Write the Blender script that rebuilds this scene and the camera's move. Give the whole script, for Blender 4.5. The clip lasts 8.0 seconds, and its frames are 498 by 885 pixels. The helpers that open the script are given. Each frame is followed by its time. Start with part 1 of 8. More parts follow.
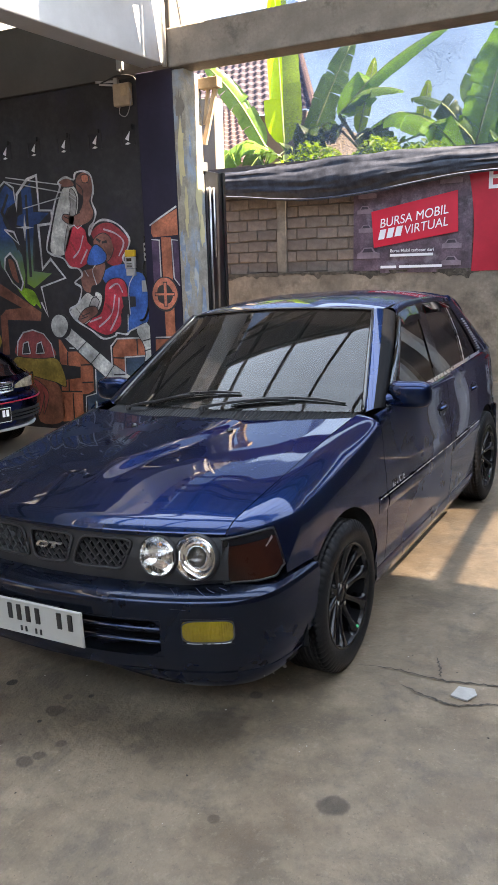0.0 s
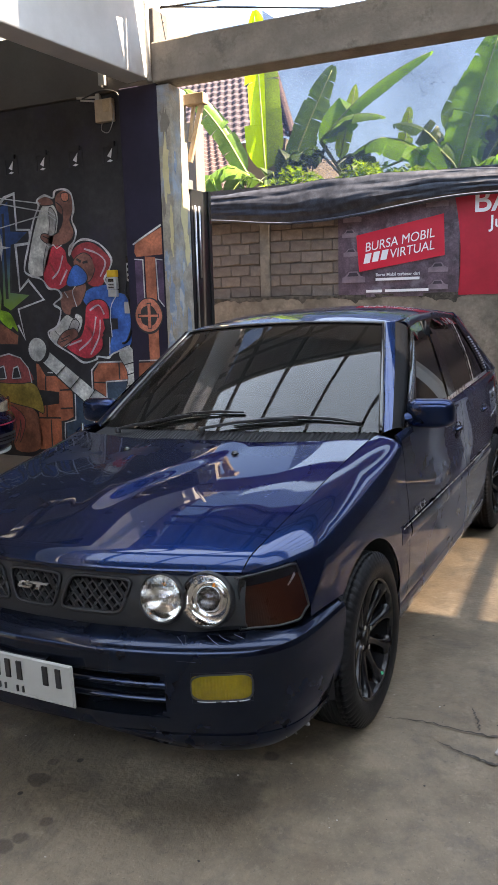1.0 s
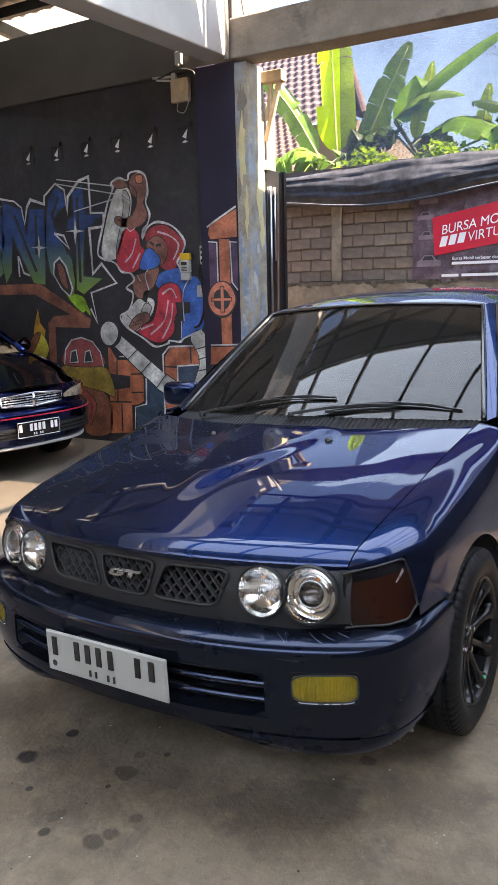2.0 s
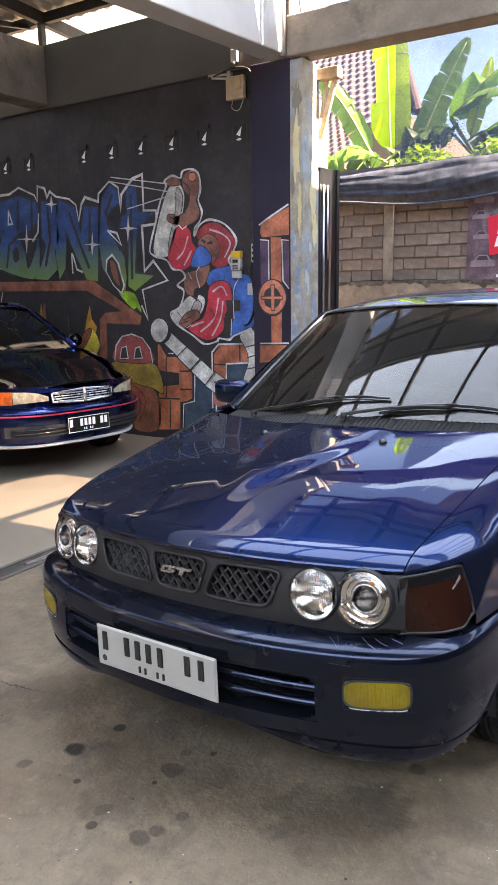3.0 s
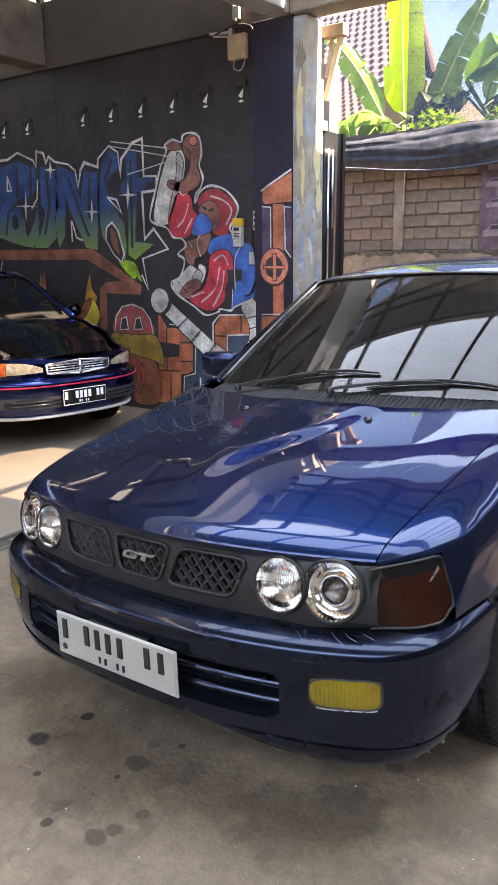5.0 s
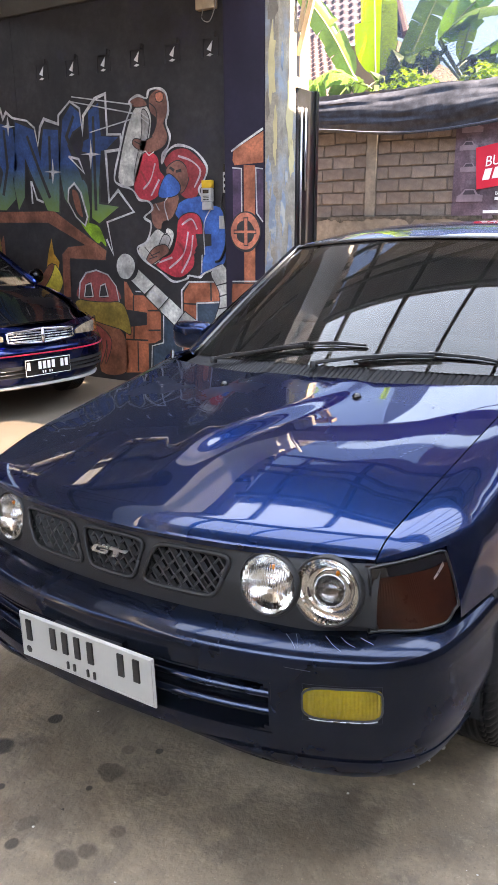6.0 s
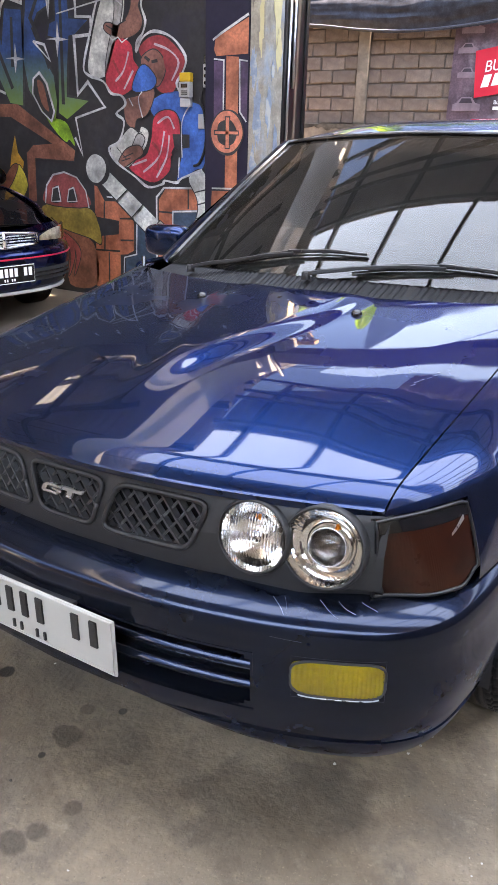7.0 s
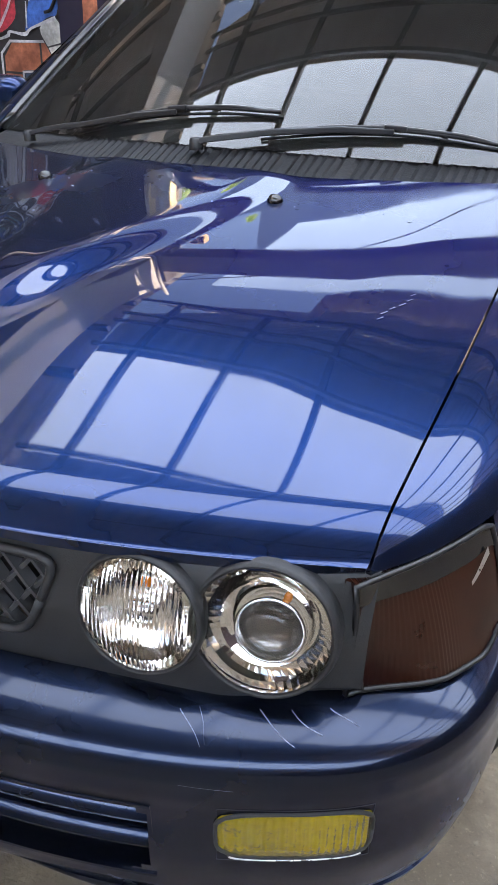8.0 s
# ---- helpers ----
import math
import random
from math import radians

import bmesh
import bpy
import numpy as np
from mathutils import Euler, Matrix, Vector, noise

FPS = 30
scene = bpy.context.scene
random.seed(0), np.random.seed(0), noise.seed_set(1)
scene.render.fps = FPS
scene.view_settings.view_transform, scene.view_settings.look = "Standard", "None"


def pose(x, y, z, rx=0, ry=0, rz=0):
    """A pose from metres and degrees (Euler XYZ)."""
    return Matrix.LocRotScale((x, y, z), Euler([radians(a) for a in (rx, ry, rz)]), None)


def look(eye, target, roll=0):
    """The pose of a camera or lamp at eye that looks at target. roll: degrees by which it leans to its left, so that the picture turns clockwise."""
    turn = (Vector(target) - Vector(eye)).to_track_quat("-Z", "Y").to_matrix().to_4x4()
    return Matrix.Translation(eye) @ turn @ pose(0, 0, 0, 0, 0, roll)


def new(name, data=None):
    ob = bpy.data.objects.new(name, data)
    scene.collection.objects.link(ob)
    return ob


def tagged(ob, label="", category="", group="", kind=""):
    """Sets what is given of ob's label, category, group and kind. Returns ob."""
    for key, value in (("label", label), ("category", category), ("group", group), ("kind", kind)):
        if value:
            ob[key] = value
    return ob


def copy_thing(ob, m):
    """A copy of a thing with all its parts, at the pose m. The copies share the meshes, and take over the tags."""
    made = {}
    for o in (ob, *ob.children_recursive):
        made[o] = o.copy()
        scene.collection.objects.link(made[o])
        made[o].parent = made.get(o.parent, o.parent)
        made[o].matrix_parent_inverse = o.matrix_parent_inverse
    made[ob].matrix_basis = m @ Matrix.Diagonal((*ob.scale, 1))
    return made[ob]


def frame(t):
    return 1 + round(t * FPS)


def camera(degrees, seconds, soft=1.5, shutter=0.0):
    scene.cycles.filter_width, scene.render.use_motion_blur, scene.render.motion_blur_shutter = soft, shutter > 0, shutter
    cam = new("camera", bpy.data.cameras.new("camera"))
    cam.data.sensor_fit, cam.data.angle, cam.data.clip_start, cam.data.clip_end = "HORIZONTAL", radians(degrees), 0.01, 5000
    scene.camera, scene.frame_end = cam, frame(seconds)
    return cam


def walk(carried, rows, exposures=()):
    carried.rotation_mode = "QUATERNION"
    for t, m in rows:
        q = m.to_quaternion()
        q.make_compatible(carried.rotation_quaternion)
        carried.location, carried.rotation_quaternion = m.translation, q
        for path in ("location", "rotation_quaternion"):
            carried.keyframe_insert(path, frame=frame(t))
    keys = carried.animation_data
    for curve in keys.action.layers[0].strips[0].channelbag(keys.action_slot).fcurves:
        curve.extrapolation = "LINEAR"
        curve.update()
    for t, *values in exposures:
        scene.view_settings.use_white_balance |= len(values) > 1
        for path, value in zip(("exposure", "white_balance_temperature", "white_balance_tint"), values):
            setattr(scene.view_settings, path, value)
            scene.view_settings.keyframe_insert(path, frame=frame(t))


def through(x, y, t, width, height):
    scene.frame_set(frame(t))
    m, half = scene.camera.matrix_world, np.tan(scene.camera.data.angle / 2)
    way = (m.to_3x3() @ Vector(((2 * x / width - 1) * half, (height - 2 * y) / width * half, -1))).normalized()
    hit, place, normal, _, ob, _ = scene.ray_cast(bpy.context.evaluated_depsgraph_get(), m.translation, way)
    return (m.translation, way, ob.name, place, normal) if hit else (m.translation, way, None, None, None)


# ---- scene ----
SKY, SUN, EXPOSURE, KELVIN, TINT = 0.045, 4.4, 3.61, 7600, 19
# camera and its walk: seconds, eye, turn (Euler XYZ)
cam = camera(36.93, 8.0, soft=1.0)
ROWS = [
    (0.0, -0.0084, 0.0567, 1.4755, 77.065, 1.585, 26.559),
    (0.5, -0.1533, 0.1646, 1.4284, 78.369, 1.686, 23.498),
    (1.0, -0.2562, 0.2789, 1.3879, 79.281, 1.511, 24.636),
    (1.5, -0.3539, 0.3517, 1.3595, 78.861, 1.566, 27.431),
    (2.0, -0.4213, 0.3350, 1.3619, 78.416, 1.437, 29.239),
    (3.5, -0.4579, 0.3445, 1.3590, 78.257, 0.589, 33.842),
    (4.0, -0.4317, 0.3827, 1.3518, 77.803, 0.436, 34.068),
    (4.5, -0.4036, 0.4422, 1.3465, 77.100, 0.463, 34.528),
    (6.0, -0.5768, 0.6696, 1.3311, 73.780, 0.295, 31.386),
    (6.5, -0.6281, 0.6933, 1.3077, 71.719, -0.457, 30.631),
    (7.0, -0.7406, 0.9073, 1.2497, 67.760, -1.507, 29.941),
    (7.5, -0.8985, 1.1891, 1.2194, 62.899, -3.473, 27.893),
    (8.0, -1.0147, 1.4352, 1.1305, 59.534, -2.517, 21.164),
]
walk(cam, [(t, pose(*row)) for t, *row in ROWS], exposures=[(t, EXPOSURE + e, KELVIN + k, TINT + i) for t, e, k, i in (
    (0.0, 0.38, -60, -2), (1.0, 0.10, -60, -2), (1.5, 0.06, 0, -1), (2.0, 0.36, 120, 0), (3.5, 0.78, 180, 2), (4.5, 0.78, 130, 2), (6.0, 0.98, 150, 2),
    (6.5, 1.06, 150, 3), (7.0, 1.12, 150, 3), (7.5, 1.18, 100, 2), (8.0, 0.90, 0, 0))])

# world and sun
SUN_ELEVATION, SUN_AZIMUTH = 58.0, 87.5  # azimuth: degrees from +y towards +x
world = bpy.data.worlds.new("sky")
scene.world = world
world.use_nodes = True
wn = world.node_tree
sky = wn.nodes.new("ShaderNodeTexSky")
sky.sky_type = "NISHITA"
sky.sun_disc = False
sky.sun_elevation = radians(SUN_ELEVATION)
sky.sun_rotation = radians(SUN_AZIMUTH)
sky.air_density, sky.dust_density, sky.ozone_density = 1.0, 0.3, 2.0
wn.nodes["Background"].inputs["Strength"].default_value = SKY
wn.links.new(sky.outputs["Color"], wn.nodes["Background"].inputs["Color"])

sun_data = bpy.data.lights.new("sun", "SUN")
sun_data.energy, sun_data.angle, sun_data.color = SUN, radians(0.5), (1.0, 0.90, 0.76)
sun = new("sun", sun_data)
se, sa = radians(SUN_ELEVATION), radians(SUN_AZIMUTH)
sun.matrix_world = look((60 * math.sin(sa) * math.cos(se), 60 * math.cos(sa) * math.cos(se), 60 * math.sin(se)), (0, 0, 0))


# ---- materials ----
def mat(name, col, rough=0.6, metal=0.0, var=0.2, scale=5.0, bump=0.15, bscale=60.0, stain=None, stain_scale=1.2,
        stain_at=0.55, speckle=0.0, coat=0.0, transmission=0.0, ior=1.45, rand=0.0, flakes=False, rough_var=0.15, spec=0.5):
    """A procedural surface: base colour varied at two scales, stains, relief and uneven gloss."""
    m = bpy.data.materials.new(name)
    m.use_nodes = True
    nt = m.node_tree
    N, L = nt.nodes, nt.links
    b = N["Principled BSDF"]
    tc = N.new("ShaderNodeTexCoord")

    def noise_node(sc, detail=6.0, r=0.6):
        n = N.new("ShaderNodeTexNoise")
        n.inputs["Scale"].default_value, n.inputs["Detail"].default_value, n.inputs["Roughness"].default_value = sc, detail, r
        L.new(tc.outputs["Object"], n.inputs["Vector"])
        return n.outputs["Fac"]

    def ramp(fac, lo, hi, a, c):
        r = N.new("ShaderNodeMapRange")
        r.inputs["From Min"].default_value, r.inputs["From Max"].default_value = lo, hi
        r.inputs["To Min"].default_value, r.inputs["To Max"].default_value = a, c
        L.new(fac, r.inputs["Value"])
        return r.outputs["Result"]

    def mix(fac, a, c, mode="MIX"):
        x = N.new("ShaderNodeMix")
        x.data_type, x.blend_type = "RGBA", mode
        for k, v in (("Factor", fac), ("A", a), ("B", c)):
            s = [i for i in x.inputs if i.name == k and i.enabled][0]
            if isinstance(v, (int, float, tuple)):
                s.default_value = v
            else:
                L.new(v, s)
        return [o for o in x.outputs if o.enabled][0]

    big, small = noise_node(scale), noise_node(scale * 9, 4.0)
    dark = tuple(c * (1 - 1.6 * var) for c in col) + (1,)
    light = tuple(min(1.0, c * (1 + 1.1 * var)) for c in col) + (1,)
    colour = mix(ramp(big, 0.3, 0.7, 0.0, 1.0), dark, light)
    colour = mix(ramp(small, 0.35, 0.7, 0.0, min(0.55, 2 * var)), colour, dark)
    if stain:
        colour = mix(ramp(noise_node(stain_scale, 7.0, 0.65), stain_at, stain_at + 0.12, 0.0, 0.75), colour, tuple(stain) + (1,))
    if speckle:
        colour = mix(ramp(noise_node(130.0, 3.0, 0.7), 0.60, 0.72, 0.0, 0.35 * speckle), colour, tuple(min(1.0, c * 1.9) for c in col) + (1,))
        colour = mix(ramp(noise_node(75.0, 4.0, 0.7), 0.60, 0.70, 0.0, 0.55 * speckle), colour, tuple(c * 0.35 for c in col) + (1,))
        colour = mix(ramp(noise_node(16.0, 6.0, 0.7), 0.48, 0.70, 0.0, 0.7 * speckle), colour, tuple(c * 0.55 for c in col) + (1,))
    if rand:
        info = N.new("ShaderNodeObjectInfo")
        shade = ramp(info.outputs["Random"], 0, 1, 1 - rand, 1 + rand)
        comb = N.new("ShaderNodeCombineColor")
        for k in ("Red", "Green", "Blue"):
            L.new(shade, comb.inputs[k])
        colour = mix(1.0, colour, comb.outputs["Color"], "MULTIPLY")
    L.new(colour, b.inputs["Base Color"])
    L.new(ramp(big, 0.25, 0.75, max(0.02, rough - rough_var * rough), min(1.0, rough + rough_var * rough)), b.inputs["Roughness"])
    b.inputs["Metallic"].default_value = metal
    b.inputs["Specular IOR Level"].default_value = spec
    b.inputs["Coat Weight"].default_value, b.inputs["Coat Roughness"].default_value = coat, 0.02
    b.inputs["Transmission Weight"].default_value, b.inputs["IOR"].default_value = transmission, ior
    if bump:
        bn = N.new("ShaderNodeBump")
        bn.inputs["Strength"].default_value, bn.inputs["Distance"].default_value = bump, 0.01
        L.new(noise_node(bscale, 5.0), bn.inputs["Height"])
        L.new(bn.outputs["Normal"], b.inputs["Normal"])
    return m


def clear_mat(name, tint, rough=0.0, ior=1.5, haze_film=0.0):
    """Clear or tinted glass, with a faint grey film that lifts its black where one is asked for."""
    m = bpy.data.materials.new(name)
    m.use_nodes = True
    b = m.node_tree.nodes["Principled BSDF"]
    b.inputs["Base Color"].default_value = (*tint, 1)
    b.inputs["Transmission Weight"].default_value, b.inputs["Roughness"].default_value, b.inputs["IOR"].default_value = 1.0, rough, ior
    if haze_film:
        N, L = m.node_tree.nodes, m.node_tree.links
        film, film_noise, amount, mx = N.new("ShaderNodeBsdfDiffuse"), N.new("ShaderNodeTexNoise"), N.new("ShaderNodeMapRange"), N.new("ShaderNodeMixShader")
        film.inputs["Color"].default_value = (0.45, 0.44, 0.42, 1)
        film_noise.inputs["Scale"].default_value, film_noise.inputs["Detail"].default_value = 6, 6
        amount.inputs["To Min"].default_value, amount.inputs["To Max"].default_value = 0.5 * haze_film, 1.5 * haze_film
        L.new(film_noise.outputs["Fac"], amount.inputs["Value"])
        L.new(amount.outputs["Result"], mx.inputs["Fac"])
        L.new(b.outputs["BSDF"], mx.inputs[1])
        L.new(film.outputs["BSDF"], mx.inputs[2])
        L.new(mx.outputs["Shader"], N["Material Output"].inputs["Surface"])
    return m


def thin_mat(name, col, through, rough=0.5, var=0.2, scale=5.0, holes=0.0):
    """A thin sheet or leaf that lets some light through."""
    m = mat(name, col, rough=rough, var=var, scale=scale, bump=0.0)
    nt = m.node_tree
    N, L = nt.nodes, nt.links
    b, out = N["Principled BSDF"], N["Material Output"]
    tr = N.new("ShaderNodeBsdfTranslucent")
    L.new(b.inputs["Base Color"].links[0].from_socket, tr.inputs["Color"])
    mx = N.new("ShaderNodeMixShader")
    mx.inputs["Fac"].default_value = through
    L.new(b.outputs["BSDF"], mx.inputs[1])
    L.new(tr.outputs["BSDF"], mx.inputs[2])
    last = mx
    if holes:
        tp = N.new("ShaderNodeBsdfTransparent")
        m2 = N.new("ShaderNodeMixShader")
        m2.inputs["Fac"].default_value = holes
        L.new(mx.outputs["Shader"], m2.inputs[1])
        L.new(tp.outputs["BSDF"], m2.inputs[2])
        last = m2
    L.new(last.outputs["Shader"], out.inputs["Surface"])
    return m


def mottled(m, colour, scale, lo, hi, k):
    """Cloudy darker blotches over a surface's base colour."""
    nt = m.node_tree
    N, L = nt.nodes, nt.links
    b = N["Principled BSDF"]
    tc, n, r, x = N.new("ShaderNodeTexCoord"), N.new("ShaderNodeTexNoise"), N.new("ShaderNodeMapRange"), N.new("ShaderNodeMix")
    n.inputs["Scale"].default_value, n.inputs["Detail"].default_value, n.inputs["Roughness"].default_value, n.inputs["Distortion"].default_value = scale, 9, 0.68, 0.4
    L.new(tc.outputs["Object"], n.inputs["Vector"])
    r.inputs["From Min"].default_value, r.inputs["From Max"].default_value, r.inputs["To Max"].default_value = lo, hi, k
    L.new(n.outputs["Fac"], r.inputs["Value"])
    x.data_type = "RGBA"
    ins = [i for i in x.inputs if i.enabled]
    L.new(r.outputs["Result"], ins[0])
    L.new(b.inputs["Base Color"].links[0].from_socket, ins[1])
    ins[2].default_value = (*colour, 1)
    L.new([o for o in x.outputs if o.enabled][0], b.inputs["Base Color"])


M = {}
M["floor"] = mat("concrete_floor", (0.222, 0.172, 0.118), 0.62, var=0.22, scale=1.6, bump=0.5, bscale=55, stain=(0.10, 0.074, 0.047), stain_scale=1.7, stain_at=0.49, speckle=1.0)


def soft_stains(m, spots, colour):
    """Soft dark blotches of uneven outline at (x, y, radius, strength) on the floor: oil spots and broader darkening.
    """
    nt = m.node_tree
    N, L = nt.nodes, nt.links
    b = N["Principled BSDF"]
    tc, wob = N.new("ShaderNodeTexCoord"), N.new("ShaderNodeTexNoise")
    wob.inputs["Scale"].default_value, wob.inputs["Detail"].default_value = 14, 5
    L.new(tc.outputs["Object"], wob.inputs["Vector"])
    flat = N.new("ShaderNodeVectorMath")
    flat.operation = "MULTIPLY"
    L.new(tc.outputs["Object"], flat.inputs[0])
    flat.inputs[1].default_value = (1, 1, 0)
    total = None
    for x, y, r, k in spots:
        d = N.new("ShaderNodeVectorMath")
        d.operation = "DISTANCE"
        L.new(flat.outputs["Vector"], d.inputs[0])
        d.inputs[1].default_value = (x, y, 0)
        a = N.new("ShaderNodeMath")
        a.operation = "MULTIPLY_ADD"
        L.new(wob.outputs["Fac"], a.inputs[0])
        a.inputs[1].default_value = 1.5 * r
        L.new(d.outputs["Value"], a.inputs[2])
        q = N.new("ShaderNodeMapRange")
        q.interpolation_type = "SMOOTHSTEP"
        q.inputs["From Min"].default_value, q.inputs["From Max"].default_value = 1.45 * r, 1.9 * r
        q.inputs["To Min"].default_value, q.inputs["To Max"].default_value = k, 0.0
        L.new(a.outputs["Value"], q.inputs["Value"])
        if total is None:
            total = q.outputs["Result"]
        else:
            mx = N.new("ShaderNodeMath")
            mx.operation = "MAXIMUM"
            L.new(total, mx.inputs[0])
            L.new(q.outputs["Result"], mx.inputs[1])
            total = mx.outputs["Value"]
    x = N.new("ShaderNodeMix")
    x.data_type = "RGBA"
    ins = [i for i in x.inputs if i.enabled]
    L.new(total, ins[0])
    L.new(b.inputs["Base Color"].links[0].from_socket, ins[1])
    ins[2].default_value = (*colour, 1)
    L.new([o for o in x.outputs if o.enabled][0], b.inputs["Base Color"])


mottled(M["floor"], (0.075, 0.062, 0.048), 5.5, 0.50, 0.66, 0.55)
mottled(M["floor"], (0.115, 0.076, 0.045), 2.1, 0.50, 0.68, 0.55)
mottled(M["floor"], (0.30, 0.25, 0.19), 24.0, 0.58, 0.70, 0.35)
mottled(M["floor"], (0.05, 0.042, 0.034), 90.0, 0.62, 0.70, 0.6)
# Small spots are oil; the broad, weak ones darken the floor about the bumper.
soft_stains(M["floor"], ((-2.103, 1.825, 0.0385, 0.95), (-2.06, 1.987, 0.0226, 0.95), (-1.759, 1.891, 0.0386, 0.7), (-1.777, 1.978, 0.0235, 0.6), (-1.698, 2.018, 0.0117, 0.9), (-1.975, 1.707, 0.0134, 0.9), (-2.19, 1.689, 0.0258, 0.5), (-1.821, 1.652, 0.0295, 0.6), (-1.798, 1.588, 0.0184, 0.8), (-1.648, 1.616, 0.0317, 0.6), (-1.63, 1.66, 0.0281, 0.6), (-1.606, 1.739, 0.0206, 0.5), (-1.768, 1.816, 0.0111, 0.9), (-1.589, 1.903, 0.0196, 0.4), (-1.122, 2.243, 0.0264, 0.6), (-1.807, 1.706, 0.1179, 0.3), (-1.269, 1.924, 0.1616, 0.32), (-1.166, 2.039, 0.1028, 0.42), (-1.83, 1.981, 0.2858, 0.3), (-0.655, 1.8, 0.045, 0.6), (-0.95, 1.62, 0.02, 0.5)), (0.012, 0.010, 0.008))
M["black_wall"] = mat("black_wall_paint", (0.045, 0.042, 0.044), 0.55, spec=0.35, var=0.3, scale=2.5, bump=0.16, bscale=26, stain=(0.038, 0.033, 0.056), stain_scale=1.5)
M["navy_wall"] = mat("navy_wall_paint", (0.024, 0.020, 0.038), 0.6, spec=0.3, var=0.2, scale=2.5, bump=0.15, bscale=30)
M["grey_concrete"] = mat("grey_concrete", (0.26, 0.225, 0.185), 0.85, var=0.22, scale=4, bump=0.8, bscale=24, stain=(0.13, 0.112, 0.095), stain_scale=4.5, stain_at=0.56, speckle=0.45)
M["dark_concrete"] = mat("dark_concrete", (0.11, 0.10, 0.088), 0.85, var=0.14, scale=2, bump=0.3, bscale=35, stain=(0.095, 0.09, 0.08), stain_scale=1.4)
M["white_paint"] = mat("white_wall_paint", (0.52, 0.52, 0.515), 0.6, var=0.08, scale=3, bump=0.12, bscale=40, stain=(0.5, 0.49, 0.47), stain_scale=3.5, stain_at=0.64)
M["peeling"] = mat("peeling_plaster", (0.38, 0.33, 0.26), 0.8, var=0.3, scale=7, bump=0.9, bscale=30, stain=(0.27, 0.34, 0.43), stain_scale=1.6, stain_at=0.5, speckle=0.35)
M["yellow_plaster"] = mat("yellow_plaster", (0.58, 0.49, 0.27), 0.8, var=0.12, scale=6, bump=0.3, bscale=30)
M["block"] = mat("concrete_block", (0.205, 0.160, 0.128), 0.9, var=0.28, scale=9, bump=0.8, bscale=50, rand=0.22)
M["mortar"] = mat("mortar", (0.125, 0.10, 0.083), 0.95, var=0.2, scale=10, bump=0.5, bscale=60)
M["maroon_wall"] = mat("maroon_wall_paint", (0.035, 0.013, 0.018), 0.75, var=0.3, scale=2.0, bump=0.2, bscale=30)
M["plinth"] = mat("plinth_plaster", (0.26, 0.218, 0.168), 0.85, var=0.3, scale=2.2, bump=0.5, bscale=24, stain=(0.10, 0.083, 0.06), stain_scale=2.6, stain_at=0.5, speckle=0.45)
M["steel"] = mat("dark_steel", (0.05, 0.05, 0.05), 0.5, 0.7, var=0.25, scale=8, bump=0.1)
M["roof_sheet"] = mat("grey_roof_sheet", (0.58, 0.56, 0.54), 0.5, 0.0, var=0.2, scale=2, bump=0.05)
M["clear_sheet"] = thin_mat("translucent_roof_sheet", (0.33, 0.49, 0.72), 0.92, rough=0.4, var=0.05, scale=1.5)
# Darker copy of the clear sheet; its tone dims the reflection in the bonnet.
M["dull_sheet"] = thin_mat("dimmer_clear_sheet", (0.25, 0.35, 0.50), 0.92, rough=0.45, var=0.06, scale=1.5)
M["thin_sheet"] = thin_mat("thin_clear_sheet", (0.32, 0.45, 0.64), 0.95, rough=0.4, var=0.04, scale=1.5, holes=0.13)
M["blue_sheet"] = thin_mat("blue_tinted_clear_sheet", (0.15, 0.235, 0.37), 0.92, rough=0.4, var=0.05, scale=1.5)
M["old_sheet"] = thin_mat("weathered_clear_sheet", (0.20, 0.205, 0.20), 0.8, rough=0.6, var=0.2, scale=2.0)
M["gate"] = mat("black_gate_paint", (0.015, 0.015, 0.016), 0.35, 0.2, var=0.3, scale=6, bump=0.08)
M["bright_metal"] = mat("bare_galvanised_steel", (0.6, 0.6, 0.6), 0.35, 0.9, var=0.1, scale=9)
M["wood"] = mat("bare_timber", (0.5, 0.37, 0.23), 0.7, var=0.2, scale=8, bump=0.25, bscale=30)
M["shade_net"] = thin_mat("black_shade_net", (0.042, 0.047, 0.062), 0.15, rough=0.5, var=0.45, scale=9)


# ---- mesh helpers ----
def part(name, bm, material, parent=None, label="", smooth=False, bevel=0.0, solid=0.0):
    """Links a bmesh as one mesh object, under a thing or a part when given."""
    bmesh.ops.recalc_face_normals(bm, faces=bm.faces[:])
    me = bpy.data.meshes.new(name)
    bm.to_mesh(me)
    bm.free()
    me.materials.append(material)
    if smooth:
        me.polygons.foreach_set("use_smooth", [True] * len(me.polygons))
    ob = new(name, me)
    if parent is not None:
        ob.parent = parent
    if label:
        ob["label"] = label
    if solid:
        s = ob.modifiers.new("thickness", "SOLIDIFY")
        s.thickness, s.offset = solid, -1.0
        if smooth:
            ob.modifiers.new("crisp_edges", "EDGE_SPLIT").split_angle = radians(42)
    if bevel:
        b = ob.modifiers.new("edges", "BEVEL")
        b.width, b.segments, b.limit_method = bevel, 2, "ANGLE"
    return ob


def thing(name, m, label, category, group=""):
    e = new(name)
    e.matrix_world = m
    e.empty_display_size = 0.1
    return tagged(e, label, category, group)


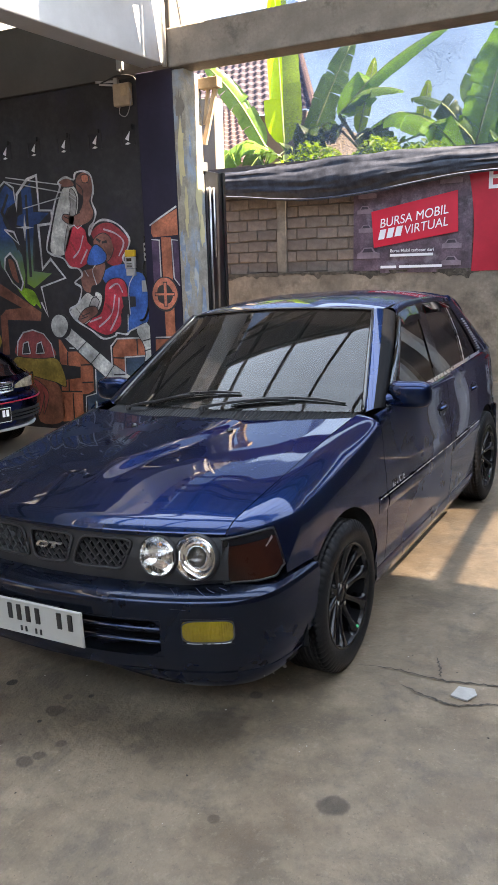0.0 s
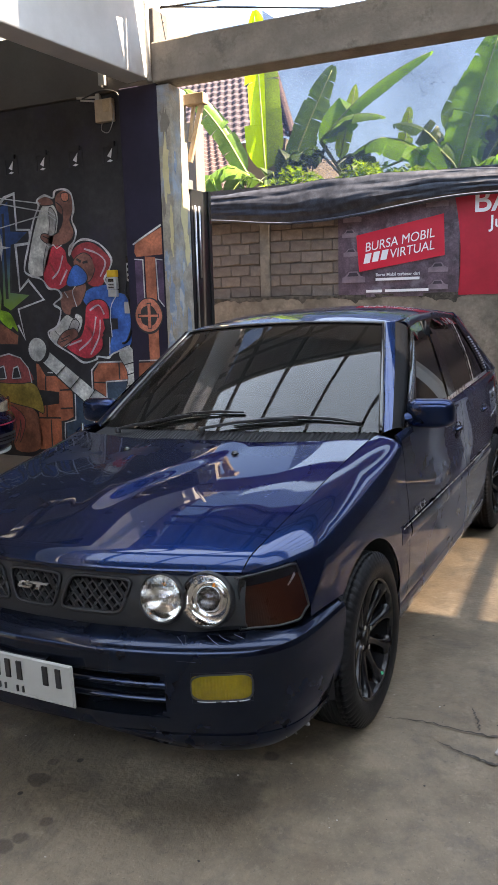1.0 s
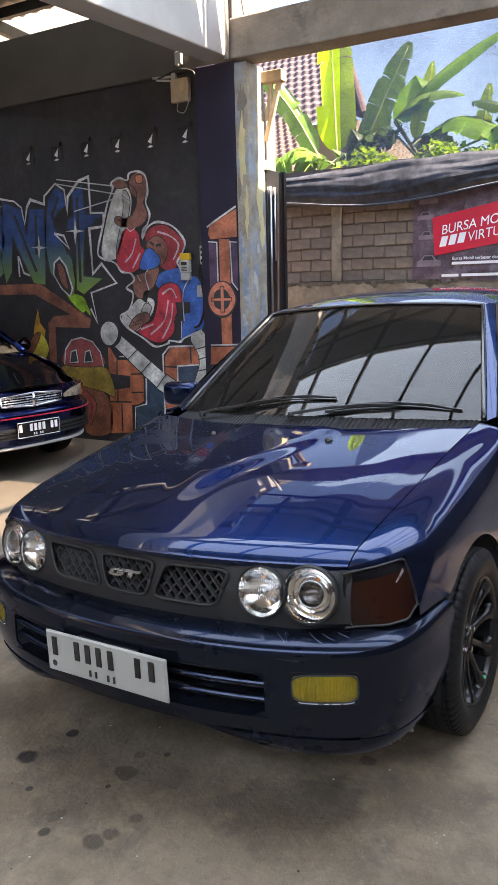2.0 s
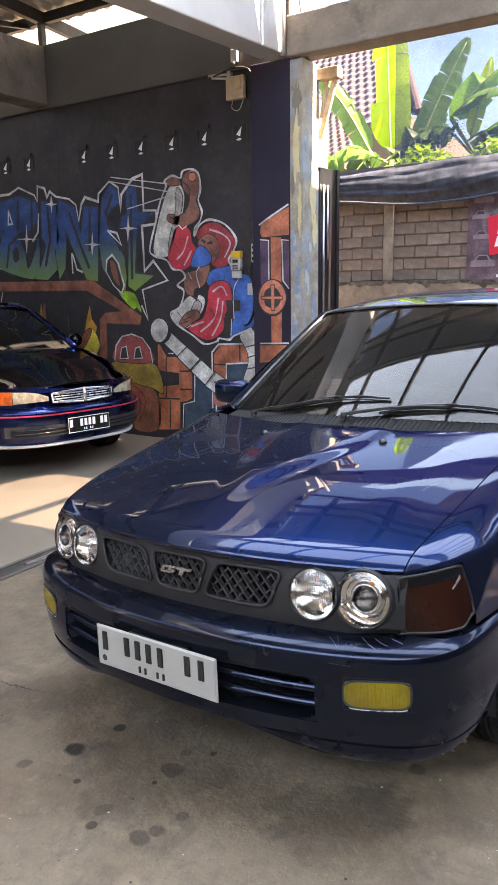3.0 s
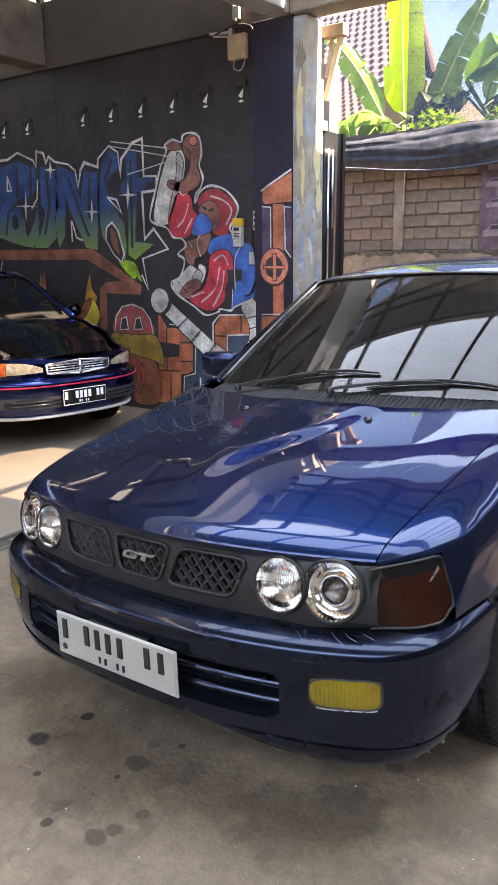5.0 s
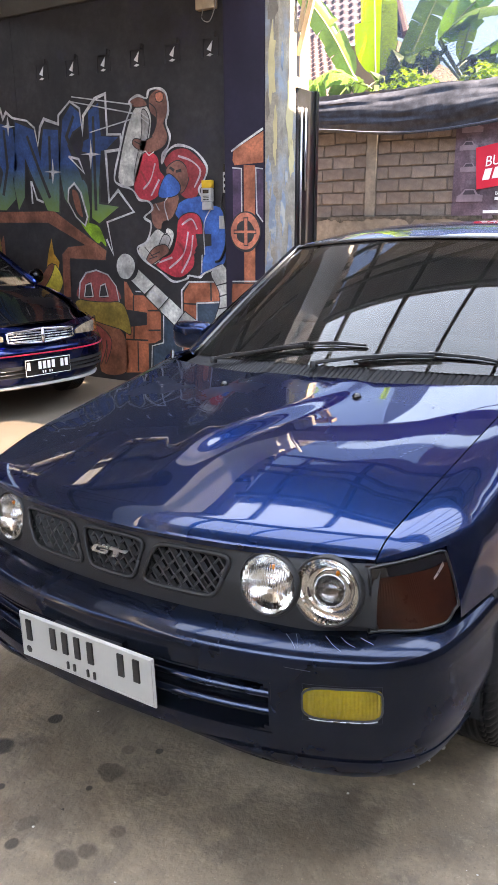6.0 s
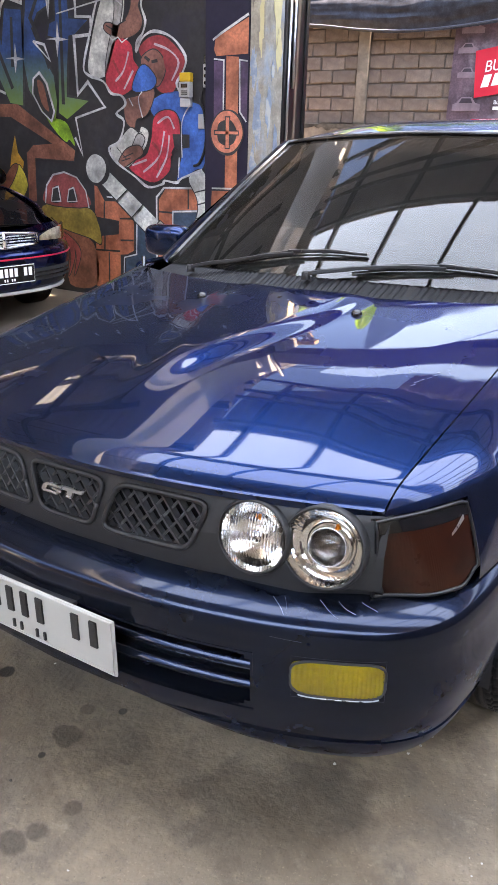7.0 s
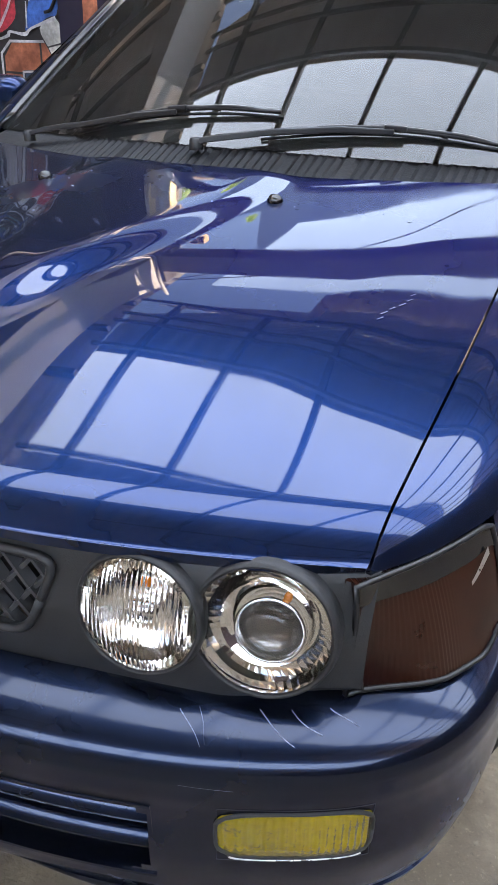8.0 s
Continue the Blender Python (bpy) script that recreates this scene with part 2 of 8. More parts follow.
def box(x0, y0, z0, x1, y1, z1, bm=None):
    bm = bm or bmesh.new()
    vs = [bm.verts.new((x, y, z)) for z in (z0, z1) for x, y in ((x0, y0), (x1, y0), (x1, y1), (x0, y1))]
    for f in ((0, 3, 2, 1), (4, 5, 6, 7), (0, 1, 5, 4), (1, 2, 6, 5), (2, 3, 7, 6), (3, 0, 4, 7)):
        bm.faces.new([vs[i] for i in f])
    return bm


def beam(p, q, w, h, bm=None):
    """A straight bar of width w and height h between two points."""
    bm = bm or bmesh.new()
    p, q = Vector(p), Vector(q)
    d = (q - p).normalized()
    side = d.cross(Vector((0, 0, 1)))
    side = side.normalized() if side.length > 1e-3 else Vector((1, 0, 0))
    up = side.cross(d)
    rings = [[bm.verts.new(c + side * a * w / 2 + up * b * h / 2) for a, b in ((-1, -1), (1, -1), (1, 1), (-1, 1))] for c in (p, q)]
    for i in range(4):
        bm.faces.new((rings[0][i], rings[0][(i + 1) % 4], rings[1][(i + 1) % 4], rings[1][i]))
    bm.faces.new(rings[0][::-1])
    bm.faces.new(rings[1])
    return bm


def sheet(fn, nu, nv, bm=None, keep=None):
    """A grid of (nu + 1) x (nv + 1) points fn(a, b), a and b from 0 to 1; keep(a, b) says which cells stay."""
    bm = bm or bmesh.new()
    vs = [[bm.verts.new(fn(i / nu, j / nv)) for j in range(nv + 1)] for i in range(nu + 1)]
    for i in range(nu):
        for j in range(nv):
            if keep is None or keep((i + 0.5) / nu, (j + 0.5) / nv):
                bm.faces.new((vs[i][j], vs[i + 1][j], vs[i + 1][j + 1], vs[i][j + 1]))
    if keep:
        bmesh.ops.delete(bm, geom=[v for v in bm.verts if not v.link_faces], context="VERTS")
    return bm


def curve_at(points, t):
    """A smooth curve through the points (Catmull-Rom), t from 0 to 1."""
    n = len(points) - 1
    k = min(int(t * n), n - 1)
    f = t * n - k
    p = [Vector(points[max(0, min(n, i))]) for i in (k - 1, k, k + 1, k + 2)]
    return 0.5 * (2 * p[1] + (p[2] - p[0]) * f + (2 * p[0] - 5 * p[1] + 4 * p[2] - p[3]) * f * f + (3 * p[1] - p[0] - 3 * p[2] + p[3]) * f ** 3)


def tube(points, r, seg=8, steps=0, bm=None, taper=1.0):
    """A round bar along a path, closed at both ends."""
    bm = bm or bmesh.new()
    path = [curve_at(points, i / steps) for i in range(steps + 1)] if steps else [Vector(p) for p in points]
    rings = []
    for i, c in enumerate(path):
        d = (path[min(i + 1, len(path) - 1)] - path[max(i - 1, 0)]).normalized()
        a = d.cross(Vector((0, 0, 1)))
        a = a.normalized() if a.length > 1e-3 else Vector((1, 0, 0))
        b = a.cross(d)
        rr = r * (1 + (taper - 1) * i / max(1, len(path) - 1))
        rings.append([bm.verts.new(c + (a * math.cos(2 * math.pi * k / seg) + b * math.sin(2 * math.pi * k / seg)) * rr) for k in range(seg)])
    for r0, r1 in zip(rings, rings[1:]):
        for k in range(seg):
            bm.faces.new((r0[k], r0[(k + 1) % seg], r1[(k + 1) % seg], r1[k]))
    bm.faces.new(rings[0][::-1])
    bm.faces.new(rings[-1])
    return bm


def lathe(profile, axis="x", seg=32, bm=None, centre=(0, 0, 0)):
    """Turns a profile of (radius, offset) round an axis through centre."""
    bm = bm or bmesh.new()
    c = Vector(centre)
    rings = []
    for r, o in profile:
        ring = []
        for k in range(seg):
            a = 2 * math.pi * k / seg
            p = {"x": (o, r * math.cos(a), r * math.sin(a)), "y": (r * math.cos(a), o, r * math.sin(a)), "z": (r * math.cos(a), r * math.sin(a), o)}[axis]
            ring.append(bm.verts.new(c + Vector(p)))
        rings.append(ring)
    for r0, r1 in zip(rings, rings[1:]):
        for k in range(seg):
            bm.faces.new((r0[k], r0[(k + 1) % seg], r1[(k + 1) % seg], r1[k]))
    return bm


def slab(points, depth, axis="y", at=0.0, bm=None):
    """A flat outline of (a, b) points given thickness depth along an axis, its front at `at`."""
    bm = bm or bmesh.new()
    put = {"y": lambda a, b, d: (a, d, b), "x": lambda a, b, d: (d, a, b), "z": lambda a, b, d: (a, b, d)}[axis]
    r = [[bm.verts.new(put(a, b, d)) for a, b in points] for d in (at, at + depth)]
    n = len(points)
    for i in range(n):
        bm.faces.new((r[0][i], r[0][(i + 1) % n], r[1][(i + 1) % n], r[1][i]))
    for ring in r:
        f = bm.faces.new(ring)
        f.normal_update()
        bmesh.ops.triangulate(bm, faces=[f])
    return bm


def smooth_outline(points, steps=6):
    """A closed outline rounded through its points."""
    n = len(points)
    out = []
    for i in range(n):
        p = [Vector(points[(i + k) % n]) for k in (-1, 0, 1, 2)]
        for s in range(steps):
            f = s / steps
            q = 0.5 * (2 * p[1] + (p[2] - p[0]) * f + (2 * p[0] - 5 * p[1] + 4 * p[2] - p[3]) * f * f + (3 * p[1] - p[0] - 3 * p[2] + p[3]) * f ** 3)
            out.append((q.x, q.y))
    return out


def lerp(a, b, t):
    return a + (b - a) * t


def step(x, a, b):
    t = max(0.0, min(1.0, (x - a) / (b - a)))
    return t * t * (3 - 2 * t)


def table(x, pairs):
    """Smooth look-up in a short table of (x, y)."""
    if x <= pairs[0][0]:
        return pairs[0][1]
    n = len(pairs)
    rise = [(pairs[i + 1][1] - pairs[i][1]) / (pairs[i + 1][0] - pairs[i][0]) for i in range(n - 1)]
    bend = [rise[0]] + [0.0 if rise[i - 1] * rise[i] <= 0 else 2 * rise[i - 1] * rise[i] / (rise[i - 1] + rise[i]) for i in range(1, n - 1)] + [rise[-1]]
    for i in range(n - 1):
        (x0, y0), (x1, y1) = pairs[i], pairs[i + 1]
        if x <= x1:
            h, t = x1 - x0, (x - x0) / (x1 - x0)
            return y0 * (1 + 2 * t) * (1 - t) ** 2 + h * bend[i] * t * (1 - t) ** 2 + y1 * t * t * (3 - 2 * t) + h * bend[i + 1] * t * t * (t - 1)
    return pairs[-1][1]


def structure(ob, label):
    return tagged(ob, label, kind="structure")


def floor_z(x, y):
    """The yard falls slightly towards the garage."""
    return -0.02 + 0.035 * min(0.0, max(-5.0, x + 0.6))


# ---- ground ----
def ground_sheet():
    xs = [-400, -120, -40, -16, -5.9] + [-5.5 + 0.4 * i for i in range(26)] + [8, 20, 60, 150, 400]
    ys = [-400, -100, -30, -8] + [-4 + 0.5 * i for i in range(34)] + [16, 30, 80, 200, 400]
    bm = bmesh.new()
    vs = [[bm.verts.new((x, y, floor_z(x, y))) for y in ys] for x in xs]
    for i in range(len(xs) - 1):
        for j in range(len(ys) - 1):
            bm.faces.new((vs[i][j], vs[i + 1][j], vs[i + 1][j + 1], vs[i][j + 1]))
    return structure(part("ground", bm, M["floor"], smooth=True), "worn grey concrete yard floor with oil stains")


ground_sheet()

# ---- the garage: painted wall, column, beams, roof ----
WALL_Y = 6.42
structure(part("wall_mural", box(-12.0, WALL_Y, -0.4, -4.27, WALL_Y + 0.2, 3.29), M["black_wall"]), "black painted garage wall carrying a mural")
structure(part("ring_beam", box(-12.0, WALL_Y - 0.04, 3.294, -3.9, WALL_Y + 0.2, 3.92), M["dark_concrete"], bevel=0.01), "dark grey concrete ring beam above the mural wall")
structure(part("wall_column", box(-7.12, WALL_Y - 0.0025, -0.4, -6.82, WALL_Y + 0.001, 3.29), M["black_wall"]), "black painted column on the mural wall")
pil = structure(part("pilaster", box(-4.266, WALL_Y - 0.10, -0.3, -3.872, WALL_Y + 0.2, 3.29), M["navy_wall"], bevel=0.008), "dark navy end pilaster of the mural wall")
structure(part("pillar", box(-3.869, WALL_Y - 0.103, -0.3, -3.74, WALL_Y + 0.2, 3.27), M["peeling"], bevel=0.01), "pillar face with peeling cream and blue plaster")
white = box(-0.125, -12.0, 3.30, 0.125, 0.0, 3.95)
bmesh.ops.transform(white, matrix=pose(-4.005, WALL_Y - 0.17, 0, 0, 0, -5.7), verts=white.verts[:])
structure(part("beam_white", white, M["white_paint"], bevel=0.012), "white painted concrete edge beam of the garage")
structure(part("beam_concrete", box(-3.87, WALL_Y - 0.165, 3.275, 7.0, WALL_Y + 0.09, 3.60), M["grey_concrete"], bevel=0.015), "raw grey concrete tie beam over the yard")
structure(part("beam_cross", box(-7.15, 1.0, 3.32, -6.87, WALL_Y - 0.05, 3.9), M["grey_concrete"], bevel=0.012), "raw concrete cross beam in the garage")

# garage wall that closes the far side, out of view
structure(part("wall_far", box(-12.2, -6.0, -0.4, -12.0, WALL_Y + 0.2, 4.2), M["black_wall"]), "plain dark garage side wall")


def corrugated(x0, x1, y0, y1, z0, z1, pitch=0.19, depth=0.03):
    """A ribbed roof sheet, ribs along y."""
    n = max(2, int((x1 - x0) / pitch * 4))
    return sheet(lambda a, b: (x0 + a * (x1 - x0), y0 + b * (y1 - y0), z0 + b * (z1 - z0) + depth * (0.5 + 0.5 * math.sin(2 * math.pi * a * (x1 - x0) / pitch))), n, 1)


ROOF_Z = 4.35


def canopy():
    """Sheet roof over the yard: opaque and clear bands on steel rafters and purlins."""
    # Clear band at y -4.8 to -1.6 is unseen, added to light the yard.
    bands = ((-6.5, -4.8, "roof_sheet"), (-4.8, -1.6, "clear_sheet"), (-1.6, 1.6, "roof_sheet"), (1.6, 3.1, "dull_sheet"), (3.1, 3.62, "roof_sheet"), (3.62, 4.8, "thin_sheet"), (4.8, 5.62, "roof_sheet"))
    for y0, y1, k in bands:
        word = "clear_roof_sheet" if k != "roof_sheet" else "roof_sheet"
        structure(part(word, corrugated(-4.05, 6.95, y0, y1, ROOF_Z, ROOF_Z, depth=0.0015 if k != "roof_sheet" else 0.03), M[k], smooth=True), "corrugated translucent roof sheet" if k != "roof_sheet" else "corrugated grey metal roof sheet")
    for i in range(12):
        x = -3.6 + 0.93 * i
        structure(part("rafter", beam((x, -6.5, ROOF_Z - 0.07), (x, 6.0, ROOF_Z - 0.07), 0.05, 0.09), M["steel"]), "dark steel rafter under the roof")
    for y in (-6.4, -5.5, -4.6, -3.7, -2.9, -2.2, -1.4, -0.5, 0.5, 1.58, 3.12, 3.60, 4.82, 5.3, 5.5, 5.95):
        structure(part("purlin", beam((-4.05, y, ROOF_Z - 0.14), (6.95, y, ROOF_Z - 0.14), 0.04, 0.05), M["steel"]), "dark steel purlin under the roof")


canopy()
# Unseen roof edges, cut back so that sun strikes the white beam's end.
structure(part("roof_sheet", sheet(lambda a, b: (lerp(lerp(-4.05, -3.2, b), 6.95, a), lerp(5.62, 5.98, b), ROOF_Z + 0.03 * (0.5 + 0.5 * math.sin(364 * a))), 240, 2), M["roof_sheet"], smooth=True), "corrugated grey roof sheet with a corner cut away")
structure(part("roof_sheet", sheet(lambda a, b: (lerp(lerp(-3.95, -2.6, b), 6.95, a), lerp(5.98, 6.4, b), ROOF_Z + 0.03 * (0.5 + 0.5 * math.sin(364 * a))), 240, 2), M["roof_sheet"], smooth=True), "corrugated grey roof sheet cut short beside the pillar")
# Unseen sheet added to keep sun off the lower pillar.
structure(part("roof_sheet", corrugated(-2.4, 4.6, 6.4, 6.9, ROOF_Z + 0.05, ROOF_Z), M["roof_sheet"], smooth=True), "unseen grey roof sheet added to shade the pillar")
# Unseen clear sheet added as the bright band that the bonnet reflects.
structure(part("clear_roof_sheet", corrugated(-3.7, 4.6, 6.93, 9.5, ROOF_Z, ROOF_Z + 0.2, depth=0.004), M["blue_sheet"], smooth=True), "unseen translucent roof sheet added for the bonnet's reflection")
# Unseen sheet added to shade the ground by the boundary wall.
structure(part("roof_sheet", corrugated(0.9, 7.0, 9.55, 10.2, 4.1, 4.1), M["roof_sheet"], smooth=True), "unseen grey roof sheet added to shade the ground")


def garage_roof():
    for y0, y1, k in ((-3.0, 5.45, "roof_sheet"), (5.45, 6.05, "split"), (6.05, 6.80, "roof_sheet"), (6.80, 7.6, "old_sheet")):
        z0, z1 = 4.75 - 0.07 * y0, 4.75 - 0.07 * y1
        if k == "split":
            structure(part("clear_roof_sheet", corrugated(-12.0, -7.1, y0, y1, z0, z1), M["old_sheet"], smooth=True), "weathered translucent garage roof sheet")
            structure(part("roof_sheet", corrugated(-7.09, -4.1, y0, y1, z0, z1), M["roof_sheet"], smooth=True), "grey corrugated garage roof sheet")
            continue
        structure(part("clear_roof_sheet" if k != "roof_sheet" else "roof_sheet", corrugated(-12.0, -4.1, y0, y1, z0, z1), M[k], smooth=True), "translucent corrugated garage roof sheet" if k != "roof_sheet" else "grey corrugated garage roof sheet")
    for y, z in ((1.6, 4.66), (3.1, 4.5), (4.5, 4.4), (5.2, 4.33), (5.85, 4.28), (6.5, 4.22)):
        structure(part("purlin", beam((-12, y, z), (-4.1, y, z), 0.06, 0.1), M["steel"]), "dark steel purlin under the garage roof")
    for x in (-7.0, -8.6, -10.2):
        structure(part("rafter", beam((x, 0, 4.66), (x, WALL_Y + 0.9, 4.16), 0.07, 0.12), M["steel"]), "dark steel rafter of the garage roof")
    for x in (-7.9, -9.4):
        structure(part("roof_brace", beam((x - 0.7, 5.0, 4.30), (x + 0.7, 6.5, 4.18), 0.04, 0.05), M["steel"]), "thin diagonal steel brace under the garage roof")
    structure(part("roof_post", box(-7.03, WALL_Y + 0.02, 3.924, -6.97, WALL_Y + 0.08, 4.16), M["steel"]), "short steel post on the ring beam")


garage_roof()

# ---- the boundary wall with its banner ----
structure(part("boundary_plinth", box(-9.0, 10.38, -0.4, 9.0, 10.75, 1.44), M["plinth"], bevel=0.02), "stained plaster plinth of the boundary wall")
structure(part("boundary_core", box(-9.0, 10.435, 1.44, 9.0, 10.70, 2.98), M["mortar"]), "mortar bed of the concrete block boundary wall")
for x in (-7.6, -4.63, -1.6, 1.4, 4.4):
    structure(part("wall_post", box(x - 0.075, 10.395, 1.44, x + 0.075, 10.434, 2.95), M["plinth"], bevel=0.01), "narrow concrete post in the block wall")
# Unseen wall added to close the yard and darken the bumper's reflections.
structure(part("wall_behind", box(-12.0, -6.7, -0.4, 7.2, -6.5, 4.36), M["plinth"]), "plain unseen wall added to close the back of the yard")
# Unseen dark walls, added to darken the floor and the car's side reflections.
structure(part("wall_right", box(2.6, -6.5, -0.4, 2.8, 10.38, 2.7), M["maroon_wall"]), "plain maroon wall, unseen, added beside the yard")
structure(part("wall_side", box(-0.1, 6.6, -0.1, 0.1, 10.33, 3.0), M["maroon_wall"]), "plain maroon wall, unseen, added beside the yard")
for x, y in ((-0.18, 6.38), (0.12, 6.38), (3.6, 6.38), (3.9, -0.5)):
    structure(part("canopy_post", box(x - 0.042, y - 0.06, -0.1, x + 0.042, y + 0.06, 3.274 if y > 6 else 4.2), M["white_paint"], bevel=0.01), "white painted concrete post under the tie beam")


def plaster_patches():
    """Old paint left on the pillar in flakes."""
    pillar = bpy.data.objects["pillar"]
    for k, (y, z, hy, hz, m) in enumerate(((6.50, 2.25, 0.07, 0.34, "yellow_plaster"), (6.54, 1.86, 0.05, 0.16, "yellow_plaster"), (6.40, 1.45, 0.05, 0.20, "blue_plaster"), (6.52, 1.12, 0.06, 0.26, "blue_plaster"),
                                          (6.38, 0.86, 0.04, 0.13, "blue_plaster"), (6.45, 1.72, 0.03, 0.07, "blue_plaster"), (6.52, 0.55, 0.05, 0.2, "blue_plaster"), (6.37, 2.62, 0.03, 0.1, "blue_plaster"))):
        rnd = random.Random(k + 5)
        pts = [(min(6.612, max(6.326, y + hy * rnd.uniform(0.55, 1.15) * math.cos(a))), z + hz * rnd.uniform(0.55, 1.15) * math.sin(a)) for a in (2 * math.pi * i / 18 for i in range(18))]
        part("paint_flake", slab(pts, 0.003, "x", -3.739), M[m], pillar)
    for k, (x, z, hx, hz, m) in enumerate(((-3.80, 2.55, 0.035, 0.30, "yellow_plaster"), (-3.77, 2.05, 0.025, 0.22, "yellow_plaster"), (-3.83, 1.75, 0.03, 0.16, "blue_plaster"), (-3.79, 1.40, 0.04, 0.24, "blue_plaster"),
                                          (-3.82, 1.02, 0.035, 0.20, "blue_plaster"), (-3.77, 0.72, 0.03, 0.16, "blue_plaster"), (-3.80, 2.95, 0.05, 0.14, "grey_concrete"), (-3.84, 2.25, 0.018, 0.12, "grey_concrete"))):
        rnd = random.Random(k + 40)
        pts = [(min(-3.744, max(-3.866, x + hx * rnd.uniform(0.5, 1.2) * math.cos(a))), z + hz * rnd.uniform(0.5, 1.2) * math.sin(a)) for a in (2 * math.pi * i / 20 for i in range(20))]
        part("paint_flake", slab(pts, 0.002, "y", WALL_Y - 0.1055), M[m], pillar)


M["blue_plaster"] = mat("blue_grey_paint", (0.27, 0.33, 0.42), 0.75, var=0.25, scale=9, bump=0.4, bscale=40, stain=(0.5, 0.45, 0.36), stain_scale=9.0, stain_at=0.5)
plaster_patches()


def plinth_drips():
    """Black mould along the plinth's top, running down in uneven drips."""
    rnd = random.Random(31)
    xs = [-7.0 + 0.03 * i for i in range(320)]
    low, k = [], 0.1
    for i, x in enumerate(xs):
        k = 0.02 + 0.10 * max(0.0, noise.noise((x * 1.7, 3, 0)) + 0.15) + 0.09 * max(0.0, noise.noise((x * 9.0, 7, 0))) + rnd.uniform(0, 0.012)
        low.append(1.437 - k)
    bm = bmesh.new()
    top = [bm.verts.new((x, 10.377, 1.437)) for x in xs]
    end = [bm.verts.new((x + rnd.uniform(-0.008, 0.008), 10.377, z)) for x, z in zip(xs, low)]
    for i in range(len(xs) - 1):
        bm.faces.new((top[i], top[i + 1], end[i + 1], end[i]))
    part("mould_stain", bm, M["mould"], bpy.data.objects["boundary_plinth"], solid=0.002)


M["mould"] = mat("black_mould", (0.075, 0.065, 0.05), 0.95, var=0.5, scale=14, bump=0.3, bscale=60, stain=(0.15, 0.13, 0.105), stain_scale=9.0, stain_at=0.5)
plinth_drips()


# ---- the gate leaf and the timber bracket at the pillar ----
def gate():
    g = thing("metal_gate", pose(-3.77, 6.625, 0), "black sheet steel gate leaf folded behind the pillar", "gate")
    part("gate_panel", box(0.0, 0.0, 0.03, 0.035, 0.37, 2.43), M["gate"], g, bevel=0.006)
    part("gate_frame", box(-0.004, 0.33, 0.02, 0.05, 0.38, 2.44), M["gate"], g, bevel=0.004)
    # Two bright bars make the pale upright streaks on the gate.
    for y, z0 in ((0.06, 1.0), (0.14, 1.62)):
        part("gate_bar", tube([(0.045, y, z0), (0.045, y, 2.28)], 0.011, 8), M["bright_metal"], g, "bright steel bar on the gate", smooth=True)
    part("gate_hinge", box(0.0, -0.03, 2.42, 0.05, 0.03, 2.50), M["bright_metal"], g)
    b = thing("timber_bracket", pose(-3.74, 6.62, 3.06), "short bare timber bracket with a diagonal brace on the pillar", "bracket")
    part("bracket_arm", box(0.0, -0.05, 0.08, 0.20, 0.05, 0.17), M["wood"], b, bevel=0.004)
    part("bracket_brace", beam((0.15, 0.01, 0.08), (0.01, 0.01, -0.40), 0.035, 0.045), M["wood"], b, bevel=0.003)
    part("bracket_brace", beam((0.06, 0.03, 0.08), (0.01, 0.03, -0.22), 0.03, 0.03), M["wood"], b, bevel=0.003)


gate()


# ---- lettering ----
def letters(text, size, thick=0.003, shear=0.0):
    """Raised letters as a bmesh in the x-z plane, facing -y."""
    cu = bpy.data.curves.new("letters", "FONT")
    cu.body, cu.size, cu.extrude, cu.shear, cu.offset = text, size, thick, shear, 0.0 if shear else size * 0.012
    ob = new("letters", cu)
    dg = bpy.context.evaluated_depsgraph_get()
    me = bpy.data.meshes.new_from_object(ob.evaluated_get(dg))
    bm = bmesh.new()
    bm.from_mesh(me)
    bpy.data.objects.remove(ob)
    bpy.data.meshes.remove(me)
    bpy.data.curves.remove(cu)
    bmesh.ops.rotate(bm, verts=bm.verts[:], matrix=Matrix.Rotation(radians(90), 3, "X"))
    return bm


def islands(bm):
    """Splits a bmesh into its loose pieces."""
    left, out = set(bm.verts), []
    while left:
        todo, piece = [left.pop()], set()
        while todo:
            v = todo.pop()
            piece.add(v)
            for e in v.link_edges:
                w = e.other_vert(v)
                if w in left:
                    left.discard(w)
                    todo.append(w)
        one = bmesh.new()
        new_vert = {v: one.verts.new(v.co) for v in sorted(piece, key=lambda v: v.index)}
        for f in sorted({f for v in piece for f in v.link_faces}, key=lambda f: f.index):
            one.faces.new([new_vert[v] for v in f.verts])
        out.append(one)
    bm.free()
    return sorted(out, key=lambda o: min(v.co.x for v in o.verts))


M["banner_dark"] = mat("printed_banner_dark", (0.14, 0.095, 0.12), 0.4, var=0.45, scale=5.0, bump=0.06, bscale=8, stain=(0.24, 0.2, 0.23), stain_scale=3.0, stain_at=0.55)
M["banner_red"] = mat("printed_banner_red", (0.46, 0.015, 0.035), 0.4, var=0.15, scale=2.0, bump=0.06, bscale=8)
M["banner_bright_red"] = mat("printed_red", (0.62, 0.02, 0.045), 0.4, var=0.08, scale=2.0, bump=0.04, bscale=8)
M["print_white"] = mat("printed_white", (0.8, 0.8, 0.8), 0.45, var=0.04, bump=0.0)
M["print_pale"] = mat("printed_grey", (0.25, 0.19, 0.22), 0.45, var=0.25, scale=6, bump=0.0)


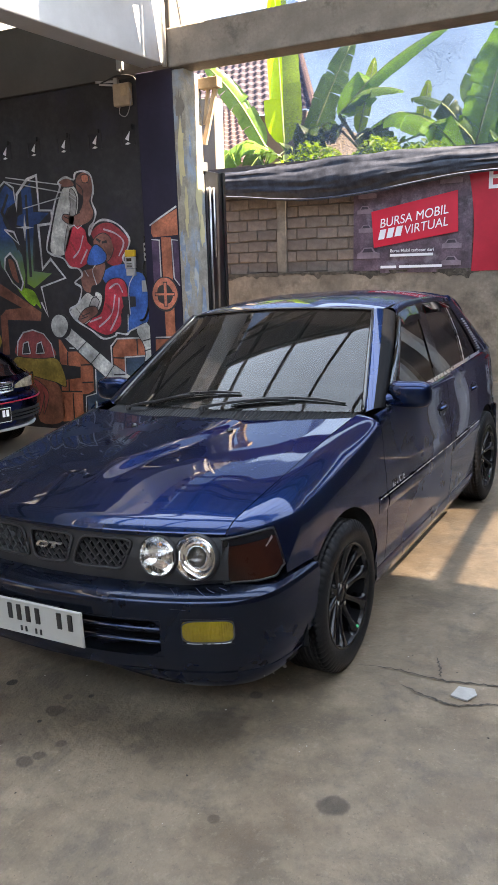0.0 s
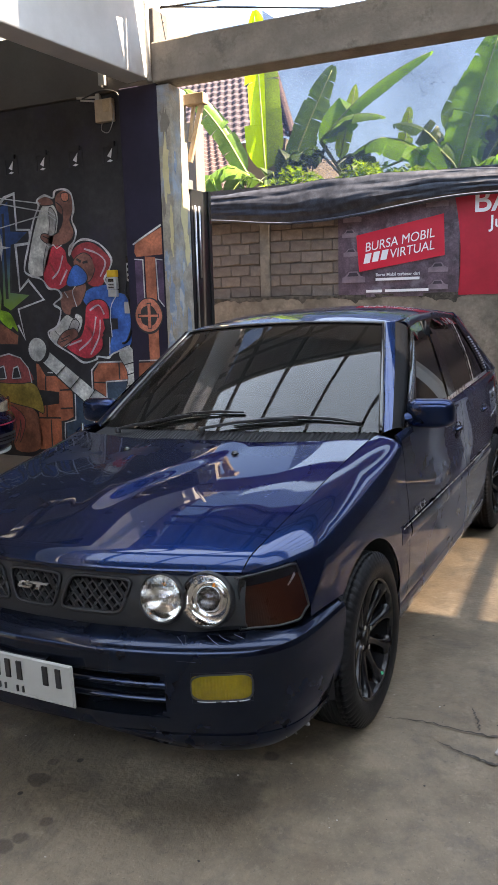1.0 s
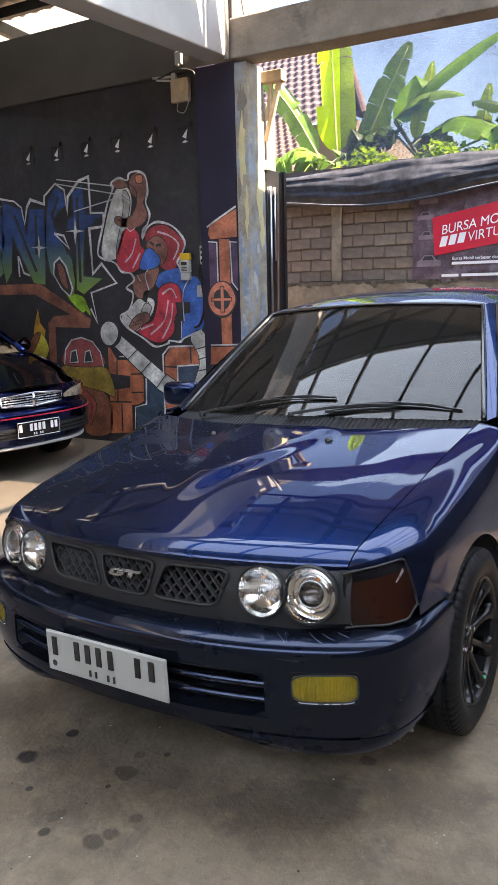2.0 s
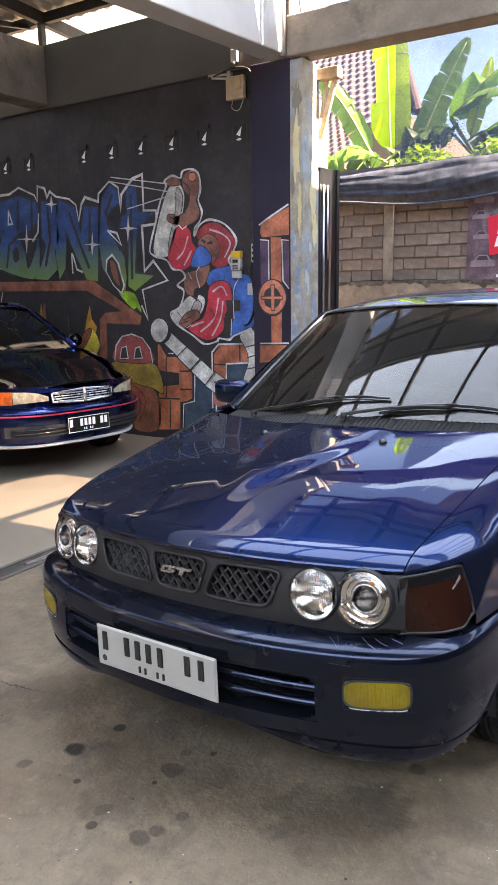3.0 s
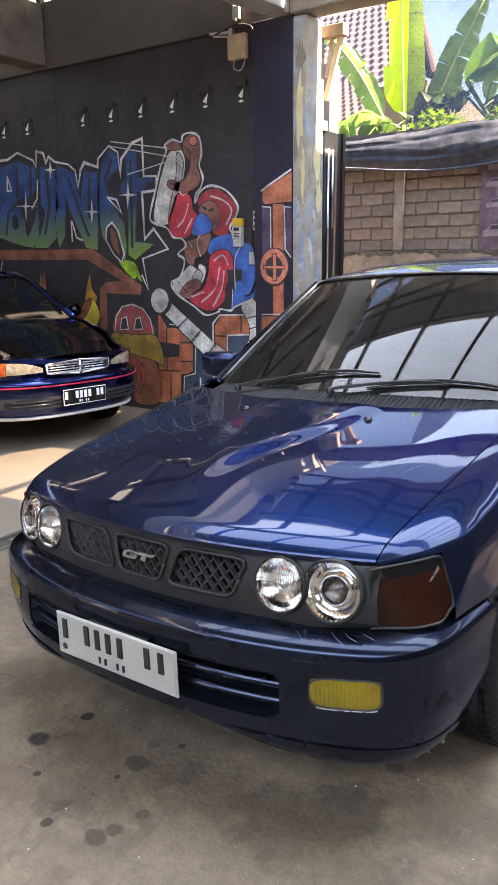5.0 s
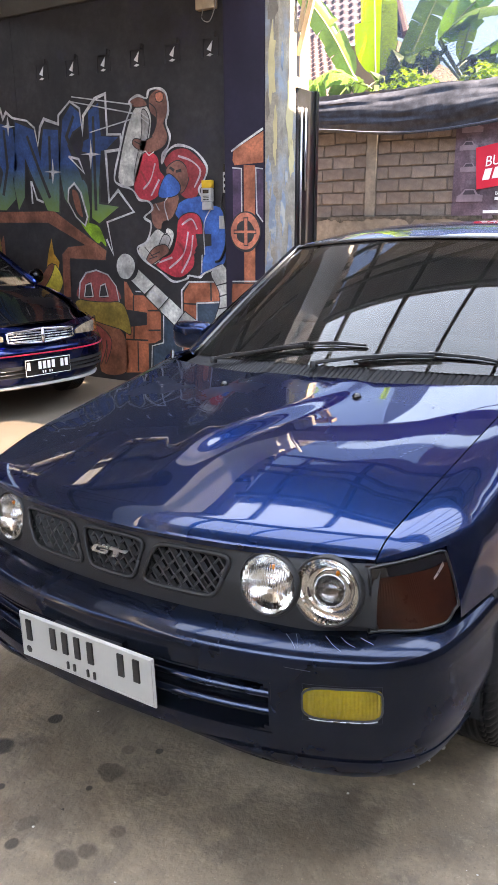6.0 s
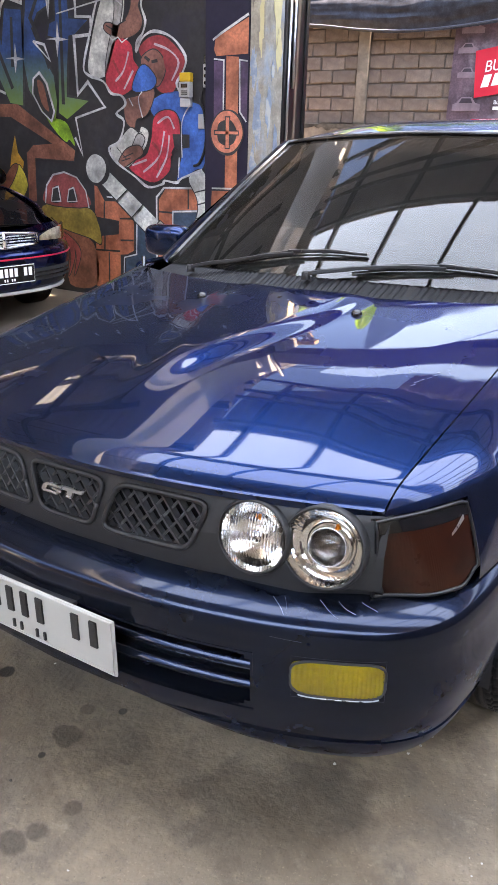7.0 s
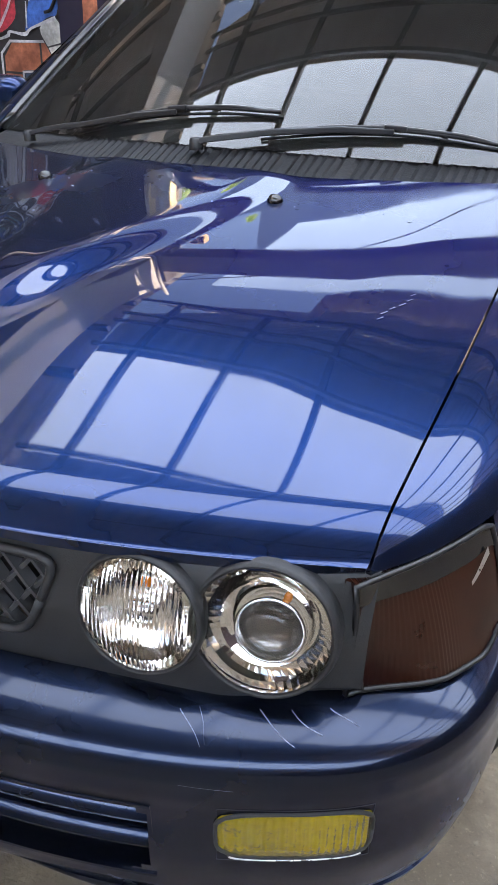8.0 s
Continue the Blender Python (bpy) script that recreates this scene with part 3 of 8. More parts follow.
def banner():
    """A printed vinyl banner on the boundary wall."""
    Y = 10.375
    b = thing("banner", pose(-3.52, Y, 1.40, 0, 0, 0), "red printed vinyl banner hanging on the block wall", "banner")

    def sway(x, z):
        return 0.003 * math.sin(x * 5.1) + 0.003 * math.sin(x * 11 + z * 4)
    part("banner_sheet", sheet(lambda a, c: (a * 1.62, sway(a * 1.62, c), c * 1.35), 40, 16), M["banner_dark"], b, "dark photographic print on the banner", smooth=True)
    part("banner_sheet", sheet(lambda a, c: (lerp(1.62 - 0.10 * c + 0.06 * math.sin(c * 3), 3.0, a), sway(1.62 + a * 1.4, c) - 0.004, c * 1.35), 60, 16), M["banner_red"], b, "red half of the banner", smooth=True)

    def flat(pts, d):
        return slab(pts, 0.003, "y", -0.015 - d)
    part("printed_panel", flat([(0.30, 0.34), (1.44, 0.51), (1.42, 1.03), (0.26, 0.82)], 0.0), M["banner_bright_red"], b, "bright red tilted panel")
    for word, size, x, z, m in (("BURSA MOBIL", 0.165, 0.38, 0.60, "print_white"), ("VIRTUAL", 0.165, 0.72, 0.50, "print_white")):
        bm = letters(word, size, 0.001, 0.25)
        bmesh.ops.transform(bm, matrix=Matrix.Translation((x, -0.021, z)) @ pose(0, 0, 0, 0, -9.0, 0) @ Matrix.Diagonal((0.92, 1, 1.0, 1)), verts=bm.verts[:])
        for one in islands(bm):
            part("printed_letter", one, M[m], b)
    for i in range(3):
        x = 0.36 + 0.115 * i
        part("printed_mark", flat([(x, 0.445 + 0.018 * i), (x + 0.085, 0.455 + 0.018 * i), (x + 0.115, 0.585 + 0.018 * i), (x + 0.03, 0.575 + 0.018 * i)], 0.004), M["print_white"], b)
    bm = letters("Bursa Mobil terbesar dari", 0.058, 0.001)
    bmesh.ops.translate(bm, verts=bm.verts[:], vec=(0.53, -0.019, 0.275))
    for one in islands(bm):
        part("printed_letter", one, M["print_white"], b)
    for x0, x1, z in ((0.53, 1.12, 0.215), (0.40, 0.62, 0.062), (0.66, 1.24, 0.062)):
        part("printed_bar", box(x0, -0.021, z, x1, -0.017, z + 0.035), M["print_white"], b)
    for word, size, x, z in (("BARU", 0.40, 1.78, 1.02), ("Jual Beli", 0.215, 1.99, 0.82)):
        bm = letters(word, size, 0.001)
        bmesh.ops.translate(bm, verts=bm.verts[:], vec=(x, -0.021, z))
        for one in islands(bm):
            part("printed_letter", one, M["print_white"], b)
    part("printed_bar", box(2.16, -0.021, 0.05, 2.24, -0.017, 0.13), M["print_blue"], b)
    part("printed_bar", box(2.27, -0.021, 0.055, 2.75, -0.017, 0.115), M["print_white"], b)
    # the faded cars of the photograph, as plain shapes
    for x, z, k in ((0.20, 1.0, 0.8), (0.55, 1.13, 0.9), (0.95, 1.17, 1.0), (1.33, 1.12, 0.9), (0.19, 0.55, 0.7), (1.36, 0.30, 0.8), (0.22, 0.20, 1.0), (1.36, 0.08, 0.8), (0.17, 0.80, 0.7)):
        body = [(-0.2, 0), (0.2, 0), (0.2, 0.07), (0.12, 0.09), (0.07, 0.15), (-0.08, 0.15), (-0.14, 0.09), (-0.2, 0.07)]
        glass = [(-0.11, 0.085), (0.09, 0.085), (0.055, 0.135), (-0.07, 0.135)]
        for pts, d, m in ((body, -0.0095, "print_pale"), (glass, -0.0115, "print_dark")):
            part("printed_shape", slab([(x + px * k * 0.8, z + pz * k) for px, pz in pts], 0.002, "y", d), M[m], b)


M["print_dark"] = mat("printed_dark_grey", (0.06, 0.045, 0.06), 0.45, var=0.25, scale=6, bump=0.0)
M["print_blue"] = mat("printed_blue", (0.03, 0.09, 0.35), 0.45, var=0.05, bump=0.0)
banner()


def shade_net():
    """Black shade net gathered along the top of the boundary wall."""
    def fn(a, c):
        x = -6.6 + a * 13
        low = 2.50 + 0.05 * math.sin(a * 21) + 0.06 * step(x, -3.5, -1.5) - 0.05 * math.exp(-((x + 4.4) / 0.9) ** 2)
        top = 2.93 - 0.04 * math.sin(a * 17)
        fold = noise.noise((x * 0.7, c * 6, 0)) * 0.03 + noise.noise((x * 2, c * 16, 3)) * 0.014
        return (x, 10.24 - 0.08 * math.sin(math.pi * c) + fold, lerp(low, top, c) + 0.02 * noise.noise((x * 2, c * 3, 8)))
    n = part("shade_net", sheet(fn, 240, 24), M["shade_net"], None, "", smooth=True, solid=0.004)
    tagged(n, "black shade net gathered over the block wall", "net")
    part("net_hem", tube([(-6.6 + i * 0.5, 10.15, 2.515 + 0.05 * math.sin(i / 26 * 21) + 0.06 * step(-6.6 + i * 0.5, -3.5, -1.5) - 0.05 * math.exp(-((-2.2 + i * 0.5) / 0.9) ** 2)) for i in range(27)], 0.010, 6, 100), M["hem"], n, "pale blue hem rope", smooth=True)


M["hem"] = mat("pale_blue_rope", (0.07, 0.085, 0.12), 0.6, var=0.3, scale=15)
shade_net()


def sheer_net():
    """A sheer, uneven bird net hung upright over the boundary wall, seen as a faint haze before the leaves."""
    def fn(a, c):
        x = lerp(-4.6, 6.9, a)
        return (x, 10.46 + 0.07 * noise.noise((x * 0.9, c * 2.0, 5)) + 0.03 * noise.noise((x * 3, c * 5, 1)), lerp(2.86, 5.9, c))
    n = part("bird_net", sheet(fn, 60, 20), M["sheer_net"], None, "", smooth=True)
    tagged(n, "sheer pale net hung above the block wall", "net")


def net_mat():
    m = bpy.data.materials.new("sheer_net")
    m.use_nodes = True
    N, L = m.node_tree.nodes, m.node_tree.links
    b, out = N["Principled BSDF"], N["Material Output"]
    b.inputs["Base Color"].default_value, b.inputs["Roughness"].default_value = (0.065, 0.080, 0.120, 1), 0.8
    b.inputs["Specular IOR Level"].default_value = 0.1
    tc = N.new("ShaderNodeTexCoord")
    total = None
    for scale, lo, hi, k0, k1 in ((1.3, 0.35, 0.7, 0.56, 0.70), (110.0, 0.38, 0.66, 0.0, 0.16)):
        n = N.new("ShaderNodeTexNoise")
        n.inputs["Scale"].default_value, n.inputs["Detail"].default_value = scale, 4
        weave = N.new("ShaderNodeMapping")
        weave.inputs["Scale"].default_value = (1, 1, 1) if scale < 2 else (0.35, 1, 1)
        L.new(tc.outputs["Object"], weave.inputs["Vector"])
        L.new(weave.outputs["Vector"], n.inputs["Vector"])
        r = N.new("ShaderNodeMapRange")
        r.inputs["From Min"].default_value, r.inputs["From Max"].default_value = lo, hi
        r.inputs["To Min"].default_value, r.inputs["To Max"].default_value = k0, k1
        L.new(n.outputs["Fac"], r.inputs["Value"])
        if total:
            s = N.new("ShaderNodeMath")
            L.new(total, s.inputs[0])
            L.new(r.outputs["Result"], s.inputs[1])
            total = s.outputs[0]
        else:
            total = r.outputs["Result"]
    tp = N.new("ShaderNodeBsdfTransparent")
    mx = N.new("ShaderNodeMixShader")
    L.new(total, mx.inputs["Fac"])
    L.new(tp.outputs["BSDF"], mx.inputs[1])
    L.new(b.outputs["BSDF"], mx.inputs[2])
    L.new(mx.outputs["Shader"], out.inputs["Surface"])
    return m


M["sheer_net"] = net_mat()
sheer_net()

# ---- the neighbour's house ----
M["tile_purple"] = mat("dark_roof_tile", (0.05, 0.038, 0.05), 0.75, var=0.3, scale=4, bump=0.3, bscale=30, stain=(0.045, 0.035, 0.04), stain_scale=1.5)
M["tile_red"] = mat("red_roof_tile", (0.085, 0.052, 0.05), 0.75, var=0.25, scale=4, bump=0.3, bscale=30, stain=(0.07, 0.055, 0.055), stain_scale=1.5)
M["cream"] = mat("cream_plaster", (0.2, 0.165, 0.125), 0.8, var=0.1, scale=2, bump=0.15, bscale=20)


def tile_plane(p00, p10, p01, p11, rows, cols):
    """A roof plane of overlapping rounded tiles between four corners (eave left, eave right, ridge left, ridge right)."""
    p00, p10, p01, p11 = (Vector(p) for p in (p00, p10, p01, p11))
    n = (p10 - p00).cross(p01 - p00).normalized()
    n = n if n.z > 0 else -n

    def fn(a, b):
        p = (p00.lerp(p10, a)).lerp(p01.lerp(p11, a), b)
        f = b * rows
        return p + n * (0.06 * (1 - (f - math.floor(f + 1e-6))) + 0.016 * math.sin(2 * math.pi * a * cols))
    return sheet(fn, cols * 6, rows * 4)


def house():
    h = thing("house", pose(0, 0, 0), "neighbouring house with weathered clay tile roofs behind the boundary wall", "house")
    part("wall", box(-16, 16.2, -0.2, -6.6, 24, 4.85), M["cream"], h)
    part("roof", tile_plane((-14, 15.9, 4.85), (-6.3, 15.9, 4.75), (-14, 19.2, 7.6), (-8.2, 19.2, 7.6), 16, 34), M["tile_purple"], h, "dark weathered tile roof")
    part("porch_roof", tile_plane((-13, 13.6, 3.5), (-6.3, 13.6, 3.45), (-13, 16.1, 5.0), (-7.8, 16.1, 5.0), 13, 34), M["tile_red"], h, "red clay tile porch roof")
    part("ridge_tiles", tube([(-14, 19.2, 7.66), (-8.2, 19.2, 7.66), (-6.3, 15.9, 4.84)], 0.09, 8), M["tile_red"], h)
    part("porch_post", box(-6.66, 11.5, -0.2, -6.28, 11.8, 4.25), M["cream"], h, "cream plastered post", bevel=0.01)


house()

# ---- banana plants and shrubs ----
# Sunlit and darker leaves are separate base colours, so light is partly painted in.
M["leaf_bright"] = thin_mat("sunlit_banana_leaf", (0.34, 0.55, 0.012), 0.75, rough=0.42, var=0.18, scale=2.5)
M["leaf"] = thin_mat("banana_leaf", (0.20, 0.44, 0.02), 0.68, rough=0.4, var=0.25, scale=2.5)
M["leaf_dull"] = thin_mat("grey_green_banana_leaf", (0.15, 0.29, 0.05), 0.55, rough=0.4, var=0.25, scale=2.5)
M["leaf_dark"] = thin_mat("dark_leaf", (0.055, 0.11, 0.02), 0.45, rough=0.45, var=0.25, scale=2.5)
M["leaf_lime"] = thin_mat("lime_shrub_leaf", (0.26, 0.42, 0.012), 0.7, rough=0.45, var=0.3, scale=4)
M["stem"] = mat("banana_stem", (0.16, 0.19, 0.07), 0.5, var=0.25, scale=4, bump=0.15)
M["rib"] = mat("leaf_rib", (0.28, 0.34, 0.10), 0.45, var=0.15)


def banana_leaf(base, tip, width, sag, turn, tears, seed):
    """A long torn leaf on a midrib from base to tip; sag bows the rib, turn tips the blade about it."""
    rnd = random.Random(seed)
    base, tip = Vector(base), Vector(tip)
    mid = (base + tip) / 2 + Vector((0, 0, sag))
    pts = [base, base.lerp(mid, 0.55) + Vector((0, 0, sag * 0.25)), mid, mid.lerp(tip, 0.55) + Vector((0, 0, sag * 0.2)), tip]
    n = 34
    ribs = [curve_at(pts, i / n) for i in range(n + 1)]
    bm = bmesh.new()
    for side in (1, -1):
        droop = rnd.uniform(0.1, 0.4)
        shift = 0.0
        for i in range(n):
            if rnd.random() < tears:
                droop = rnd.uniform(0.05, 0.7)
                shift = rnd.uniform(-0.02, 0.02)
            cells = []
            for j in (i, i + 1):
                t = j / n
                half = width / 2 * min(1.0, (t / 0.14 + 0.05)) ** 0.6 * max(0.02, 1 - max(0, t - 0.55) / 0.45) ** 0.55
                d = (ribs[min(j + 1, n)] - ribs[max(j - 1, 0)]).normalized()
                across = Vector((d.z, 0, -d.x)) if abs(d.z) > 0.6 else d.cross(Vector((0, 0, 1)))
                across = (across.normalized() * math.cos(turn) + d.cross(across.normalized()) * math.sin(turn)) * side
                up = across.cross(d) * side
                row = []
                for k in range(4):
                    f = k / 3
                    row.append(bm.verts.new(ribs[j] + across * half * f * math.cos(droop * f) - up * half * f * f * math.sin(droop) + d * (shift * f + half * 0.25 * f) + Vector((0, 0, -0.15 * half * f * f)) + up * 0.004 * math.sin(j * 2.1) * f))
                cells.append(row)
            for k in range(3):
                bm.faces.new((cells[0][k], cells[1][k], cells[1][k + 1], cells[0][k + 1]))
    return bm, ribs


def banana_plant(x, y, z, girth, leaves, seed):
    p = thing("banana_plant", pose(x, y, 0), "tall banana plant with broad torn leaves in sunlight", "banana plant", "banana plants")
    part("trunk", tube([(0, 0, -0.1), (0.03, 0, z * 0.4), (0.02, 0, z * 0.8), (0, 0, z)], girth, 12, 14, taper=0.5), M["stem"], p, smooth=True)
    for i, (b, t, w, sag, turn, tears, m) in enumerate(leaves):
        bm, ribs = banana_leaf((b[0] - x, b[1] - y, b[2]), (t[0] - x, t[1] - y, t[2]), w, sag, turn, tears, seed + i)
        leaf = part("leaf", bm, M[m], p, smooth=True)
        part("midrib", tube([Vector((0, 0, z - 0.15))] + ribs[::4], 0.022, 6, 0, taper=0.25), M["rib"], leaf, smooth=True)


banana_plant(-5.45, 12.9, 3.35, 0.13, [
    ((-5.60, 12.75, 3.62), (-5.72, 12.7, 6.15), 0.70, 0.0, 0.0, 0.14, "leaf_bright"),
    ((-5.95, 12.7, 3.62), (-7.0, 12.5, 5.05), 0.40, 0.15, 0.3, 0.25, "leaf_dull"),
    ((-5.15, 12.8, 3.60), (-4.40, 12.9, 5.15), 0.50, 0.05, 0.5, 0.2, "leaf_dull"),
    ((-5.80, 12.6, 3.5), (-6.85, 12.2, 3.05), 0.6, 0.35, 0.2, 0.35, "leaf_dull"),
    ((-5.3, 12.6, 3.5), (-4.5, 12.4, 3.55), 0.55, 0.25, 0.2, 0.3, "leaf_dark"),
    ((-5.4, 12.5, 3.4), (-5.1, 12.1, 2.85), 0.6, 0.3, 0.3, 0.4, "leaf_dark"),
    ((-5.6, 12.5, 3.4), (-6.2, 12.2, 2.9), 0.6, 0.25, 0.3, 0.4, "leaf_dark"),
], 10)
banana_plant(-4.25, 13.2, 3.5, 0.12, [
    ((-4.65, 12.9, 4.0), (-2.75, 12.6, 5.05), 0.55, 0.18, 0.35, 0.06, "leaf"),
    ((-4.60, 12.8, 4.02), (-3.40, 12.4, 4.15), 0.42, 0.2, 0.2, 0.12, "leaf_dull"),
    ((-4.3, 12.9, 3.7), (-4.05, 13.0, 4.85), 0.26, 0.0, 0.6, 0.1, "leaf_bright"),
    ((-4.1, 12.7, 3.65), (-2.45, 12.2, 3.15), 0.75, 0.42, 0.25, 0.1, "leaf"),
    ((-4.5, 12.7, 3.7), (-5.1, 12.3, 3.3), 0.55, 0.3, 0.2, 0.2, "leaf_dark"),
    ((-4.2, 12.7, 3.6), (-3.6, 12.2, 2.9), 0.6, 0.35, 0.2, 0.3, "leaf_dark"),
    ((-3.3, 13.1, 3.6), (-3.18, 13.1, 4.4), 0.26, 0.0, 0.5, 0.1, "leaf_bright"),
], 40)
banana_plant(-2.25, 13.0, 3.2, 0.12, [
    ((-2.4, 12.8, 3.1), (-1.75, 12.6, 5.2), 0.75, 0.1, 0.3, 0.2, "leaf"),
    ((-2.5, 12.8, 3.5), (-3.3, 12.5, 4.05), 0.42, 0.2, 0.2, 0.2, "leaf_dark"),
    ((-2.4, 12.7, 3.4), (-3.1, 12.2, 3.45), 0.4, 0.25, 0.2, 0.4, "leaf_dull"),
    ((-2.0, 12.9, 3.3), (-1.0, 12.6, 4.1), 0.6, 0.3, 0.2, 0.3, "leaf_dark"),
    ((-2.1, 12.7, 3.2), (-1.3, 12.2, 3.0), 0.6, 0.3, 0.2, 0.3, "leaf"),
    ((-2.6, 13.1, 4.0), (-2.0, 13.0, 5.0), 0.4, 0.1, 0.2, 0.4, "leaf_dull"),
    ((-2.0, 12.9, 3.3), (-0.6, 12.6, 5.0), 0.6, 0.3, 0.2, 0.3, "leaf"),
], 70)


def shrub(x0, x1, y0, y1, z0, z1, count, size, m, seed, label):
    """A loose crown of many small folded leaves."""
    rnd = random.Random(seed)
    bm = bmesh.new()
    for _ in range(count):
        a = rnd.random()
        x, y = lerp(x0, x1, a), rnd.uniform(y0, y1)
        top = lerp(z0, z1, (0.55 + 0.45 * noise.noise((x * 1.6, y, seed))) * math.sin(math.pi * min(0.97, max(0.03, a))) ** 0.4)
        z = lerp(z0, top, rnd.random() ** 0.6)
        s = size * rnd.uniform(0.6, 1.3)
        m4 = Matrix.Translation((x, y, z)) @ Euler((rnd.uniform(-0.9, 0.9), rnd.uniform(-0.9, 0.9), rnd.uniform(0, 6.28))).to_matrix().to_4x4()
        v = [bm.verts.new(m4 @ Vector(p)) for p in ((0, -s, 0), (s * 0.45, -s * 0.2, s * 0.12), (0, s, 0), (-s * 0.45, -s * 0.2, s * 0.12), (0, 0, -s * 0.03))]
        bm.faces.new((v[0], v[1], v[4]))
        bm.faces.new((v[1], v[2], v[4]))
        bm.faces.new((v[2], v[3], v[4]))
        bm.faces.new((v[3], v[0], v[4]))
    ob = part("shrub", bm, M[m])
    return tagged(ob, label, "shrub", kind="stuff")


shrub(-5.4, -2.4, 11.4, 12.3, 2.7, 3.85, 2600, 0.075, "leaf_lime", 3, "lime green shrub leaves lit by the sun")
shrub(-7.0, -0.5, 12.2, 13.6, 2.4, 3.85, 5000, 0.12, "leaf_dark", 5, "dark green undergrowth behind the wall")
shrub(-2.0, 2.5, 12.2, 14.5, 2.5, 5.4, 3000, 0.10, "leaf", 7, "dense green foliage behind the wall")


def insect_net():
    """A fine pale net hung from wires above the wall."""
    n = part("insect_net", sheet(lambda a, c: (lerp(-6.2, 4.0, a), 10.30 + 0.04 * math.sin(a * 31) * c, lerp(2.86, 4.55, c) - 0.05 * math.sin(a * 15) * c), 120, 6), M["net"], None, "", smooth=True)
    tagged(n, "fine pale insect net stretched above the wall", "net")
    part("net_edge", tube([(lerp(-6.2, 4.0, i / 40), 10.30 + 0.04 * math.sin(i / 40 * 31), 4.55 - 0.05 * math.sin(i / 40 * 15)) for i in range(41)], 0.008, 6), M["print_white"], n, "white upper hem", smooth=True)
    for x in (-6.15, 0.0, 3.95):
        part("net_pole", tube([(x, 10.32, 2.6), (x, 10.32, 4.6)], 0.015, 8), M["steel"], n)


M["net"] = thin_mat("fine_pale_net", (0.10, 0.12, 0.17), 0.6, rough=0.8, var=0.15, scale=9, holes=0.82)
insect_net()

# ---- the mural: flat painted shapes, drawn in metres along the wall (x, z) ----
def flat_paint(name, col, col2=None, z0=0.0, z1=1.0):
    col = tuple(min(0.68, c * 1.75) for c in col)
    m = mat(name, col, 0.5, var=0.42, scale=5, bump=0.12, bscale=30)
    if col2:
        nt = m.node_tree
        N, L = nt.nodes, nt.links
        b = N["Principled BSDF"]
        tc, sp, r = N.new("ShaderNodeTexCoord"), N.new("ShaderNodeSeparateXYZ"), N.new("ShaderNodeMapRange")
        L.new(tc.outputs["Object"], sp.inputs["Vector"])
        L.new(sp.outputs["Z"], r.inputs["Value"])
        r.inputs["From Min"].default_value, r.inputs["From Max"].default_value = z0, z1
        x = N.new("ShaderNodeMix")
        x.data_type = "RGBA"
        ins = [i for i in x.inputs if i.enabled]
        old = b.inputs["Base Color"].links[0].from_socket
        L.new(r.outputs["Result"], ins[0])
        ins[1].default_value = (*col2, 1)
        L.new(old, ins[2])
        L.new([o for o in x.outputs if o.enabled][0], b.inputs["Base Color"])
    return m


for key, col in (("black", (0.025, 0.024, 0.025)), ("white", (0.55, 0.55, 0.55)), ("brown", (0.17, 0.065, 0.04)), ("brick", (0.30, 0.095, 0.05)), ("red", (0.22, 0.05, 0.045)), ("yellow", (0.4, 0.33, 0.05)),
                 ("orange", (0.55, 0.2, 0.03)), ("olive", (0.2, 0.14, 0.03)), ("teal", (0.03, 0.05, 0.075)), ("can", (0.42, 0.39, 0.36)), ("skin", (0.17, 0.075, 0.055)), ("crimson", (0.38, 0.03, 0.045)),
                 ("maroon", (0.24, 0.03, 0.035)), ("blue", (0.025, 0.09, 0.3)), ("pink", (0.6, 0.3, 0.32)), ("lime", (0.16, 0.3, 0.02)), ("ash", (0.25, 0.235, 0.225)), ("plum", (0.06, 0.035, 0.07)), ("salmon", (0.42, 0.13, 0.08))):
    M["mural_" + key] = flat_paint("mural_paint_" + key, col)
M["mural_letter"] = flat_paint("mural_paint_blue_to_green", (0.016, 0.05, 0.15), (0.20, 0.33, 0.03), 1.32, 1.92)


def grown(points, d):
    """The outline moved outwards by d."""
    n = len(points)
    area = sum(points[i][0] * points[(i + 1) % n][1] - points[(i + 1) % n][0] * points[i][1] for i in range(n))
    s = 1 if area > 0 else -1
    out = []
    for i in range(n):
        p, q, r = (Vector(points[(i + k) % n]) for k in (-1, 0, 1))
        a, b = (q - p).normalized(), (r - q).normalized()
        na, nb = Vector((a.y, -a.x)) * s, Vector((b.y, -b.x)) * s
        m = (na + nb)
        m = m.normalized() * min(1.6, 1 / max(0.3, m.length / 2)) if m.length > 1e-4 else na
        q = q + m * d
        out.append((q.x, q.y))
    return out


def band(points, d, y):
    """A flat band of width d round an outline."""
    bm = bmesh.new()
    rows = [[bm.verts.new((a, y, b)) for a, b in ring] for ring in (points, grown(points, d))]
    n = len(points)
    for i in range(n):
        j = (i + 1) % n
        bm.faces.new((rows[0][i], rows[0][j], rows[1][j], rows[1][i]))
    return bm


mural = thing("mural", pose(0, 0, 0), "graffiti mural of blue-green letters, brown pipes and a figure", "mural")


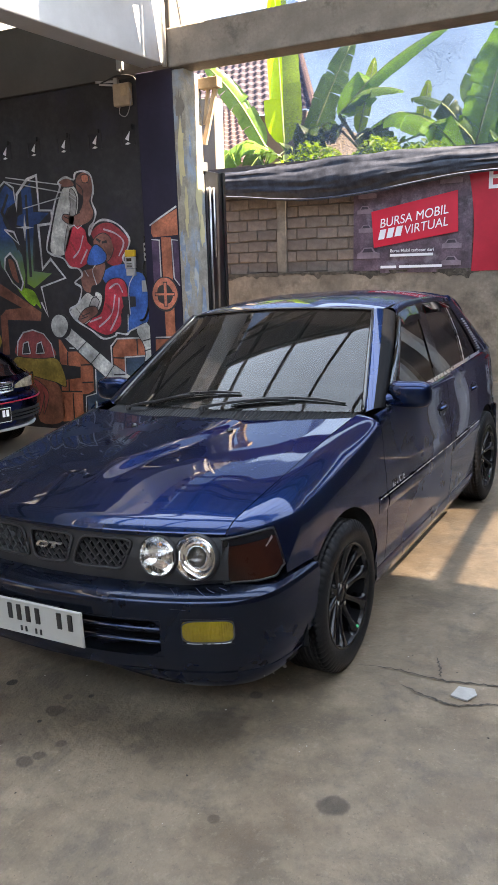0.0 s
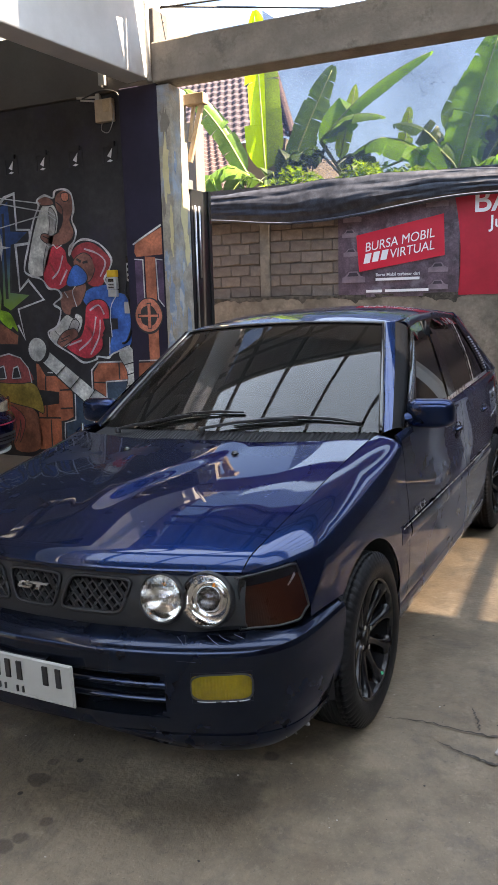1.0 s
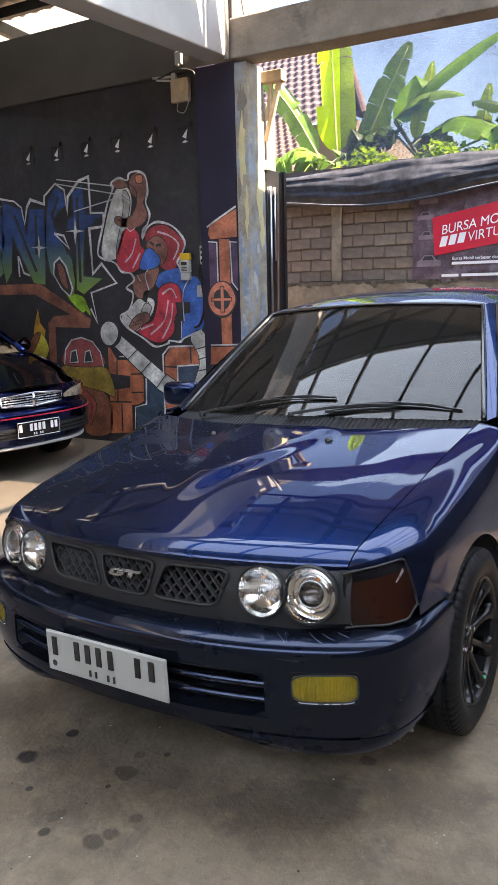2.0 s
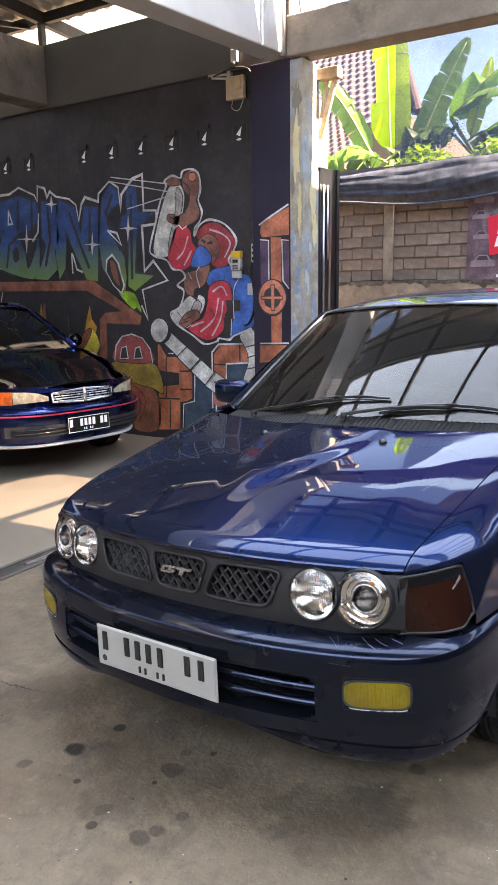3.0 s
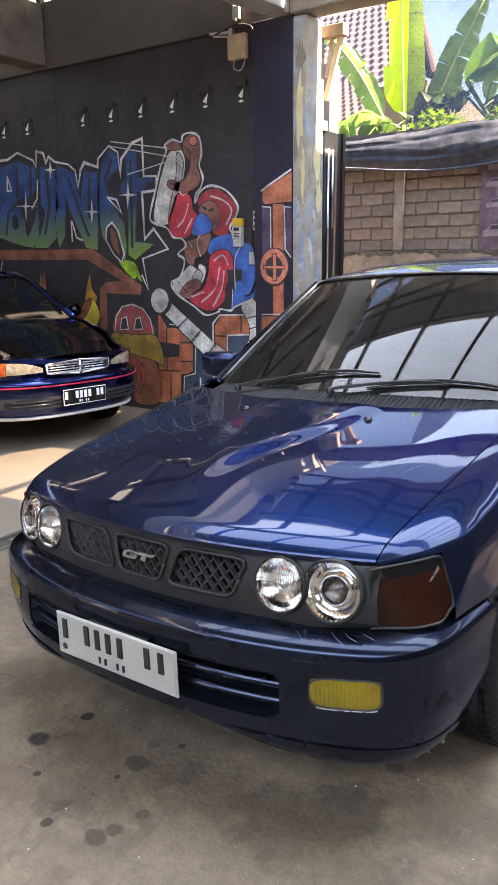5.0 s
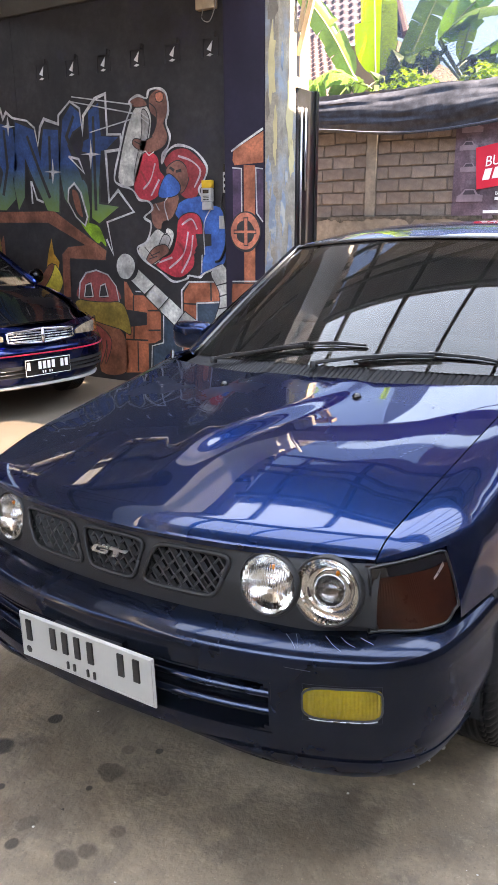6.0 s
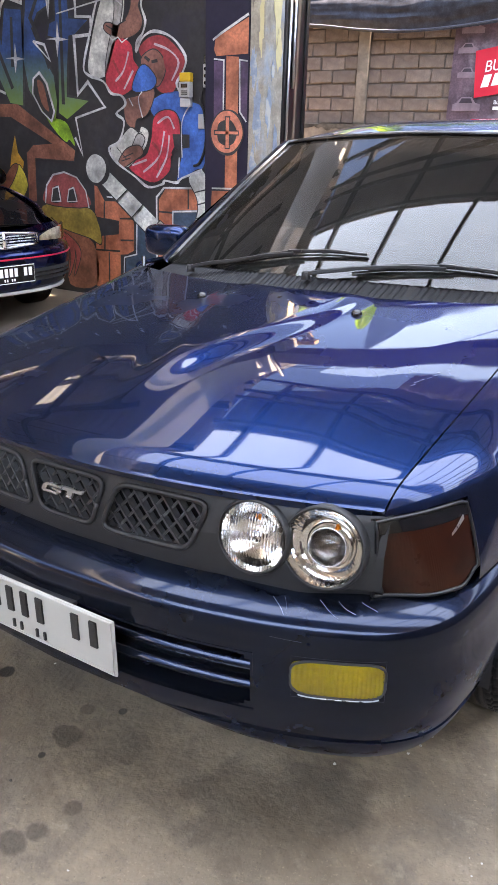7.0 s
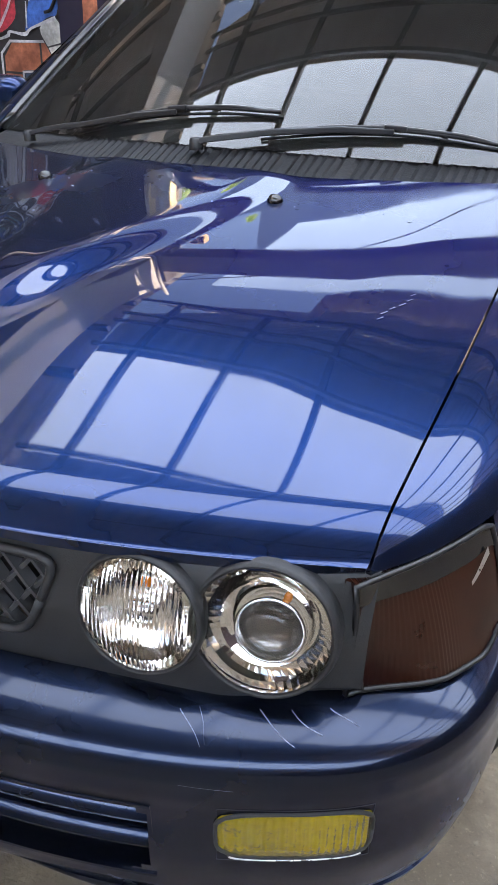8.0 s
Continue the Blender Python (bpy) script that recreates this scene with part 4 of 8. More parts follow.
def paint(name, material, points, layer, edge, rounded, on_pilaster):
    """One painted shape; edge adds a pale outline under it."""
    face = (WALL_Y - 0.10 if on_pilaster else WALL_Y) - 0.003
    pts = smooth_outline(points, 4) if rounded else points
    if edge:
        rim = slab(grown(pts, edge), 0.002, "y", face - 0.003 * layer + 0.0015)
        part("painted_outline", rim, M["mural_white"], mural, "pale painted outline")
    if (layer >= 2 or name in ("painted_letter", "painted_pipe")) and not edge and material not in ("mural_black", "mural_white"):
        part("painted_contour", band(pts, 0.022 if name == "painted_letter" else 0.009, face - 0.003 * layer + 0.0012), M["mural_black"], mural)
    part(name, slab(pts, 0.002, "y", face - 0.003 * layer), M[material], mural)


def stroke(name, material, points, width, layer, on_pilaster):
    """A painted line of uneven width along a path."""
    face = (WALL_Y - 0.10 if on_pilaster else WALL_Y) - 0.003 - 0.003 * layer
    ps = [Vector(p) for p in points]
    if layer >= 6 and len(ps) > 2:
        ps = [curve_at([(p.x, p.y, 0) for p in ps], i / (4 * (len(ps) - 1))).to_2d() for i in range(4 * (len(ps) - 1) + 1)]
    n = len(ps)
    bm = bmesh.new()
    rows = []
    for i, p in enumerate(ps):
        a = (p - ps[i - 1]).normalized() if i else None
        b = (ps[i + 1] - p).normalized() if i < n - 1 else None
        a, b = a or b, b or a
        m = Vector((-a.y - b.y, a.x + b.x))
        m = m.normalized() * min(1.5, 2 / max(0.9, m.length)) if m.length > 0.05 else Vector((-a.y, a.x))
        k = width / 2 * (1 + 0.25 * math.sin(i * 0.9))
        rows.append([bm.verts.new((p.x + m.x * s * k, face, p.y + m.y * s * k)) for s in (-1, 1)])
    for r0, r1 in zip(rows, rows[1:]):
        bm.faces.new((r0[0], r1[0], r1[1], r0[1]))
    part(name, bm, M[material], mural, solid=0.001)


paint("painted_letter", "mural_letter", [(-7.88,2.38),(-7.5,2.44),(-7.22,2.36),(-7.17,2.2),(-7.27,2.08),(-7.2,1.94),(-7.22,1.63),(-7.34,1.51),(-7.5,1.53),(-7.71,1.58),(-7.91,1.64),(-7.98,1.76),(-7.83,1.97),(-7.89,2.11)], 1, 0.0, 0, 0)
paint("painted_letter", "mural_letter", [(-7.13,2.37),(-6.9,2.29),(-6.88,1.93),(-6.96,1.81),(-6.94,1.61),(-7.1,1.5),(-7.32,1.51),(-7.23,1.65),(-7.16,1.88)], 1, 0.0, 0, 0)
paint("painted_letter", "mural_letter", [(-6.86,2.35),(-6.6,2.26),(-6.54,1.96),(-6.47,2.26),(-6.27,2.24),(-6.29,1.84),(-6.33,1.47),(-6.49,1.49),(-6.55,1.6),(-6.69,1.86),(-6.76,2.01),(-6.81,1.62),(-6.91,1.5),(-6.95,1.74)], 1, 0.0, 0, 0)
paint("painted_letter", "mural_letter", [(-6.2,2.33),(-6.08,2.45),(-5.96,2.36),(-5.94,2.27),(-6.08,2.21),(-6.16,2.09),(-6.08,1.93),(-5.93,1.71),(-5.91,1.5),(-5.94,1.34),(-6.03,1.35),(-6.24,1.6),(-6.28,1.84),(-6.25,2.07)], 1, 0.0, 0, 0)
paint("painted_letter", "mural_letter", [(-5.86,2.38),(-5.73,2.44),(-5.72,2.15),(-5.51,2.13),(-5.66,2.03),(-5.73,2.02),(-5.77,1.76),(-5.79,1.54),(-5.54,1.51),(-5.8,1.36),(-5.89,1.41),(-5.85,2.0),(-5.97,2.03),(-5.94,2.12),(-5.87,2.14)], 1, 0.0, 0, 0)
paint("painted_letter", "mural_letter", [(-8.11,2.42),(-7.96,2.45),(-8.01,2.14),(-8.14,2.1)], 1, 0.0, 0, 0)
paint("painted_letter", "mural_lime", [(-6.03,1.36),(-5.83,1.34),(-5.75,1.22),(-5.73,1.14),(-5.79,1.19),(-5.83,1.17),(-5.93,1.24)], 1, 0.0, 1, 0)
paint("painted_counter", "mural_black", [(-7.66,1.83),(-7.58,1.88),(-7.56,1.75),(-7.64,1.71)], 2, 0.0, 1, 0)
paint("painted_counter", "mural_black", [(-6.17,1.69),(-6.09,1.74),(-6.01,1.63),(-5.95,1.42),(-5.98,1.35),(-6.08,1.42),(-6.18,1.57)], 2, 0.0, 1, 0)
paint("painted_counter", "mural_black", [(-7.53,2.02),(-7.31,2.04),(-7.25,2.12),(-7.25,1.88),(-7.41,1.63),(-7.45,1.82)], 2, 0.0, 1, 0)
paint("painted_counter", "mural_black", [(-7.17,1.94),(-7.1,1.87),(-7.22,1.63)], 2, 0.0, 1, 0)
paint("painted_counter", "mural_brown", [(-6.13,1.67),(-6.06,1.65),(-6.02,1.5),(-6.01,1.42),(-6.09,1.49)], 3, 0.0, 1, 0)
stroke("painted_line", "mural_white", [(-7.67,2.3),(-7.62,2.14),(-7.69,2.14),(-7.67,2.3)], 0.018, 4, 0)
stroke("painted_line", "mural_white", [(-7.17,2.23),(-7.2,2.03),(-7.3,1.93)], 0.018, 4, 0)
stroke("painted_line", "mural_white", [(-6.69,1.78),(-6.69,1.56)], 0.018, 4, 0)
stroke("painted_line", "mural_white", [(-6.68,1.78),(-6.62,1.6),(-6.53,1.57)], 0.018, 4, 0)
stroke("painted_line", "mural_white", [(-6.14,1.99),(-5.95,1.83),(-6.01,1.96),(-6.14,1.99)], 0.018, 4, 0)
stroke("painted_line", "mural_white", [(-6.17,1.69),(-6.09,1.74),(-6.01,1.65),(-5.94,1.42),(-5.98,1.34),(-6.09,1.42),(-6.19,1.57),(-6.17,1.69)], 0.018, 4, 0)
stroke("painted_line", "mural_black", [(-7.28,2.38),(-7.31,2.04),(-7.51,2.02),(-7.71,1.91),(-7.78,1.65)], 0.03, 2, 0)
stroke("painted_line", "mural_black", [(-7.51,2.39),(-7.54,2.06)], 0.03, 2, 0)
stroke("painted_line", "mural_black", [(-7.03,2.29),(-7.02,1.93),(-7.12,1.65)], 0.03, 2, 0)
stroke("painted_line", "mural_black", [(-6.7,2.21),(-6.55,1.85),(-6.44,1.61)], 0.03, 2, 0)
stroke("painted_line", "mural_black", [(-6.39,2.19),(-6.42,1.79)], 0.03, 2, 0)
stroke("painted_line", "mural_black", [(-6.05,2.35),(-6.16,2.17),(-6.04,1.95),(-5.97,1.77)], 0.03, 2, 0)
stroke("painted_line", "mural_black", [(-5.8,2.33),(-5.83,1.48)], 0.03, 2, 0)
stroke("painted_outline", "mural_white", [(-8.1,2.46),(-7.97,2.54),(-7.92,2.47),(-7.64,2.47),(-7.47,2.53),(-7.22,2.43),(-7.18,2.36),(-7.16,2.52),(-7.05,2.49),(-7.02,2.39),(-6.97,2.45),(-6.88,2.39),(-6.68,2.35),(-6.58,2.28),(-6.55,2.11),(-6.5,2.28),(-6.44,2.35),(-6.25,2.29),(-6.24,2.37),(-6.08,2.48),(-5.96,2.41),(-5.94,2.17),(-5.92,2.34),(-5.76,2.48),(-5.63,2.51),(-5.63,2.16),(-5.47,2.15),(-5.47,2.06)], 0.024, 4, 0)
stroke("painted_outline", "mural_white", [(-5.47,2.02),(-5.66,2.01),(-5.65,1.56),(-5.53,1.66),(-5.35,1.46),(-5.69,1.37),(-5.63,1.06),(-5.71,1.21)], 0.024, 4, 0)
stroke("painted_outline", "mural_white", [(-7.91,2.42),(-7.93,2.14),(-8.1,1.9),(-8.03,1.51)], 0.02, 4, 0)
stroke("painted_outline", "mural_white", [(-8.0,1.36),(-7.94,1.22),(-7.88,1.37)], 0.014, 4, 0)
stroke("painted_spray", "mural_white", [(-6.06,2.52),(-5.3,2.39)], 0.01, 3, 0)
stroke("painted_spray", "mural_white", [(-6.08,2.48),(-5.27,2.31)], 0.01, 3, 0)
stroke("painted_spray", "mural_white", [(-5.85,2.19),(-5.28,2.28)], 0.01, 3, 0)
paint("painted_star", "mural_white", [(-6.95,2.41),(-6.93,2.32),(-6.85,2.31),(-6.94,2.3),(-6.96,2.22),(-6.97,2.3),(-7.05,2.32),(-6.97,2.33)], 5, 0.0, 0, 0)
paint("painted_star", "mural_white", [(-7.38,2.12),(-7.38,1.97),(-7.22,1.95),(-7.38,1.95),(-7.41,1.8),(-7.42,1.95),(-7.57,1.97),(-7.41,1.97)], 5, 0.0, 0, 0)
paint("painted_star", "mural_white", [(-7.96,1.76),(-7.95,1.66),(-7.84,1.64),(-7.95,1.63),(-7.98,1.52),(-7.99,1.63),(-8.1,1.65),(-7.99,1.66)], 5, 0.0, 0, 0)
paint("painted_star", "mural_white", [(-6.36,1.98),(-6.35,1.87),(-6.25,1.85),(-6.35,1.84),(-6.38,1.74),(-6.39,1.85),(-6.49,1.86),(-6.38,1.87)], 5, 0.0, 0, 0)
paint("painted_star", "mural_white", [(-5.84,2.13),(-5.83,2.01),(-5.72,1.99),(-5.83,1.98),(-5.86,1.86),(-5.87,1.99),(-5.98,2.0),(-5.86,2.01)], 5, 0.0, 0, 0)
paint("painted_pipe", "mural_brown", [(-8.22,1.49),(-6.4,1.48),(-5.73,1.1),(-5.75,1.01),(-6.23,1.02),(-6.25,0.63),(-6.35,0.62),(-6.33,1.06),(-6.24,1.13),(-6.0,1.15),(-6.5,1.37),(-8.23,1.38)], 1, 0.0, 0, 0)
paint("painted_shape", "mural_brown", [(-7.75,1.04),(-7.29,1.12),(-7.18,1.23),(-7.22,0.79),(-7.46,0.9)], 1, 0.0, 1, 0)
paint("painted_banana", "mural_yellow", [(-6.81,0.66),(-6.63,0.71),(-6.5,0.87),(-6.44,0.95),(-6.35,0.77),(-6.5,0.59),(-6.64,0.55)], 2, 0.0, 1, 0)
paint("painted_banana_tip", "mural_brown", [(-6.96,0.69),(-6.71,0.78),(-6.53,0.94),(-6.46,0.93),(-6.61,0.73),(-6.83,0.66)], 3, 0.0, 1, 0)
paint("painted_flame", "mural_orange", [(-6.58,0.87),(-6.53,1.06),(-6.47,1.21),(-6.45,1.06),(-6.38,0.98),(-6.41,0.89),(-6.47,0.95)], 1, 0.0, 0, 0)
paint("painted_flame", "mural_olive", [(-7.29,0.85),(-7.29,1.05),(-7.24,1.24),(-7.22,1.05),(-7.23,0.85)], 2, 0.0, 0, 0)
paint("painted_dome", "mural_red", [(-6.13,0.62),(-6.1,0.78),(-6.01,0.87),(-5.87,0.9),(-5.73,0.87),(-5.63,0.76),(-5.6,0.62)], 3, 0.0, 1, 0)
stroke("painted_outline", "mural_white", [(-6.13,0.62),(-6.1,0.78),(-6.01,0.88),(-5.87,0.91),(-5.72,0.87),(-5.62,0.76),(-5.59,0.61)], 0.014, 4, 0)
paint("painted_window", "mural_black", [(-6.05,0.64),(-6.02,0.76),(-5.95,0.78),(-5.93,0.65)], 4, 0.0, 1, 0)
stroke("painted_line", "mural_white", [(-6.05,0.64),(-6.02,0.76),(-5.95,0.78),(-5.93,0.65),(-6.05,0.64)], 0.01, 5, 0)
paint("painted_window", "mural_black", [(-5.85,0.65),(-5.82,0.76),(-5.76,0.78),(-5.73,0.66)], 4, 0.0, 1, 0)
stroke("painted_line", "mural_white", [(-5.85,0.65),(-5.82,0.76),(-5.76,0.78),(-5.73,0.66),(-5.85,0.65)], 0.01, 5, 0)
paint("painted_cap", "mural_olive", [(-6.19,0.51),(-6.12,0.61),(-5.62,0.61),(-5.5,0.49),(-5.47,0.3),(-5.6,0.34),(-5.87,0.39),(-6.04,0.44)], 2, 0.0, 1, 0)
paint("painted_stalk", "mural_brown", [(-6.08,0.42),(-5.87,0.38),(-5.57,0.3),(-5.54,-0.08),(-5.89,-0.12),(-5.87,0.21),(-5.98,0.33)], 1, 0.0, 1, 0)
paint("painted_ring", "mural_red", [(-6.04,0.43),(-5.92,0.32),(-5.88,0.15),(-5.97,-0.05),(-5.93,0.15),(-5.97,0.29)], 3, 0.0, 1, 0)
paint("painted_ring", "mural_red", [(-5.97,0.39),(-5.84,0.3),(-5.8,0.16),(-5.89,-0.04),(-5.85,0.15),(-5.9,0.3)], 3, 0.0, 1, 0)
paint("painted_ring", "mural_red", [(-5.9,0.36),(-5.76,0.27),(-5.73,0.16),(-5.82,-0.03),(-5.78,0.16),(-5.84,0.3)], 3, 0.0, 1, 0)
paint("painted_pipe", "mural_brick", [(-5.52,0.85),(-5.41,0.68),(-5.16,0.69),(-5.08,0.62),(-5.09,0.27),(-5.17,0.23),(-5.25,0.22),(-5.26,-0.07),(-5.55,-0.1),(-5.53,0.36),(-5.26,0.4),(-5.25,0.52),(-5.53,0.54)], 1, 0.0, 0, 0)
stroke("painted_joint", "mural_black", [(-5.41,0.68),(-5.42,0.53)], 0.014, 2, 0)
stroke("painted_joint", "mural_black", [(-5.24,0.54),(-5.08,0.55)], 0.014, 2, 0)
stroke("painted_joint", "mural_black", [(-5.24,0.35),(-5.09,0.36)], 0.014, 2, 0)
stroke("painted_joint", "mural_black", [(-5.42,0.38),(-5.43,0.24)], 0.014, 2, 0)
stroke("painted_joint", "mural_black", [(-5.54,0.24),(-5.25,0.25)], 0.014, 2, 0)
stroke("painted_joint", "mural_black", [(-5.38,0.23),(-5.39,-0.07)], 0.014, 2, 0)
stroke("painted_outline", "mural_white", [(-5.38,0.72),(-5.16,0.72),(-5.04,0.63),(-5.06,0.24),(-5.2,0.2),(-5.22,-0.05)], 0.012, 2, 0)
paint("painted_panel", "mural_teal", [(-5.05,0.56),(-4.82,0.35),(-4.83,0.08),(-5.2,-0.05),(-5.19,0.19),(-5.06,0.23)], 1, 0.0, 0, 0)
paint("painted_pipe", "mural_brick", [(-4.8,0.73),(-4.73,0.82),(-4.27,0.84),(-4.27,0.68),(-4.65,0.65),(-4.66,0.17),(-4.82,0.08)], 1, 0.0, 0, 0)
paint("painted_panel", "mural_teal", [(-4.64,0.63),(-4.27,0.66),(-4.27,0.39),(-4.65,0.19)], 1, 0.0, 0, 0)
stroke("painted_outline", "mural_white", [(-4.83,0.08),(-4.82,0.75),(-4.74,0.83),(-4.26,0.85)], 0.014, 3, 0)
stroke("painted_outline", "mural_white", [(-4.66,0.19),(-4.65,0.64),(-4.27,0.67)], 0.012, 3, 0)
stroke("painted_joint", "mural_black", [(-4.8,0.63),(-4.65,0.63)], 0.014, 2, 0)
stroke("painted_joint", "mural_black", [(-4.81,0.45),(-4.66,0.46)], 0.014, 2, 0)
stroke("painted_joint", "mural_black", [(-4.49,0.83),(-4.49,0.67)], 0.014, 2, 0)
paint("painted_can", "mural_can", [(-5.28,2.37),(-5.16,2.37),(-5.11,2.25),(-5.16,2.04),(-5.29,1.75),(-5.4,1.69),(-5.52,1.74),(-5.49,1.92),(-5.39,2.19)], 2, 0.0, 1, 0)
paint("painted_shape", "mural_skin", [(-5.12,2.42),(-5.08,2.47),(-5.0,2.49),(-4.92,2.43),(-4.93,2.29),(-4.97,2.21),(-4.93,2.1),(-4.98,2.02),(-5.12,1.98),(-5.26,2.01),(-5.33,2.06),(-5.3,2.1),(-5.17,2.08),(-5.08,2.14),(-5.04,2.25),(-5.11,2.32)], 3, 0.0, 1, 0)
paint("painted_shape", "mural_skin", [(-5.35,2.39),(-5.3,2.44),(-5.21,2.44),(-5.15,2.38),(-5.25,2.37)], 3, 0.0, 1, 0)
paint("painted_nail", "mural_salmon", [(-5.04,2.46),(-4.97,2.46),(-4.97,2.4),(-5.03,2.4)], 4, 0.0, 1, 0)
paint("painted_shade", "mural_ash", [(-5.2,2.34),(-5.13,2.25),(-5.18,2.04),(-5.29,1.79),(-5.33,1.72),(-5.31,1.86),(-5.22,2.13)], 3, 0.0, 1, 0)
paint("painted_sleeve", "mural_crimson", [(-5.24,1.95),(-5.14,1.98),(-5.05,1.93),(-5.03,1.82),(-4.97,1.74),(-5.03,1.62),(-5.18,1.55),(-5.31,1.59),(-5.33,1.72),(-5.28,1.86)], 3, 0.0, 1, 0)
paint("painted_hood", "mural_maroon", [(-4.97,1.9),(-4.86,1.98),(-4.71,1.98),(-4.56,1.87),(-4.51,1.8),(-4.57,1.7),(-4.63,1.58),(-4.73,1.57),(-4.8,1.61),(-4.85,1.73),(-4.93,1.82)], 3, 0.0, 1, 0)
paint("painted_shape", "mural_skin", [(-4.95,1.82),(-4.83,1.89),(-4.74,1.84),(-4.71,1.73),(-4.79,1.62),(-4.89,1.69)], 4, 0.0, 1, 0)
stroke("painted_line", "mural_black", [(-4.91,1.84),(-4.86,1.81)], 0.022, 5, 0)
stroke("painted_line", "mural_black", [(-4.84,1.8),(-4.78,1.81)], 0.022, 5, 0)
paint("painted_scarf", "mural_blue", [(-4.99,1.73),(-4.91,1.78),(-4.8,1.68),(-4.85,1.6),(-5.04,1.59)], 5, 0.0, 1, 0)
paint("painted_shape", "mural_skin", [(-5.12,1.52),(-4.99,1.55),(-4.88,1.62),(-4.82,1.57),(-4.9,1.41),(-5.01,1.37),(-5.04,1.3),(-5.11,1.33),(-5.14,1.41)], 4, 0.0, 1, 0)
paint("painted_overall", "mural_blue", [(-4.87,1.48),(-4.75,1.56),(-4.56,1.58),(-4.47,1.51),(-4.37,1.48),(-4.31,1.4),(-4.33,1.19),(-4.34,1.01),(-4.54,0.92),(-4.6,0.91),(-4.54,1.17),(-4.59,1.41),(-4.8,1.38)], 3, 0.0, 1, 0)
paint("painted_jacket", "mural_crimson", [(-4.83,1.38),(-4.72,1.44),(-4.6,1.41),(-4.57,1.25),(-4.66,1.11),(-4.68,0.97),(-4.84,0.87),(-5.02,0.92),(-5.12,1.01),(-4.93,1.08),(-4.86,1.22)], 4, 0.0, 1, 0)
paint("painted_patch", "mural_black", [(-4.64,1.26),(-4.47,1.26),(-4.47,1.16),(-4.62,1.14)], 5, 0.0, 0, 0)
paint("painted_can", "mural_can", [(-5.08,1.3),(-4.99,1.26),(-4.96,1.31),(-4.89,1.27),(-4.92,1.16),(-5.01,1.07),(-5.15,0.98),(-5.31,1.11),(-5.19,1.21)], 5, 0.0, 1, 0)
paint("painted_shade", "mural_ash", [(-5.0,1.25),(-4.93,1.21),(-5.02,1.08),(-5.15,1.0),(-5.2,1.04),(-5.08,1.13)], 6, 0.0, 1, 0)
paint("painted_shape", "mural_skin", [(-5.21,1.03),(-5.12,1.13),(-4.99,1.16),(-4.95,1.1),(-5.05,1.04),(-5.17,0.98)], 7, 0.0, 1, 0)
stroke("painted_line", "mural_black", [(-5.16,1.06),(-5.05,1.1)], 0.008, 8, 0)
stroke("painted_line", "mural_black", [(-5.18,1.03),(-5.08,1.06)], 0.008, 8, 0)
stroke("painted_fold", "mural_pink", [(-5.22,1.66),(-5.13,1.74),(-5.07,1.88)], 0.016, 6, 0)
stroke("painted_fold", "mural_pink", [(-5.13,1.6),(-5.03,1.74)], 0.016, 6, 0)
stroke("painted_fold", "mural_pink", [(-4.81,0.91),(-4.7,1.08),(-4.67,1.25)], 0.016, 6, 0)
stroke("painted_fold", "mural_pink", [(-4.95,0.95),(-4.78,1.08),(-4.72,1.28)], 0.016, 6, 0)
stroke("painted_fold", "mural_pink", [(-5.07,1.0),(-4.91,1.05)], 0.016, 6, 0)
stroke("painted_fold", "mural_pink", [(-4.81,1.93),(-4.66,1.88),(-4.57,1.79),(-4.64,1.66)], 0.016, 6, 0)
stroke("painted_fold", "mural_pink", [(-4.79,1.34),(-4.68,1.39),(-4.62,1.3)], 0.016, 6, 0)
stroke("painted_fold", "mural_maroon", [(-4.85,1.19),(-4.78,1.12),(-4.8,0.97)], 0.022, 6, 0)
stroke("painted_fold", "mural_maroon", [(-4.65,1.11),(-4.76,1.0)], 0.022, 6, 0)
stroke("painted_fold", "mural_maroon", [(-5.24,1.82),(-5.17,1.71)], 0.022, 6, 0)
stroke("painted_fold", "mural_maroon", [(-4.71,1.83),(-4.68,1.7),(-4.73,1.61)], 0.022, 6, 0)
stroke("painted_outline", "mural_white", [(-5.48,2.01),(-5.56,1.78),(-5.51,1.71),(-5.35,1.66),(-5.27,1.57),(-5.16,1.55),(-5.12,1.48),(-5.22,1.41),(-5.14,1.35),(-5.2,1.19),(-5.32,1.13),(-5.24,1.02),(-5.04,0.91),(-4.9,0.83),(-4.75,0.86),(-4.72,0.89),(-4.6,0.88),(-4.54,0.92),(-4.34,0.99)], 0.02, 7, 0)
stroke("painted_outline", "mural_white", [(-5.48,2.01),(-5.4,2.23),(-5.32,2.37),(-5.34,2.42),(-5.24,2.46),(-5.14,2.43),(-5.11,2.49),(-5.01,2.5),(-4.92,2.45),(-4.9,2.31),(-4.93,2.21),(-4.89,2.1),(-4.92,2.01),(-4.98,1.95),(-4.99,1.88),(-4.93,1.97),(-4.81,2.02),(-4.63,1.97),(-4.5,1.83),(-4.53,1.72),(-4.59,1.64),(-4.56,1.58)], 0.02, 7, 0)
stroke("painted_line", "mural_white", [(-4.94,1.38),(-4.98,1.52),(-4.94,1.58)], 0.009, 7, 0)
stroke("painted_line", "mural_white", [(-5.04,1.47),(-5.08,1.53)], 0.009, 7, 0)
stroke("painted_line", "mural_white", [(-4.57,1.08),(-4.58,0.92)], 0.009, 7, 0)
stroke("painted_line", "mural_white", [(-4.46,1.48),(-4.54,1.35),(-4.54,1.08)], 0.009, 7, 0)
stroke("painted_line", "mural_white", [(-5.24,2.33),(-5.13,2.26)], 0.008, 5, 0)
